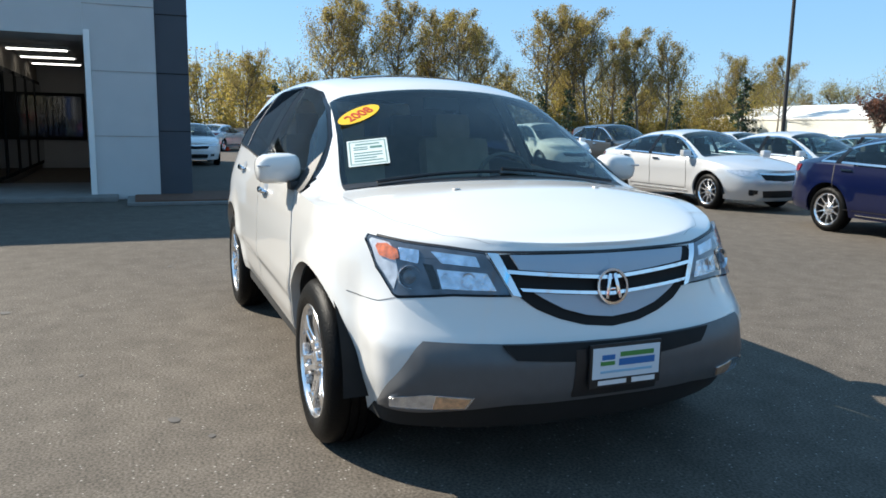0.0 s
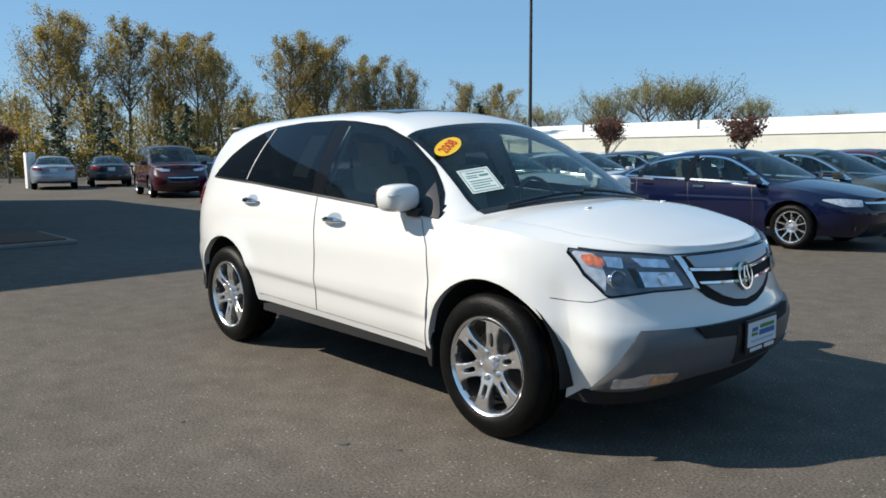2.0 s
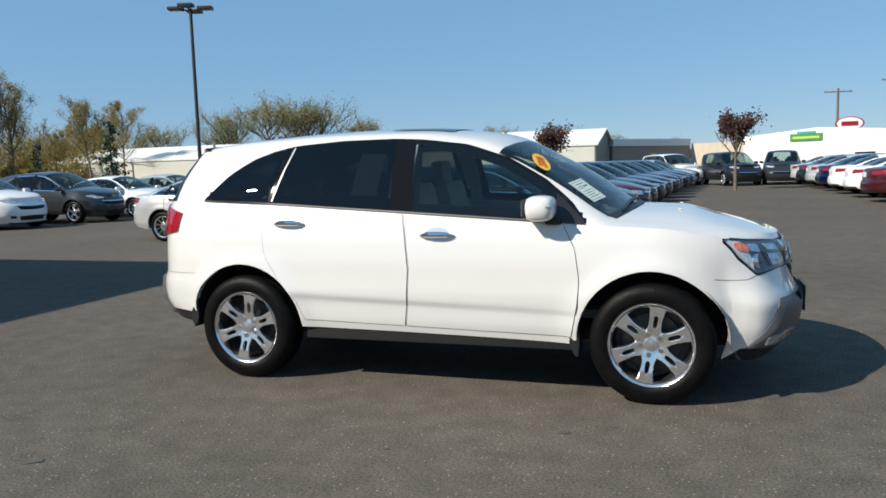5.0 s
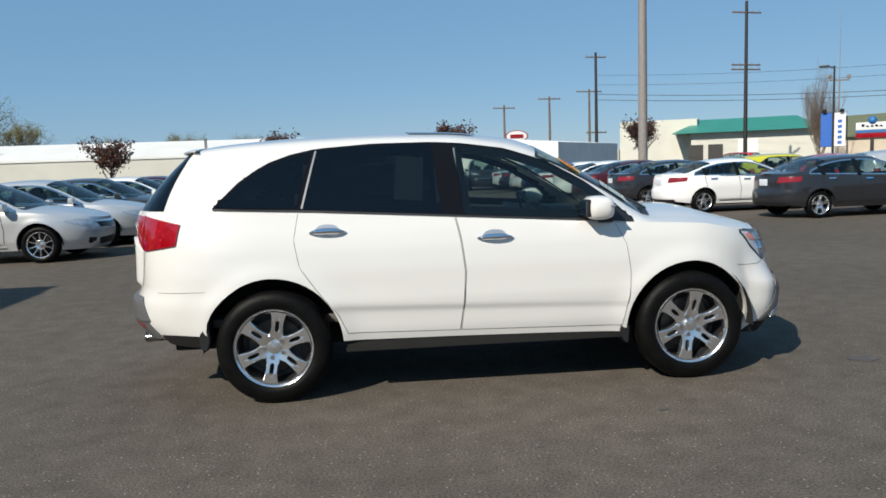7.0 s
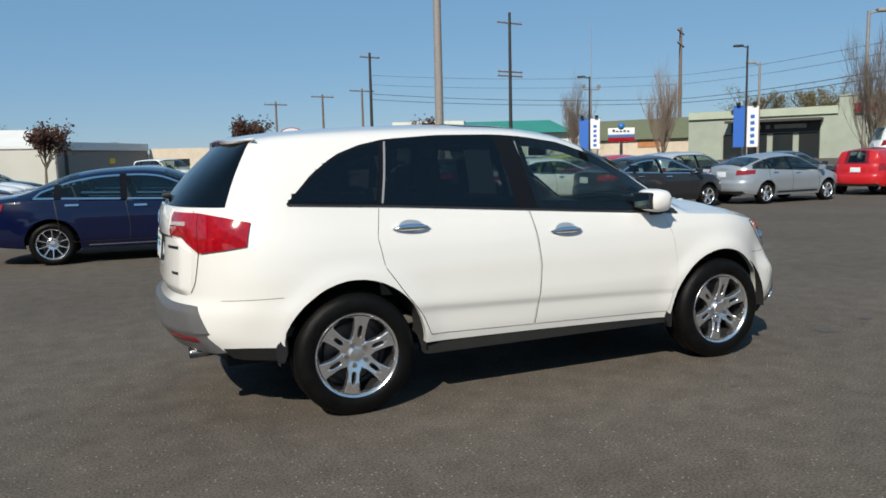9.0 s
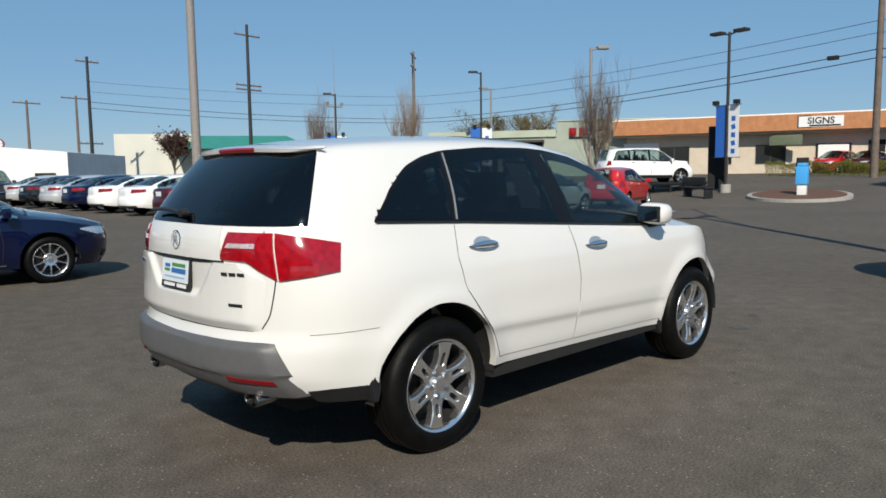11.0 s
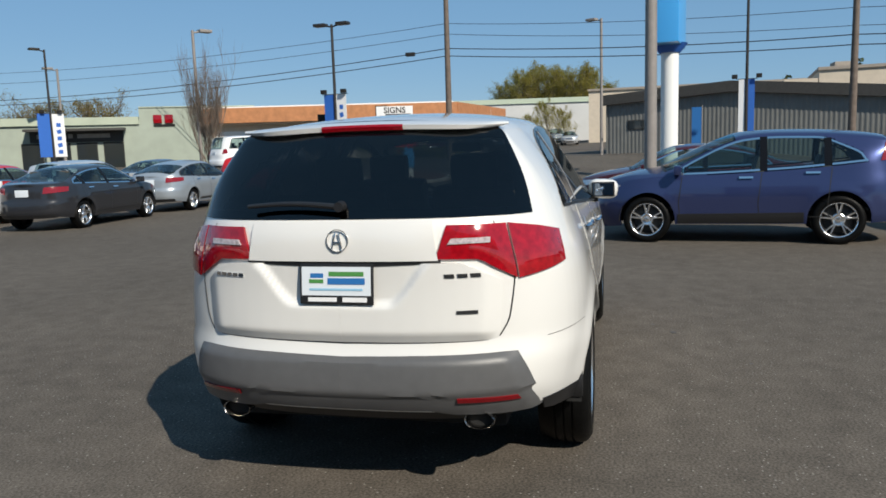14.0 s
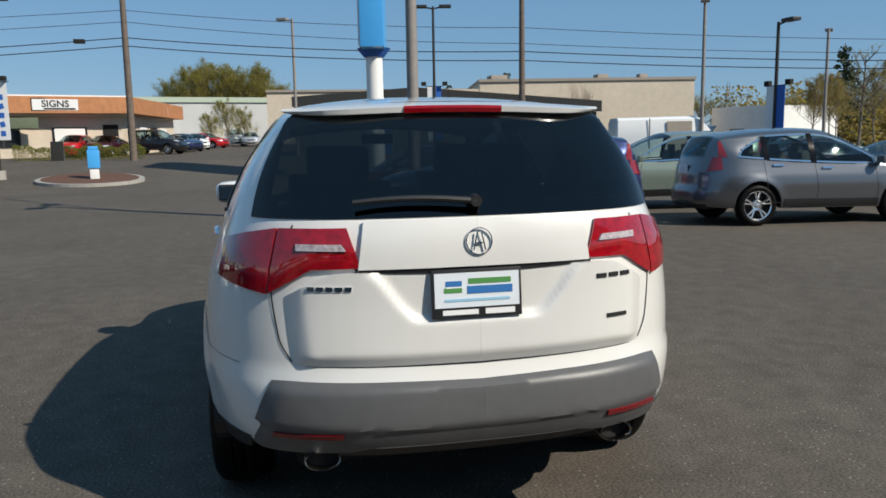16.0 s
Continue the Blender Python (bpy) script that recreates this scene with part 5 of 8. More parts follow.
# ---- parked cars ----
def spec_of(L, W, wb, front, top, belt, rail, R, sill=0.25, nf=2.6, nr=2.8):
    xf, xr = wb / 2 + front, wb / 2 + front - L
    return dict(W=W, xf=xf, xr=xr, xa=wb / 2 - 0.15, xb=-wb / 2 - 0.05, nf=nf, nr=nr, hubs=(wb / 2, -wb / 2), hubz=(R, R), arch=R + 0.055, flare=0.012, track=W - 0.13,
                belt=belt, top=top, rail=rail, R=R, bow=[(xr, 0), (xr + 0.3, -0.03), (xr + 0.9, -0.03), (-0.9, 0), (0.2, 0.05), (0.9, 0.12), (1.2, 0.08), (1.6, 0), (xf, 0)],
                nose=[(0.15, 0.14), (0.3, 0.05), (0.42, 0.01), (0.52, 0.0), (0.62, 0.02), (0.72, 0.07), (0.85, 0.2), (1.0, 0.32)],
                tail=[(0.15, 0.16), (0.3, 0.06), (0.45, 0.0), (0.6, 0.01), (0.68, 0.05), (0.9, 0.07), (1.0, 0.10), (1.2, 0.16), (1.5, 0.3)],
                side=[(0.15, 0.09), (0.3, 0.05), (0.4, 0.02), (0.55, 0.008), (0.7, 0.0), (0.82, 0.012), (0.92, 0.035), (1.02, 0.06), (1.2, 0.10), (1.5, 0.16)],
                sill=[(xr, 0.34), (-wb / 2, sill), (wb / 2, sill - 0.02), (xf, 0.2)])


def sedan_spec(L=4.86, W=0.925, wb=2.78, R=0.33, h=1.465):
    k = h / 1.465
    return spec_of(L, W, wb, 0.95,
                   [(-2.52, 0.98), (-2.35, 1.02), (-1.95, 1.065), (-1.80, 1.085), (-1.45, 1.24 * k), (-1.05, 1.385 * k), (-0.6, 1.45 * k), (-0.15, h), (0.15, 1.445 * k), (0.45, 1.345 * k), (0.85, 1.14), (1.12, 1.0), (1.3, 0.985), (1.7, 0.93), (2.1, 0.83), (2.3, 0.74)],
                   [(-2.6, 0.95), (-2.2, 0.975), (-1.6, 0.985), (-0.8, 0.965), (0.6, 0.92), (1.2, 0.90), (1.6, 0.865), (2.0, 0.78), (2.35, 0.70)],
                   [(-2.5, 0.74, 0.965), (-2.1, 0.78, 1.02), (-1.85, 0.74, 1.05), (-1.45, 0.62, 1.185 * k), (-1.05, 0.575, 1.32 * k), (-0.6, 0.57, 1.385 * k), (-0.15, 0.575, 1.40 * k), (0.15, 0.585, 1.375 * k), (0.45, 0.62, 1.27 * k), (0.85, 0.71, 1.07), (1.1, 0.77, 0.955), (1.3, 0.76, 0.93), (1.8, 0.66, 0.87), (2.15, 0.5, 0.79), (2.4, 0.3, 0.72)], R)


def hatch_spec(L=4.39, W=0.85, wb=2.55, R=0.31):
    return spec_of(L, W, wb, 0.90,
                   [(-2.3, 0.98), (-2.12, 1.02), (-2.0, 1.10), (-1.6, 1.22), (-1.2, 1.33), (-0.7, 1.41), (-0.2, 1.43), (0.15, 1.40), (0.5, 1.28), (0.95, 1.08), (1.2, 0.97), (1.5, 0.91), (1.9, 0.82), (2.2, 0.72)],
                   [(-2.4, 0.97), (-1.9, 0.98), (-1.3, 0.965), (-0.6, 0.945), (0.6, 0.90), (1.2, 0.875), (1.6, 0.82), (2.2, 0.68)],
                   [(-2.3, 0.66, 0.975), (-2.1, 0.68, 1.0), (-1.95, 0.64, 1.06), (-1.6, 0.56, 1.17), (-1.2, 0.54, 1.275), (-0.7, 0.535, 1.345), (-0.2, 0.54, 1.365), (0.15, 0.55, 1.335), (0.5, 0.6, 1.205), (0.95, 0.68, 1.01), (1.15, 0.71, 0.94), (1.5, 0.66, 0.88), (1.9, 0.52, 0.79), (2.2, 0.3, 0.7)], R)


def crossover_spec(L=4.53, W=0.91, wb=2.62, R=0.355):
    return spec_of(L, W, wb, 0.90,
                   [(-2.33, 1.10), (-2.25, 1.15), (-2.06, 1.42), (-1.97, 1.51), (-1.6, 1.585), (-1.0, 1.64), (-0.45, 1.655), (-0.05, 1.635), (0.22, 1.555), (0.62, 1.36), (1.0, 1.165), (1.14, 1.125), (1.5, 1.085), (1.85, 1.00), (2.05, 0.92), (2.2, 0.84)],
                   [(-2.4, 1.17), (-1.9, 1.165), (-1.3, 1.115), (-0.6, 1.06), (0.7, 1.005), (1.1, 1.0), (1.6, 0.96), (1.95, 0.89), (2.2, 0.80)],
                   [(-2.3, 0.68, 1.175), (-2.2, 0.70, 1.20), (-2.02, 0.62, 1.43), (-1.92, 0.6, 1.475), (-1.6, 0.60, 1.53), (-1.0, 0.605, 1.575), (-0.45, 0.605, 1.59), (-0.05, 0.61, 1.56), (0.22, 0.635, 1.475), (0.62, 0.70, 1.28), (0.95, 0.75, 1.10), (1.14, 0.77, 1.045), (1.5, 0.71, 1.03), (1.85, 0.56, 0.96), (2.05, 0.44, 0.89), (2.25, 0.3, 0.82)], R, 0.30)


def boxy_spec(L=4.85, W=0.975, wb=2.775, R=0.37):
    return spec_of(L, W, wb, 0.93,
                   [(-2.5, 1.15), (-2.42, 1.19), (-2.28, 1.62), (-2.2, 1.70), (-1.6, 1.765), (-0.9, 1.79), (-0.2, 1.79), (0.25, 1.755), (0.5, 1.65), (0.85, 1.42), (1.2, 1.2), (1.35, 1.175), (1.8, 1.14), (2.1, 1.09), (2.3, 0.99)],
                   [(-2.6, 1.15), (-1.9, 1.16), (-0.6, 1.13), (0.7, 1.09), (1.3, 1.08), (1.7, 1.06), (2.0, 1.03), (2.35, 0.94)],
                   [(-2.5, 0.78, 1.155), (-2.38, 0.8, 1.20), (-2.24, 0.74, 1.60), (-2.1, 0.72, 1.665), (-1.6, 0.72, 1.71), (-0.9, 0.72, 1.73), (-0.2, 0.72, 1.73), (0.25, 0.72, 1.685), (0.5, 0.74, 1.58), (0.85, 0.79, 1.34), (1.15, 0.83, 1.15), (1.4, 0.82, 1.12), (1.8, 0.76, 1.1), (2.1, 0.62, 1.05), (2.3, 0.4, 0.97)], R, 0.34, 3.2, 3.4)


def mini_spec(L=4.06, W=0.85, wb=2.53, R=0.30):
    return spec_of(L, W, wb, 0.80,
                   [(-2.05, 1.0), (-1.98, 1.05), (-1.84, 1.32), (-1.72, 1.43), (-1.2, 1.49), (-0.5, 1.52), (0.0, 1.51), (0.3, 1.44), (0.7, 1.25), (1.2, 1.02), (1.4, 0.97), (1.7, 0.91), (1.95, 0.82), (2.1, 0.72)],
                   [(-2.1, 1.0), (-1.6, 1.02), (-0.6, 0.97), (0.7, 0.91), (1.2, 0.90), (1.6, 0.85), (2.1, 0.7)],
                   [(-2.05, 0.62, 1.0), (-1.95, 0.64, 1.06), (-1.8, 0.58, 1.33), (-1.65, 0.56, 1.385), (-1.2, 0.56, 1.43), (-0.5, 0.565, 1.455), (0.0, 0.57, 1.445), (0.3, 0.6, 1.365), (0.7, 0.66, 1.17), (1.15, 0.72, 0.98), (1.4, 0.7, 0.93), (1.7, 0.6, 0.87), (2.05, 0.3, 0.75)], R)


#                 spec, rear and front end of the side glass, front glass, rear glass, pillar x, wheel style
KINDS = {
    "sedan": (sedan_spec(), (-1.62, 1.02), (0.2, 1.14), (-1.85, -1.0), (-0.35, -1.28), "multi"),
    "compact": (sedan_spec(4.56, 0.88, 2.67, 0.315, 1.435), (-1.60, 1.02), (0.2, 1.14), (-1.85, -1.0), (-0.35, -1.25), "five"),
    "liftback": (hatch_spec(), (-1.75, 1.08), (0.2, 1.2), (-2.0, -1.25), (-0.3, -1.15), "five"),
    "crossover": (crossover_spec(), (-1.66, 0.80), (0.02, 1.04), (-2.24, -1.98), (-0.32, -1.16), "five"),
    "large_suv": (boxy_spec(), (-2.1, 1.08), (0.3, 1.22), (-2.40, -2.22), (-0.25, -1.3), "five"),
    "small_hatchback": (mini_spec(), (-1.55, 1.1), (0.1, 1.2), (-1.95, -1.76), (-0.3, -1.15), "five"),
}
M_CARGLASS = glass("parked_car_glass", (0.78, 0.92, 0.9), 0.72)
M_CABIN = mat("dark_cabin", (0.07, 0.066, 0.06), 0.8, vary=0.2)
M_TAIL = mat("parked_tail_lamp", (0.20, 0.006, 0.008), 0.12, coat=1.0)
M_HEAD = mat("parked_head_lamp", (0.55, 0.57, 0.6), 0.12, metal=0.5, coat=1.0, vary=0.3, scale=20)
PAINT = {}
for nm, c, me in (("silver", (0.60, 0.61, 0.62), 0.5), ("navy", (0.0015, 0.004, 0.026), 0.0), ("royal blue", (0.005, 0.04, 0.30), 0.0), ("black", (0.010, 0.010, 0.012), 0.0), ("dark grey", (0.022, 0.023, 0.027), 0.1), ("graphite", (0.038, 0.041, 0.043), 0.35),
                  ("maroon", (0.045, 0.006, 0.009), 0.0), ("white", (0.78, 0.78, 0.77), 0.0), ("steel grey", (0.15, 0.157, 0.172), 0.85), ("slate blue", (0.030, 0.042, 0.115), 0.45), ("sage green", (0.20, 0.245, 0.215), 0.4), ("red", (0.42, 0.012, 0.015), 0.0), ("yellow green", (0.50, 0.48, 0.03), 0.0), ("pale blue silver", (0.30, 0.335, 0.37), 0.4), ("dark green grey", (0.035, 0.042, 0.038), 0.3)):
    PAINT[nm] = mat("car_paint_" + nm.replace(" ", "_"), c, 0.3, metal=me, coat=1.0, vary2=0.02, spec=0.1)
PROTO = {}


def car_proto(kind):
    spec, (gx0, gx1), wind, back, pillars, style = KINDS[kind]
    wagon = kind in ("crossover", "large_suv", "small_hatchback")
    if wagon:
        spec["rear"], spec["extra"] = back[1], (back[1],)
    sh = Shape(spec)
    car = thing(kind + "_car", "parked car", "car")
    xs = [gx0 + (gx1 - gx0) * k / 30 for k in range(31)]
    bot = [(x, sh.belt(x) + 0.015) for x in xs]
    top = [(x, max(sh.belt(x) + 0.02, sh.rz(x) - 0.045)) for x in xs]
    top[0] = (gx0, bot[0][1] + 0.02)
    if kind in ("crossover", "large_suv", "small_hatchback"):
        span = 0.62 if kind != "large_suv" else 0.25
        top = [(x, b[1] + (z - b[1]) * min(1, 0.12 + max(0, (x - gx0) / span)) ** 0.6) for (x, z), b in zip(top, bot)]
    part("body", body_mesh(sh, [(bot, top)], (wind[0], wind[1], 12), (0, back[1] - 0.12, 0) if wagon else (back[0], back[1], 12)), PAINT["silver"], car)
    underbody(car, sh, spec)
    add_wheels(car, spec, style, spec["R"], spec["R"] * 0.68, 0.21)
    part("windshield", across(sh, wind[0], wind[1], 12, 0.004), M_CARGLASS, car)
    part("rear_window", across_rear(sh, back[1] - 0.1, 0.004) if wagon else across(sh, back[0], back[1], 12, 0.004), M_CARGLASS, car)
    part("cowl", across(sh, wind[1] - 0.03, wind[1] + 0.05, 12, 0.005), M_BLACK, car)
    for side in (-1, 1):
        cut = [bot[0][0]] + sorted(pillars) + [bot[-1][0]]
        for a, b in zip(cut, cut[1:]):
            lo = [(x, sh.belt(x) + 0.015) for x in [a + (b - a) * k / 8 for k in range(9)]]
            up = [(x, lerp_tab(top, x)) for x, _ in lo]
            part("side_window", side_patch(sh, lo, up, 0.005, 12, 5, side), M_CARGLASS, car)
        for x in pillars:
            part("door_pillar", side_patch(sh, [(x - 0.05, sh.belt(x) + 0.012), (x + 0.05, sh.belt(x) + 0.012)], [(x - 0.05, lerp_tab(top, x)), (x + 0.05, lerp_tab(top, x))], 0.009, 2, 5, side), M_GLOSSBLACK, car)
        rim = part("window_trim", frame_patch(sh, bot, top, 0.028, 0.007, side, 40), M_CHROME if kind in ("sedan", "crossover", "compact") else M_BLACK, car)
        zb = sh.belt
        bm = bmesh.new()
        xd = [pillars[1] - 0.05, pillars[0] + 0.02, pillars[0] + 1.12]
        for x in xd:
            ribbon(sh, [(x + 0.03, spec["sill"][1][1] + 0.10), (x + 0.05, 0.6), (x, zb(x) - 0.01)], 0.012, 0.002, side, bm, 10)
        ribbon(sh, [(xd[0], spec["sill"][1][1] + 0.10), (xd[2], spec["sill"][1][1] + 0.10)], 0.012, 0.002, side, bm, 16)
        part("door_joint", bm, M_BLACK, car)
        for x in (pillars[1] + 0.10, pillars[0] + 0.14):
            z = zb(x) - 0.09
            part("door_handle", low_patch(sh, [(x, z), (x + 0.19, z)], [(x, z + 0.03), (x + 0.19, z + 0.03)], 0.028, 6, 2, side), M_CHROME if kind != "small_hatchback" else PAINT["silver"], car)
        p = sh.side_pt(0.86 if kind != "small_hatchback" else 0.95, zb(0.86) + 0.02)
        bm = bmesh.new()
        box(bm, (p.x, side * (p.y + 0.12), p.z + 0.07), (0.11, 0.19, 0.14), 0.04)
        box(bm, (p.x + 0.02, side * (p.y + 0.01), p.z + 0.02), (0.07, 0.10, 0.04), 0.01)
        part("door_mirror", bm, PAINT["silver"], car)
        z0 = lerp_tab(spec["belt"], sh.xf - 0.3)
        A0 = sh.a_of(spec["hubs"][0] + 0.42, z0 - 0.05)
        part("head_lamp", low_patch(sh, [("a", A0, z0 - 0.05), ("a", A0 - 0.25, z0 - 0.13), ("a", A0 - 0.52, z0 - 0.13)], [("a", A0, z0 - 0.03), ("a", A0 - 0.25, z0 - 0.02), ("a", A0 - 0.55, z0 - 0.045)], 0.008, 12, 4, side), M_HEAD, car)
        part("fog_light", low_patch(sh, [("a", 0.52, 0.33), ("a", 0.68, 0.33)], [("a", 0.52, 0.40), ("a", 0.68, 0.41)], 0.006, 5, 3, side), M_BLACK, car)
        zt = sh.belt(sh.xr + 0.2)
        if kind in ("crossover", "large_suv", "small_hatchback"):
            part("tail_lamp", low_patch(sh, [("a", sh.A - 0.95, zt - 0.20), ("a", sh.A - 0.66, zt - 0.24)], [("a", sh.A - 0.90, zt + 0.0), ("a", sh.A - 0.72, zt + 0.0)], 0.012, 8, 5, side), M_TAIL, car)
        else:
            part("tail_lamp", low_patch(sh, [("a", sh.A - 1.02, zt - 0.12), ("a", sh.A - 0.46, zt - 0.16)], [("a", sh.A - 1.05, zt - 0.02), ("a", sh.A - 0.50, zt - 0.02)], 0.010, 12, 4, side), M_TAIL, car)
        if kind == "crossover":
            part("upper_tail_lamp", side_patch(sh, [(-1.955, 1.175), (-1.82, 1.172)], [(-1.935, 1.42), (-1.895, 1.44)], 0.010, 4, 6, side), M_TAIL, car)
        part("grille", low_patch(sh, [("a", 0.0, 0.56), ("a", 0.40, 0.58)], [("a", 0.0, 0.665), ("a", 0.47, 0.68)], 0.006, 8, 3, side), M_GLOSSBLACK, car)
        part("grille_bar", low_patch(sh, [("a", 0.0, 0.66), ("a", 0.47, 0.675)], [("a", 0.0, 0.69), ("a", 0.5, 0.70)], 0.016, 8, 2, side), M_CHROME, car)
        part("lower_intake", low_patch(sh, [("a", 0.0, 0.27), ("a", 0.40, 0.27)], [("a", 0.0, 0.40), ("a", 0.44, 0.39)], 0.005, 8, 3, side), M_BLACK, car)
        if kind == "sedan":
            part("sill_strip", low_patch(sh, [(spec["hubs"][0] - 0.55, 0.285), (spec["hubs"][1] + 0.5, 0.285)], [(spec["hubs"][0] - 0.55, 0.300), (spec["hubs"][1] + 0.5, 0.300)], 0.012, 16, 1, side), M_CHROME, car)
        if kind in ("crossover", "large_suv"):
            part("sill_cladding", low_patch(sh, [(spec["hubs"][0] - 0.45, 0.30), (spec["hubs"][1] + 0.45, 0.32)], [(spec["hubs"][0] - 0.45, 0.44), (spec["hubs"][1] + 0.45, 0.46)], 0.010, 16, 3, side), M_BLACK, car)
    zt = sh.belt(sh.xr + 0.2)
    zp = zt - 0.20 if kind in ("crossover", "large_suv", "small_hatchback") else zt - 0.14
    b = sh.low(sh.A, zp, -1, 0.01)
    part("number_plate", boxes(((b.x - 0.004, 0, zp), (0.012, 0.31, 0.15), 0.003)), M_PLATE, car)
    bm = bmesh.new()
    for side in (-1, 1):
        low_patch(sh, [("a", sh.A - 0.75, 0.30), ("a", sh.A, 0.29)], [("a", sh.A - 0.70, 0.38), ("a", sh.A, 0.37)], 0.006, 8, 2, side, bm=bm)
    part("rear_valance", bm, M_BLACK, car)
    zs = spec["belt"][4][1] - 0.35
    for x in (0.05, -0.85):
        for y in (-0.36, 0.36):
            bm = bmesh.new()
            box(bm, (x, y, zs), (0.5, 0.46, 0.2), 0.06)
            box(bm, (x - 0.30, y, zs + 0.30), (0.14, 0.44, 0.6), 0.05, Matrix.Rotation(-0.25, 4, "Y"))
            box(bm, (x - 0.40, y, zs + 0.64), (0.09, 0.24, 0.16), 0.04)
            part("seat", bm, M_CABIN, car)
    part("dashboard", boxes(((0.95, 0, zs + 0.22), (0.4, 1.2, 0.25), 0.08), ((-0.4, 0, zs - 0.16), (2.9, 1.35, 0.05), 0.01)), M_CABIN, car)
    return car


PAINTED = ("body", "door_mirror")
COLOUR_KIND = {"sedan": "sedan", "compact": "compact sedan", "liftback": "liftback", "crossover": "crossover SUV", "large_suv": "large SUV", "small_hatchback": "small hatchback"}


def rise(x, y):
    """Height of the ground: the land climbs gently across the street."""
    f = min(1.0, max(0.0, (x - 24) / 16))
    g = min(1.0, max(0.0, (y + 18) / 12)) * min(1.0, max(0.0, (80 - y) / 20))
    return (0.85 * f * f * (3 - 2 * f) + 0.02 * max(0.0, min(x, 110) - 46)) * g * g * (3 - 2 * g)


def parked(kind, colour, x, y, heading, where, z=0.0, group=""):
    if kind not in PROTO:
        PROTO[kind] = [car_proto(kind), False]
    proto, used = PROTO[kind]
    m = pose(x, y, z, 0, 0, heading)
    if used:
        ob = copy_thing(proto, m)
    else:
        ob = proto
        ob.matrix_world = m
        PROTO[kind][1] = True
    tagged(ob, f"parked {colour} {COLOUR_KIND[kind]} {where}", "car", group)
    for c in ob.children:
        if c.name.split(".")[0] in PAINTED:
            c.material_slots[0].link = "OBJECT"
            c.material_slots[0].material = PAINT[colour]
    return ob


rnd = random.Random(7)
ROW = "rows of parked cars"
# row of sedans, noses towards +x, next to the white SUV
cols = ["navy", "dark green grey", "maroon", "black", "navy", "dark grey", "black", "dark grey", "navy", "black", "silver", "maroon", "black"]
for k, c in enumerate(cols):
    parked("sedan", c, -2.02 + 0.13 * k + rnd.uniform(-0.1, 0.1), 8.45 + 2.7 * k, -3 + rnd.uniform(-1, 1), "in a row on the lot", group=ROW)
for k, c in enumerate(["silver", "silver", "graphite", "white", "maroon", "white", "white", "dark grey"]):
    parked("sedan", c, -7.95 + 0.1 * k, 9.0 + 2.75 * k, 1 + rnd.uniform(-1.5, 1.5), "in the second row of the lot", group=ROW)
parked("large_suv", "maroon", -22.9, 7.6, -12, "beside a small blue hatchback")
parked("small_hatchback", "royal blue", -18.9, 8.75, -2, "in the far row", group=ROW)
parked("crossover", "white", -18.75, 11.6, -2, "in the far row", group=ROW)
parked("crossover", "graphite", -18.2, 14.2, 0, "in the far row", group=ROW)
for k, c in enumerate(["white", "silver", "graphite", "white", "silver"]):
    parked("sedan", c, -18.3 + 0.1 * k, 17.0 + 2.75 * k, rnd.uniform(-2, 2), "in the far row", group=ROW)
for k, c in enumerate(["pale blue silver", "dark grey", "white", "graphite"]):
    parked("sedan", c, -33.4 - 1.1 * k, 6.6 + 2.75 * k, 165, "near the evergreens at the lot's edge", group=ROW)
parked("compact", "white", -24.3, 0.2, 0, "beyond the showroom building")
parked("compact", "silver", -38.5, 2.6, 150, "near the evergreens at the lot's edge")
# row with tails towards the white SUV
for k, (c, kd) in enumerate([("dark grey", "compact"), ("white", "compact"), ("dark grey", "compact"), ("maroon", "sedan"), ("white", "sedan"), ("white", "sedan"), ("navy", "sedan"), ("silver", "sedan"), ("dark grey", "sedan"), ("silver", "sedan")]):
    parked(kd, c, [10.75, 9.35, 9.0, 8.9, 8.9, 8.85, 8.8, 8.75, 8.7, 8.6][k], [11.5, 14.45, 17.5, 20.4, 23.3, 26.1, 28.9, 31.6, 34.4, 37.1][k], 4 + rnd.uniform(-1.5, 1.5), "in the row by the street", group=ROW)
parked("liftback", "pale blue silver", 15.4, 11.55, 3, "behind a dark compact sedan", group=ROW)
parked("small_hatchback", "silver", 14.8, 14.6, 3, "in the row by the street", group=ROW)
parked("sedan", "red", 14.3, 17.4, 3, "in the row by the street", group=ROW)
parked("small_hatchback", "yellow green", 14.2, 20.3, 3, "in the row by the street", group=ROW)
parked("sedan", "navy", 14.1, 23.2, 3, "in the row by the street", group=ROW)
parked("sedan", "graphite", 20.3, 15.6, 3, "in the row by the street", group=ROW)
parked("small_hatchback", "red", 21.0, 12.3, 15, "next to the display ramp")
parked("crossover", "slate blue", 7.35, -2.95, 83, "across the drive, dark side windows")
parked("sedan", "maroon", 12.0, -2.6, 84, "behind a blue crossover SUV")
parked("crossover", "sage green", 10.7, -7.6, 84, "behind a blue crossover SUV")
parked("crossover", "steel grey", 7.3, -8.55, -95, "across the drive, sunlit side")
parked("sedan", "black", 9.5, -13.6, -95, "beside a grey crossover SUV", group=ROW)
for k, (c, kd) in enumerate([("maroon", "sedan"), ("silver", "sedan"), ("dark grey", "sedan"), ("silver", "crossover"), ("navy", "sedan"), ("white", "sedan")]):
    parked(kd, c, 15.5 + 2.4 * k, -15.2 - 1.9 * k, -95 + rnd.uniform(-3, 3), "in the side lot", group=ROW)
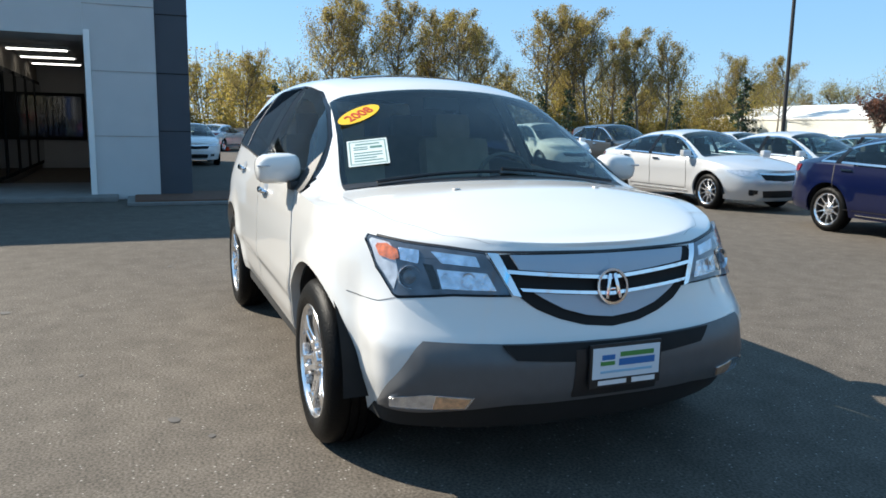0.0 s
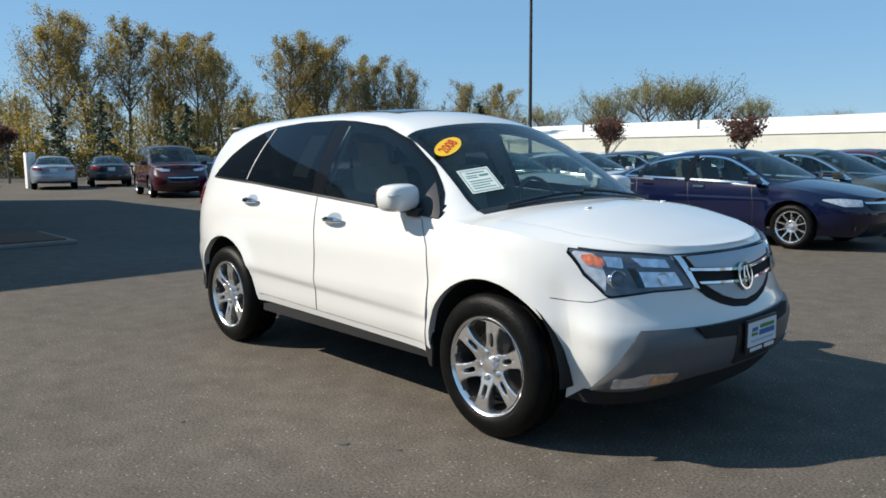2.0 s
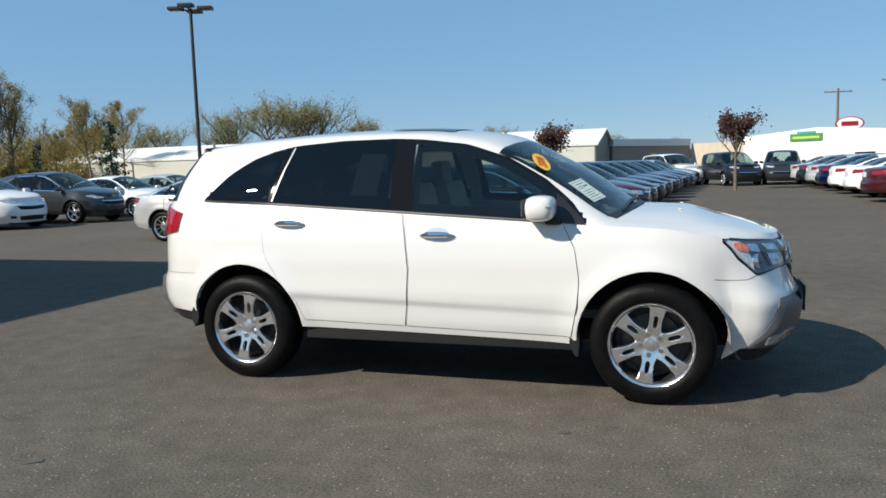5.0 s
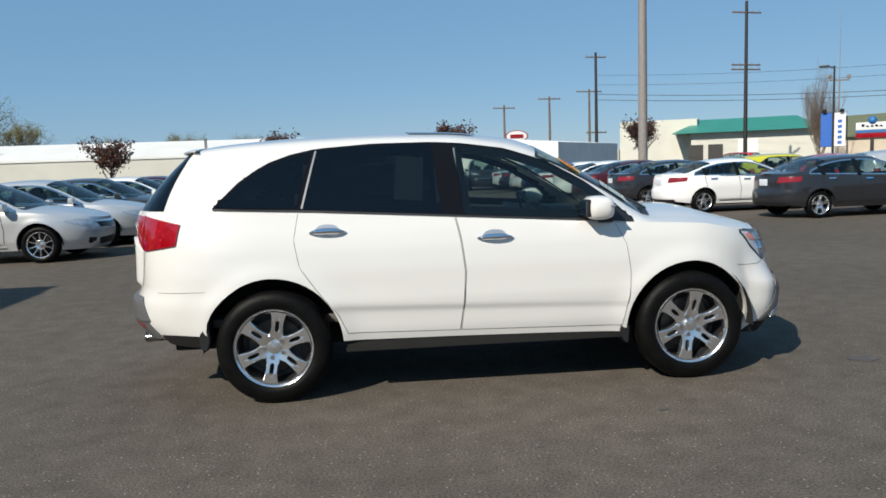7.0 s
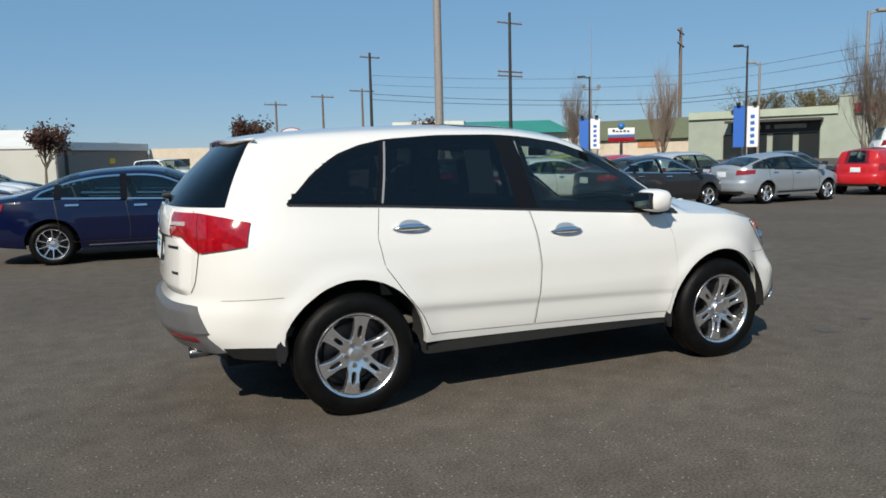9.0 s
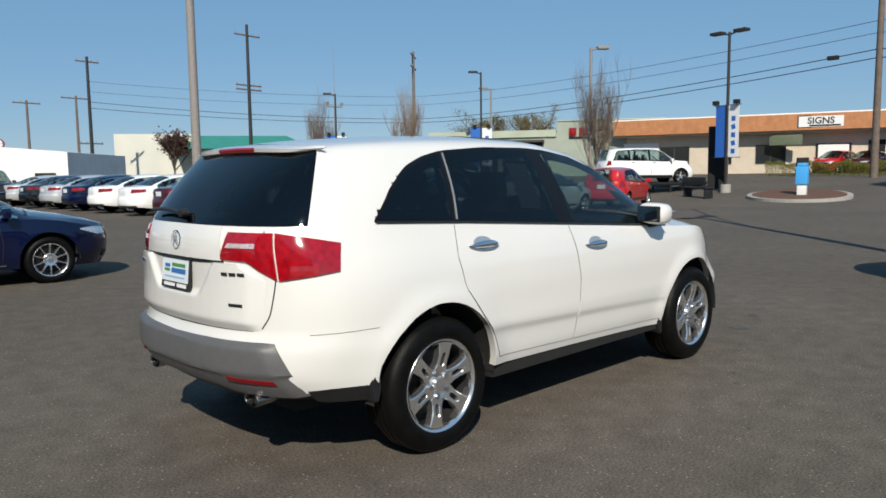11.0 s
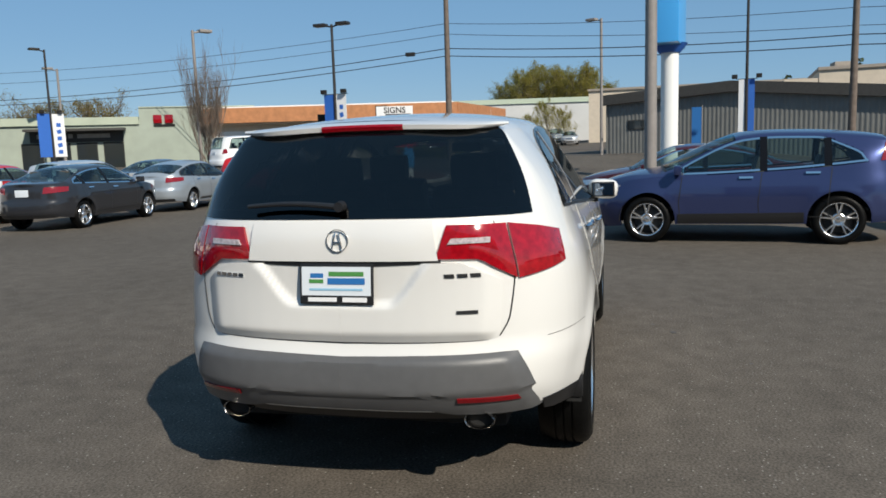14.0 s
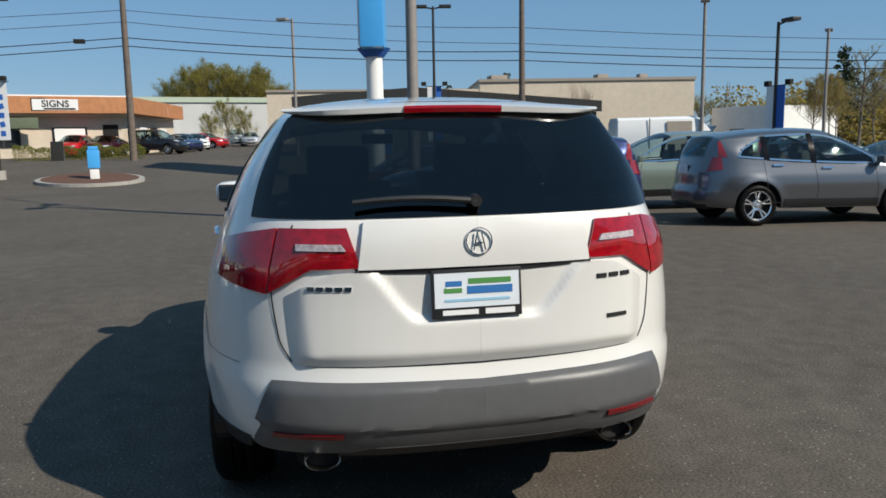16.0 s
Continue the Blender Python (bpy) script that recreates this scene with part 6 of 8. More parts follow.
# cars far down the lot
parked("large_suv", "white", 0.3, 40.3, -60, "at the far end of the lot")
parked("large_suv", "black", 3.4, 38.3, -70, "at the far end of the lot")
parked("large_suv", "dark grey", 6.0, 38.8, -95, "at the far end of the lot")
# cars across the street
for c, kd, x, y, hd in (("red", "small_hatchback", 51.2, 14.5, 172), ("maroon", "sedan", 51.6, 12.6, 172), ("black", "large_suv", 54.4, 9.75, 250), ("slate blue", "sedan", 60, 8.6, 215), ("white", "sedan", 65, 8.3, 205), ("red", "sedan", 71, 7.8, 240), ("white", "large_suv", 80, 5.6, 190), ("silver", "sedan", 77, 3.9, 185)):
    parked(kd, c, x, y, hd, "outside the shops across the street", z=rise(x, y))
parked("large_suv", "red", 31.0, 58, 120, "by the green-roofed building")

# ---- display ramp with a white SUV ----
RX, RY, RA = 29.5, 16.2, -33
ramp = thing("display_ramp", "dark steel display ramp with braced legs on the lot's edge", "display ramp", pose(RX, RY, 0, 0, 0, RA))
M_STEEL = mat("dark_steel", (0.03, 0.03, 0.032), 0.5, metal=0.6, vary=0.2)
for y in (-0.78, 0.78):
    part("track", boxes(((0.1, y, 0.62), (5.4, 0.42, 0.07), 0.015)), M_STEEL, ramp)
    part("side_rail", boxes(((0.1, y * 1.3, 0.70), (5.4, 0.04, 0.10), 0.01)), M_STEEL, ramp)
for x in (-2.4, -0.8, 0.9, 2.6):
    for y in (-0.9, 0.9):
        part("leg", boxes(((x, y, 0.30), (0.08, 0.08, 0.60), 0.008)), M_STEEL, ramp)
    part("cross_beam", boxes(((x, 0, 0.54), (0.08, 1.9, 0.09), 0.01)), M_STEEL, ramp)
for x0, x1 in ((-2.4, -0.8), (0.9, 2.6)):
    for y in (-0.9, 0.9):
        bm = bmesh.new()
        tube(bm, (x0, y, 0.06), (x1, y, 0.55), 0.025, 0.025, 6)
        part("brace", bm, M_STEEL, ramp)
for y in (-0.78, 0.78):
    bm = bmesh.new()
    box(bm, (-4.1, y, 0.31), (3.05, 0.42, 0.06), 0.01, Matrix.Rotation(-0.2, 4, "Y"))
    part("approach_track", bm, M_STEEL, ramp)
parked("large_suv", "white", RX + 0.1, RY, RA, "raised on a steel display ramp", z=0.66)


# ---- ground ----
bm = bmesh.new()
grid(bm, [[(x, y, rise(x, y)) for y in (-400, -60, -20, -18, -16, -14, -12, -10, -8, -6, 0, 20, 60, 64, 68, 72, 76, 80, 400)] for x in (-400, -60, -20, 0, 20, 24, 26, 28, 30, 32, 34, 36, 38, 40, 46, 60, 80, 110, 400)])
tagged(part("ground", bm, M_ASPHALT), "dark grey worn asphalt of the car lot", "asphalt", kind="structure")


# ---- buildings ----
M_TANWALL = mat("tan_stucco", (0.55, 0.47, 0.37), 0.85, vary=0.06, scale=2, vary2=0.06, scale2=0.2)
M_SAGE = mat("sage_wall", (0.29, 0.325, 0.27), 0.8, vary=0.06, scale=1.5, vary2=0.05, scale2=0.2)
M_ORANGEWOOD = mat("orange_fascia", (0.40, 0.17, 0.07), 0.7, vary=0.15, scale=3, bump=0.1)
M_GREENROOF = mat("green_metal_roof", (0.03, 0.21, 0.155), 0.45, vary=0.08, scale=1)
M_OLIVEROOF = mat("olive_roof", (0.13, 0.155, 0.10), 0.7, vary=0.1)
M_GREYMETAL = mat("grey_metal_siding", (0.155, 0.155, 0.145), 0.55, vary=0.08, scale=2)
M_DARKROOF = mat("dark_roof", (0.045, 0.043, 0.04), 0.8, vary=0.15)
M_CREAM = mat("cream_metal_wall", (0.56, 0.55, 0.48), 0.6, vary=0.05, scale=0.6, vary2=0.04, scale2=0.1)
M_PALEROOF = mat("pale_metal_roof", (0.70, 0.69, 0.65), 0.55, vary=0.05, scale=0.5)
M_BROWNWALL = mat("brown_block_wall", (0.29, 0.25, 0.21), 0.85, vary=0.08)
M_PALEGREEN = mat("pale_green_trim", (0.36, 0.40, 0.31), 0.7, vary=0.08, scale=0.6)
M_DIMGLASS = mat("dim_window", (0.02, 0.024, 0.026), 0.06, coat=0.5)
M_STONE = mat("showroom_panel", (0.47, 0.475, 0.475), 0.6, vary=0.03, scale=2, vary2=0.04, scale2=0.3)
M_BLUEGREY = mat("blue_grey_panel", (0.040, 0.050, 0.065), 0.55, vary=0.06, scale=2)
M_CONCRETE = mat("kerb_concrete", (0.32, 0.30, 0.27), 0.85, vary=0.12, scale=5, bump=0.2)
M_ROOFWHITE = mat("white_roof_edge", (0.72, 0.72, 0.70), 0.6)


def slab_between(bm, p, q, z0, z1, depth):
    """A wall of some depth behind the line from p to q (to its left)."""
    p, q = Vector((*p, 0)), Vector((*q, 0))
    d = (q - p).normalized()
    n = Vector((-d.y, d.x, 0)) * depth
    vs = [bm.verts.new(v + Vector((0, 0, z))) for z in (z0, z1) for v in (p, q, q + n, p + n)]
    for f in ((3, 2, 1, 0), (4, 5, 6, 7), (0, 1, 5, 4), (1, 2, 6, 5), (2, 3, 7, 6), (3, 0, 4, 7)):
        bm.faces.new([vs[i] for i in f])
    bmesh.ops.recalc_face_normals(bm, faces=bm.faces)
    return bm


def along(p, q, s, z, out=0.0):
    p, q = Vector((*p, 0)), Vector((*q, 0))
    d = (q - p).normalized()
    n = Vector((d.y, -d.x, 0))
    return p + d * s + n * out + Vector((0, 0, z)), math.degrees(math.atan2(d.y, d.x))


def wall_item(parent, name, p, q, s, z, w, h, t, material, out=0.0, label=""):
    """A flat item of w by h on the wall from p to q, centred s along it and z up, standing t proud."""
    c, a = along(p, q, s, z, out + t / 2)
    ob = part(name, boxes(((0, 0, 0), (w, t, h), 0.0)), material, parent, label, smooth=False)
    ob.matrix_world = pose(c.x, c.y, c.z, 0, 0, a)
    return ob


def shop_window(parent, p, q, s, z, w, h, n=2, framecol=None):
    fr = wall_item(parent, "window", p, q, s, z, w, h, 0.05, framecol or M_DARKROOF)
    for k in range(n):
        g = part("pane", boxes(((-w / 2 + w * (k + 0.5) / n, -0.035, 0), (w / n - 0.08, 0.012, h - 0.12), 0)), M_DIMGLASS, fr, smooth=False)


# showroom at the lot's edge: two deep piers, a beam and the drive-through bay behind
sx, sy = -10.5, -0.68
show = thing("showroom", "white-panelled car showroom with blue-grey pier and open service bay", "building")
H = 6.36
part("white_pier", boxes(((sx - 0.6, sy - 1.16, H / 2), (1.2, 1.18, H), 0.01)), M_STONE, show, "white panelled pier", smooth=False)
part("grey_pier", boxes(((sx - 0.66, sy - 0.285, H / 2), (1.2, 0.57, H), 0.01)), M_BLUEGREY, show, "blue-grey panelled pier", smooth=False)
for k in range(1, 6):
    part("panel_joint", boxes(((sx + 0.001, sy - 1.16, 1.15 * k), (0.012, 1.18, 0.014), 0)), M_CONCRETE, show, smooth=False)
    part("panel_joint", boxes(((sx - 0.66, sy - 0.285, 1.05 * k + 0.2), (1.215, 0.585, 0.016), 0)), M_DARK, show, smooth=False)
part("corner_trim", boxes(((sx + 0.02, sy - 1.70, 1.5), (0.08, 0.10, 3.0), 0.02)), M_ROOFWHITE, show)
part("beam", boxes(((sx - 0.6, sy - 7.75, (H + 2.9) / 2), (1.2, 12.0, H - 2.9), 0.01)), M_STONE, show, "panelled beam over the bay", smooth=False)
part("side_wall", boxes(((sx - 9.0, sy - 0.30, H / 2), (15.4, 0.3, H), 0)), M_BLUEGREY, show, smooth=False)
part("bay_ceiling", boxes(((sx - 7.0, sy - 7.75, 3.15), (11.6, 12.0, 0.2), 0)), M_STONE, show, smooth=False)
part("roof_slab", boxes(((sx - 7.9, sy - 8.1, H - 0.2), (13.4, 15.4, 0.3), 0)), M_DARKROOF, show, smooth=False)
part("bay_back_wall", boxes(((sx - 11.0, sy - 5.4, 1.55), (0.3, 10.0, 3.1), 0)), M_STONE, show, smooth=False)
part("inner_wall", boxes(((sx - 6.4, sy - 3.77, 1.55), (9.4, 0.3, 3.1), 0)), M_BROWNWALL, show, smooth=False)
wn1 = part("window", boxes(((sx - 10.82, sy - 3.0, 1.55), (0.06, 1.3, 1.4), 0.01)), M_DARK, show, smooth=False)
part("pane", boxes(((sx - 10.78, sy - 3.0, 1.55), (0.02, 1.1, 1.2), 0)), M_DIMGLASS, wn1, smooth=False)
M_TUBE = bpy.data.materials.new("fluorescent_tube")
M_TUBE.use_nodes = True
M_TUBE.node_tree.nodes["Principled BSDF"].inputs["Emission Color"].default_value = (1, 0.97, 0.9, 1)
M_TUBE.node_tree.nodes["Principled BSDF"].inputs["Emission Strength"].default_value = 1.6
for k in range(3):
    lt = thing("ceiling_light", "lit fluorescent strip light in the service bay", "light", group="bay strip lights")
    part("housing", boxes(((sx - 4.2 - 2.3 * k, sy - 2.9, 3.01), (0.30, 1.3, 0.08), 0.01)), M_ROOFWHITE, lt)
    part("tube", boxes(((sx - 4.2 - 2.3 * k, sy - 2.9, 2.955), (0.16, 1.2, 0.03), 0.01)), M_TUBE, lt)
shopf = [(sx - 2.6 - 1.9 * k, sy - 3.6) for k in range(5)]
for x, y in shopf:
    w_ = part("glass_front", boxes(((x, y, 1.35), (1.6, 0.08, 2.4), 0.01)), M_DARK, show, smooth=False)
    part("pane", boxes(((x, y + 0.05, 1.35), (1.4, 0.02, 2.2), 0)), M_DIMGLASS, w_, smooth=False)
M_WALK = mat("grey_walkway_concrete", (0.16, 0.155, 0.145), 0.85, vary=0.12, scale=5, bump=0.2)
kb = thing("kerb", "raised concrete walkway in front of the showroom", "kerb", kind="structure")
part("walkway", boxes(((sx - 1.3, sy - 7.6, 0.05), (3.6, 12.6, 0.10), 0.03)), M_WALK, kb)
part("planter_edge", boxes(((sx + 0.3, sy - 0.1, 0.03), (2.1, 2.1, 0.06), 0.025)), M_WALK, kb)
part("planter_bark", boxes(((sx + 0.3, sy - 0.1, 0.045), (1.85, 1.85, 0.08), 0.035)), mat("bark_mulch", (0.10, 0.045, 0.025), 0.95, vary=0.4, scale=20, bump=0.6, bscale=40), kb)

# long cream warehouse along the far side of the lot
wh = thing("warehouse", "long cream metal warehouse with pale low-pitched roof", "building")
p, q = (-64.0, 58.0), (-6.4, 58.8)
part("wall", slab_between(bmesh.new(), p, q, 0, 3.0, 14), M_CREAM, wh, smooth=False)
bm = bmesh.new()
a_, b_ = Vector((*p, 0)), Vector((*q, 0))
ro = [[a_ + Vector((-0.3, -0.08, 2.95)), a_ + Vector((-0.3, 7, 4.5)), a_ + Vector((-0.3, 14.3, 2.95))], [b_ + Vector((0.3, -0.08, 2.95)), b_ + Vector((0.3, 7, 4.5)), b_ + Vector((0.3, 14.3, 2.95))]]
vs = [[bm.verts.new(v) for v in r] + [bm.verts.new(v + Vector((0, 0, -0.12))) for v in r[::-1]] for r in ro]
for j in range(6):
    bm.faces.new((vs[0][j], vs[1][j], vs[1][(j + 1) % 6], vs[0][(j + 1) % 6]))
bm.faces.new(vs[0])
bm.faces.new(vs[1])
bmesh.ops.recalc_face_normals(bm, faces=bm.faces)
part("roof", bm, M_PALEROOF, wh, smooth=False)
bm = bmesh.new()
for x in (p[0] + 0.02, q[0] + 0.02):
    vv = [bm.verts.new((x, 58.8 + y, z)) for y, z in ((0, 2.9), (7, 4.4), (14, 2.9))]
    bm.faces.new(vv)
part("gable", bm, M_GREYMETAL, wh, smooth=False)
bm = bmesh.new()
box(bm, (q[0] + 0.06, 65.6, 1.45), (0.1, 13.6, 2.9))
part("end_wall", bm, M_GREYMETAL, wh, smooth=False)
for x in (-45, -32, -14.5):
    bm = bmesh.new()
    tube(bm, (x, 61, 3.4), (x, 61, 4.35), 0.12, 0.12, 8)
    tube(bm, (x, 61, 4.35), (x, 61, 4.5), 0.2, 0.05, 8)
    part("roof_vent", bm, M_GREYMETAL, wh)

bb = thing("block_building", "low brown block building with pale flat roof edge", "building")
p, q = (-6.0, 69.5), (1.0, 79.8)
part("wall", slab_between(bmesh.new(), p, q, 0, 3.0, 12), M_BROWNWALL, bb, smooth=False)
part("roof_edge", slab_between(bmesh.new(), (p[0] + 0.1, p[1] - 0.2), (q[0] + 0.1, q[1] - 0.2), 2.9, 3.6, 12), M_PALEROOF, bb, smooth=False)
wall_item(bb, "wall_sign", p, q, 6.3, 1.9, 0.9, 0.5, 0.05, M_YELLOW)
tb = thing("tan_building", "low tan building at the lot's far end", "building")
p2, q2 = (1.2, 79.8), (7.0, 78.0)
part("wall", slab_between(bmesh.new(), p2, q2, 0, 3.1, 10), M_TANWALL, tb, smooth=False)
shop_window(tb, p2, q2, 3.2, 1.6, 1.6, 0.8)

gar = thing("white_garage", "white gable-fronted garage with round-topped green sign", "building")
p, q = (5.0, 55.2), (13.2, 49.2)
ln = math.hypot(q[0] - p[0], q[1] - p[1])
bm = bmesh.new()
d = Vector((q[0] - p[0], q[1] - p[1], 0)).normalized()
nn = Vector((-d.y, d.x, 0))
prof = [(0, 0), (ln, 0), (ln, 2.95), (ln * 0.55, 3.35), (0, 2.95)]
fr_ = [bm.verts.new(Vector((*p, 0)) + d * s + Vector((0, 0, z))) for s, z in prof]
bk_ = [bm.verts.new(Vector((*p, 0)) + d * s + nn * 14 + Vector((0, 0, z))) for s, z in prof]
bm.faces.new(fr_)
bm.faces.new(bk_[::-1])
for i in range(5):
    bm.faces.new((fr_[i], bk_[i], bk_[(i + 1) % 5], fr_[(i + 1) % 5]))
bmesh.ops.recalc_face_normals(bm, faces=bm.faces)
part("wall", bm, M_WHITEPAINT, gar, smooth=False)
sg = wall_item(gar, "garage_sign", p, q, ln * 0.47, 2.72, 2.3, 0.5, 0.08, M_GREENPRINT, label="green sign panel")
part("sign_crest", boxes(((0.0, -0.005, 0.30), (1.3, 0.07, 0.22), 0.03)), mat("teal_print", (0.05, 0.30, 0.36), 0.5), sg)
part("sign_stripe", boxes(((0.0, -0.05, -0.02), (1.9, 0.03, 0.16), 0.0)), mat("lime_print", (0.35, 0.55, 0.12), 0.5), sg)
wall_item(gar, "garage_door", p, q, ln * 0.86, 1.0, 1.3, 1.2, 0.04, M_DARK)
oval = thing("roadside_sign", "oval red and white sign on a pole", "sign", pose(16.3, 80.5, 0, 0, 0, -8))
bm = bmesh.new()
tube(bm, (0, 0, 0), (0, 0, 4.0), 0.12, 0.12, 8)
part("pole", bm, M_STEEL, oval)
for nm, r, t, mm in (("rim", 1.32, 0.30, M_RED), ("face", 1.16, 0.36, M_WHITEPRINT)):
    bm = bmesh.new()
    bmesh.ops.create_cone(bm, cap_ends=True, segments=36, radius1=r, radius2=r, depth=t, matrix=Matrix.Translation((0, 0, 4.55)) @ Matrix.Rotation(math.pi / 2, 4, "X") @ Matrix.Diagonal((1, 0.52, 1, 1)))
    part(nm, bm, mm, oval)
part("logo_bar", boxes(((0, -0.2, 4.55), (1.5, 0.06, 0.42), 0)), M_RED, oval)

# green-roofed shop and long store on the street corner
gs = thing("green_roofed_store", "white-walled store with teal metal roof on the corner", "building")
p, q = (31.75, 57.1), (42.1, 51.35)
part("wall", slab_between(bmesh.new(), p, q, 0, 3.3, 10), M_CREAM, gs, smooth=False)
d = (Vector((*q, 0)) - Vector((*p, 0))).normalized()
n = Vector((-d.y, d.x, 0))
for nm, s0, s1, zz in (("roof", -1.6, 10.4, 4.55),):
    bm = bmesh.new()
    a0 = Vector((*p, 0)) + d * s0
    a1 = Vector((*p, 0)) + d * s1
    base = [a0 - n * 0.7, a1 - n * 0.7, a1 + n * 10.5, a0 + n * 10.5]
    m0 = [a0 + d * 2 + n * 5, a1 - d * 2 + n * 5]
    bv = [bm.verts.new(v + Vector((0, 0, 3.2))) for v in base]
    tv = [bm.verts.new(v + Vector((0, 0, zz))) for v in m0]
    bm.faces.new((bv[0], bv[1], tv[1], tv[0]))
    bm.faces.new((bv[2], bv[3], tv[0], tv[1]))
    bm.faces.new((bv[1], bv[2], tv[1]))
    bm.faces.new((bv[3], bv[0], tv[0]))
    bm.faces.new(bv[::-1])
    part(nm, bm, M_GREENROOF, gs, smooth=False)
for s in (0.4, 2.0):
    wall_item(gs, "shop_front", p, q, s, 1.2, 1.2, 2.0, 0.05, M_DARKROOF)
wall_item(gs, "wall_poster", p, q, 4.6, 1.7, 1.6, 1.7, 0.04, M_WHITEPAINT)
bm = bmesh.new()
slab_between(bm, (p[0] - 4.5, p[1] + 5.5), (p[0] + 1.5, p[1] + 2.2), 0, 4.6, 6)
part("upper_wall", bm, M_CREAM, gs, smooth=False)
gs.matrix_world = Matrix.Translation((-5.6, 3.1, 0)) @ Matrix.Scale(1.3, 4)
ls = thing("olive_roofed_store", "long tan store with olive roof fascia", "building")
p, q = (37.5, 53.5), (42.5, 44.0)
part("wall", slab_between(bmesh.new(), p, q, 0, 2.9, 12), M_TANWALL, ls, smooth=False)
part("fascia", slab_between(bmesh.new(), (p[0] - 0.25, p[1] - 0.25), (q[0] - 0.25, q[1] - 0.25), 2.7, 4.4, 12), M_OLIVEROOF, ls, smooth=False)
wall_item(ls, "orange_banner", p, q, 6.0, 2.3, 2.2, 0.6, 0.05, M_ORANGEWOOD)
sg = thing("store_sign", "white and red store sign on a post", "sign", pose(33.4, 43.0, 0.1, 0, 0, -40) @ Matrix.Scale(0.9, 4))
part("post", boxes(((0, 0, 1.3), (0.25, 0.2, 2.6), 0.02)), M_STEEL, sg)
for z, h, mm in ((3.45, 0.55, M_WHITEPRINT), (3.05, 0.2, M_BLUEPRINT), (2.75, 0.36, M_RED)):
    part("sign_board", boxes(((0, 0, z), (2.2, 0.25, h), 0.02)), mm, sg)
bm = bmesh.new()
for k, h_ in enumerate((0.34, 0.2, 0.2, 0.26, 0.2)):
    box(bm, (-0.62 + 0.3 * k, -0.14, 3.33 + h_ / 2), (0.2, 0.04, h_ * 0.6), 0.01, Matrix.Rotation(0.2, 4, "Y"))
part("logo_bars", bm, M_DARK, sg)
bm = bmesh.new()
bmesh.ops.create_uvsphere(bm, u_segments=12, v_segments=8, radius=0.32, matrix=Matrix.Translation((0, 0, 3.85)))
part("sign_crest", bm, M_BLUEPRINT, sg)

# sage-green repair shop
sk = thing("repair_shop", "sage green repair shop with dark glazed front", "building")
p, q = (39.6, 42.6), (49.2, 26.2)
mid = (q[0] - 4.2, q[1] + 7.2)
part("front_wall", slab_between(bmesh.new(), p, mid, -0.8, 3.5, 12), M_SAGE, sk, smooth=False)
part("tall_wall", slab_between(bmesh.new(), mid, q, -0.8, 4.4, 12), M_SAGE, sk, smooth=False)
part("coping", slab_between(bmesh.new(), (mid[0] - 0.06, mid[1] - 0.06), (q[0] - 0.06, q[1] - 0.06), 4.4, 4.47, 12.1), M_PALEGREEN, sk, smooth=False)
part("parapet", slab_between(bmesh.new(), (p[0] - 0.15, p[1] - 0.15), (mid[0] - 0.15, mid[1] - 0.05), 3.2, 3.75, 12), M_PALEGREEN, sk, smooth=False)
wall_item(sk, "canopy", p, q, 6.4, 2.86, 6.6, 0.18, 1.2, M_DARKROOF)
wall_item(sk, "dark_fascia", p, q, 6.4, 2.4, 6.2, 0.8, 0.06, M_DARKROOF)
for s in (3.4, 5.2, 7.0, 8.8):
    shop_window(sk, p, q, s, 1.0, 1.4, 1.9, 1)
bm = bmesh.new()
for x, w in ((-0.45, 0.6), (0.35, 0.6)):
    box(bm, (x, 0, 0), (w, 0.10, 0.62), 0.06)
c, a = along(p, q, 12.4, 3.55, 0.08)
ob = part("logo_blocks", bm, M_RED, sk, "red logo blocks")
ob.matrix_world = pose(c.x, c.y, c.z, 0, 0, a)
wall_item(sk, "logo_underline", p, q, 12.4, 3.08, 1.5, 0.16, 0.05, M_DARK)
for k, (s, w) in enumerate(((4.6, 1.7), (5.95, 0.3), (7.5, 2.2))):
    wall_item(sk, "fascia_lettering", p, q, s, 2.43, w, 0.3, 0.09, M_CONCRETE)
sk.matrix_world = Matrix.Translation((0, 0, 0.8))

# shop row with orange fascia
ss = thing("shop_row", "tan shop row with orange-brown wooden fascia and flat roof", "building")
p, q = (47.5, 29.5), (53.0, 11.7)
part("wall", slab_between(bmesh.new(), p, q, -0.95, 3.0, 12), M_TANWALL, ss, smooth=False)
part("fascia", slab_between(bmesh.new(), (p[0] - 1.0, p[1] - 0.4), (q[0] - 1.0, q[1] - 0.9), 2.95, 4.05, 12), M_ORANGEWOOD, ss, "orange-brown board fascia", smooth=False)
part("roof_edge", slab_between(bmesh.new(), (p[0] - 0.4, p[1]), (q[0] - 0.4, q[1] - 0.5), 4.0, 4.18, 12), M_ROOFWHITE, ss, smooth=False)
part("lower_trim", slab_between(bmesh.new(), (p[0] - 0.7, p[1] - 0.3), (q[0] - 0.7, q[1] - 0.6), 2.8, 2.95, 11.5), M_TANWALL, ss, smooth=False)
e0, e1 = (q[0] - 0.9, q[1] - 0.95), (66.0, 9.1)
part("end_wall", slab_between(bmesh.new(), (q[0] + 0.1, q[1] - 0.02), (65.5, 9.9), -0.95, 3.0, 8), M_TANWALL, ss, smooth=False)
part("end_fascia", slab_between(bmesh.new(), e0, e1, 2.95, 4.06, 8), M_ORANGEWOOD, ss, smooth=False)
part("fascia_sign", boxes(((61.5, 9.72, 3.5), (0.9, 0.08, 0.7), 0.01, )), M_WHITEPRINT, ss, smooth=False)
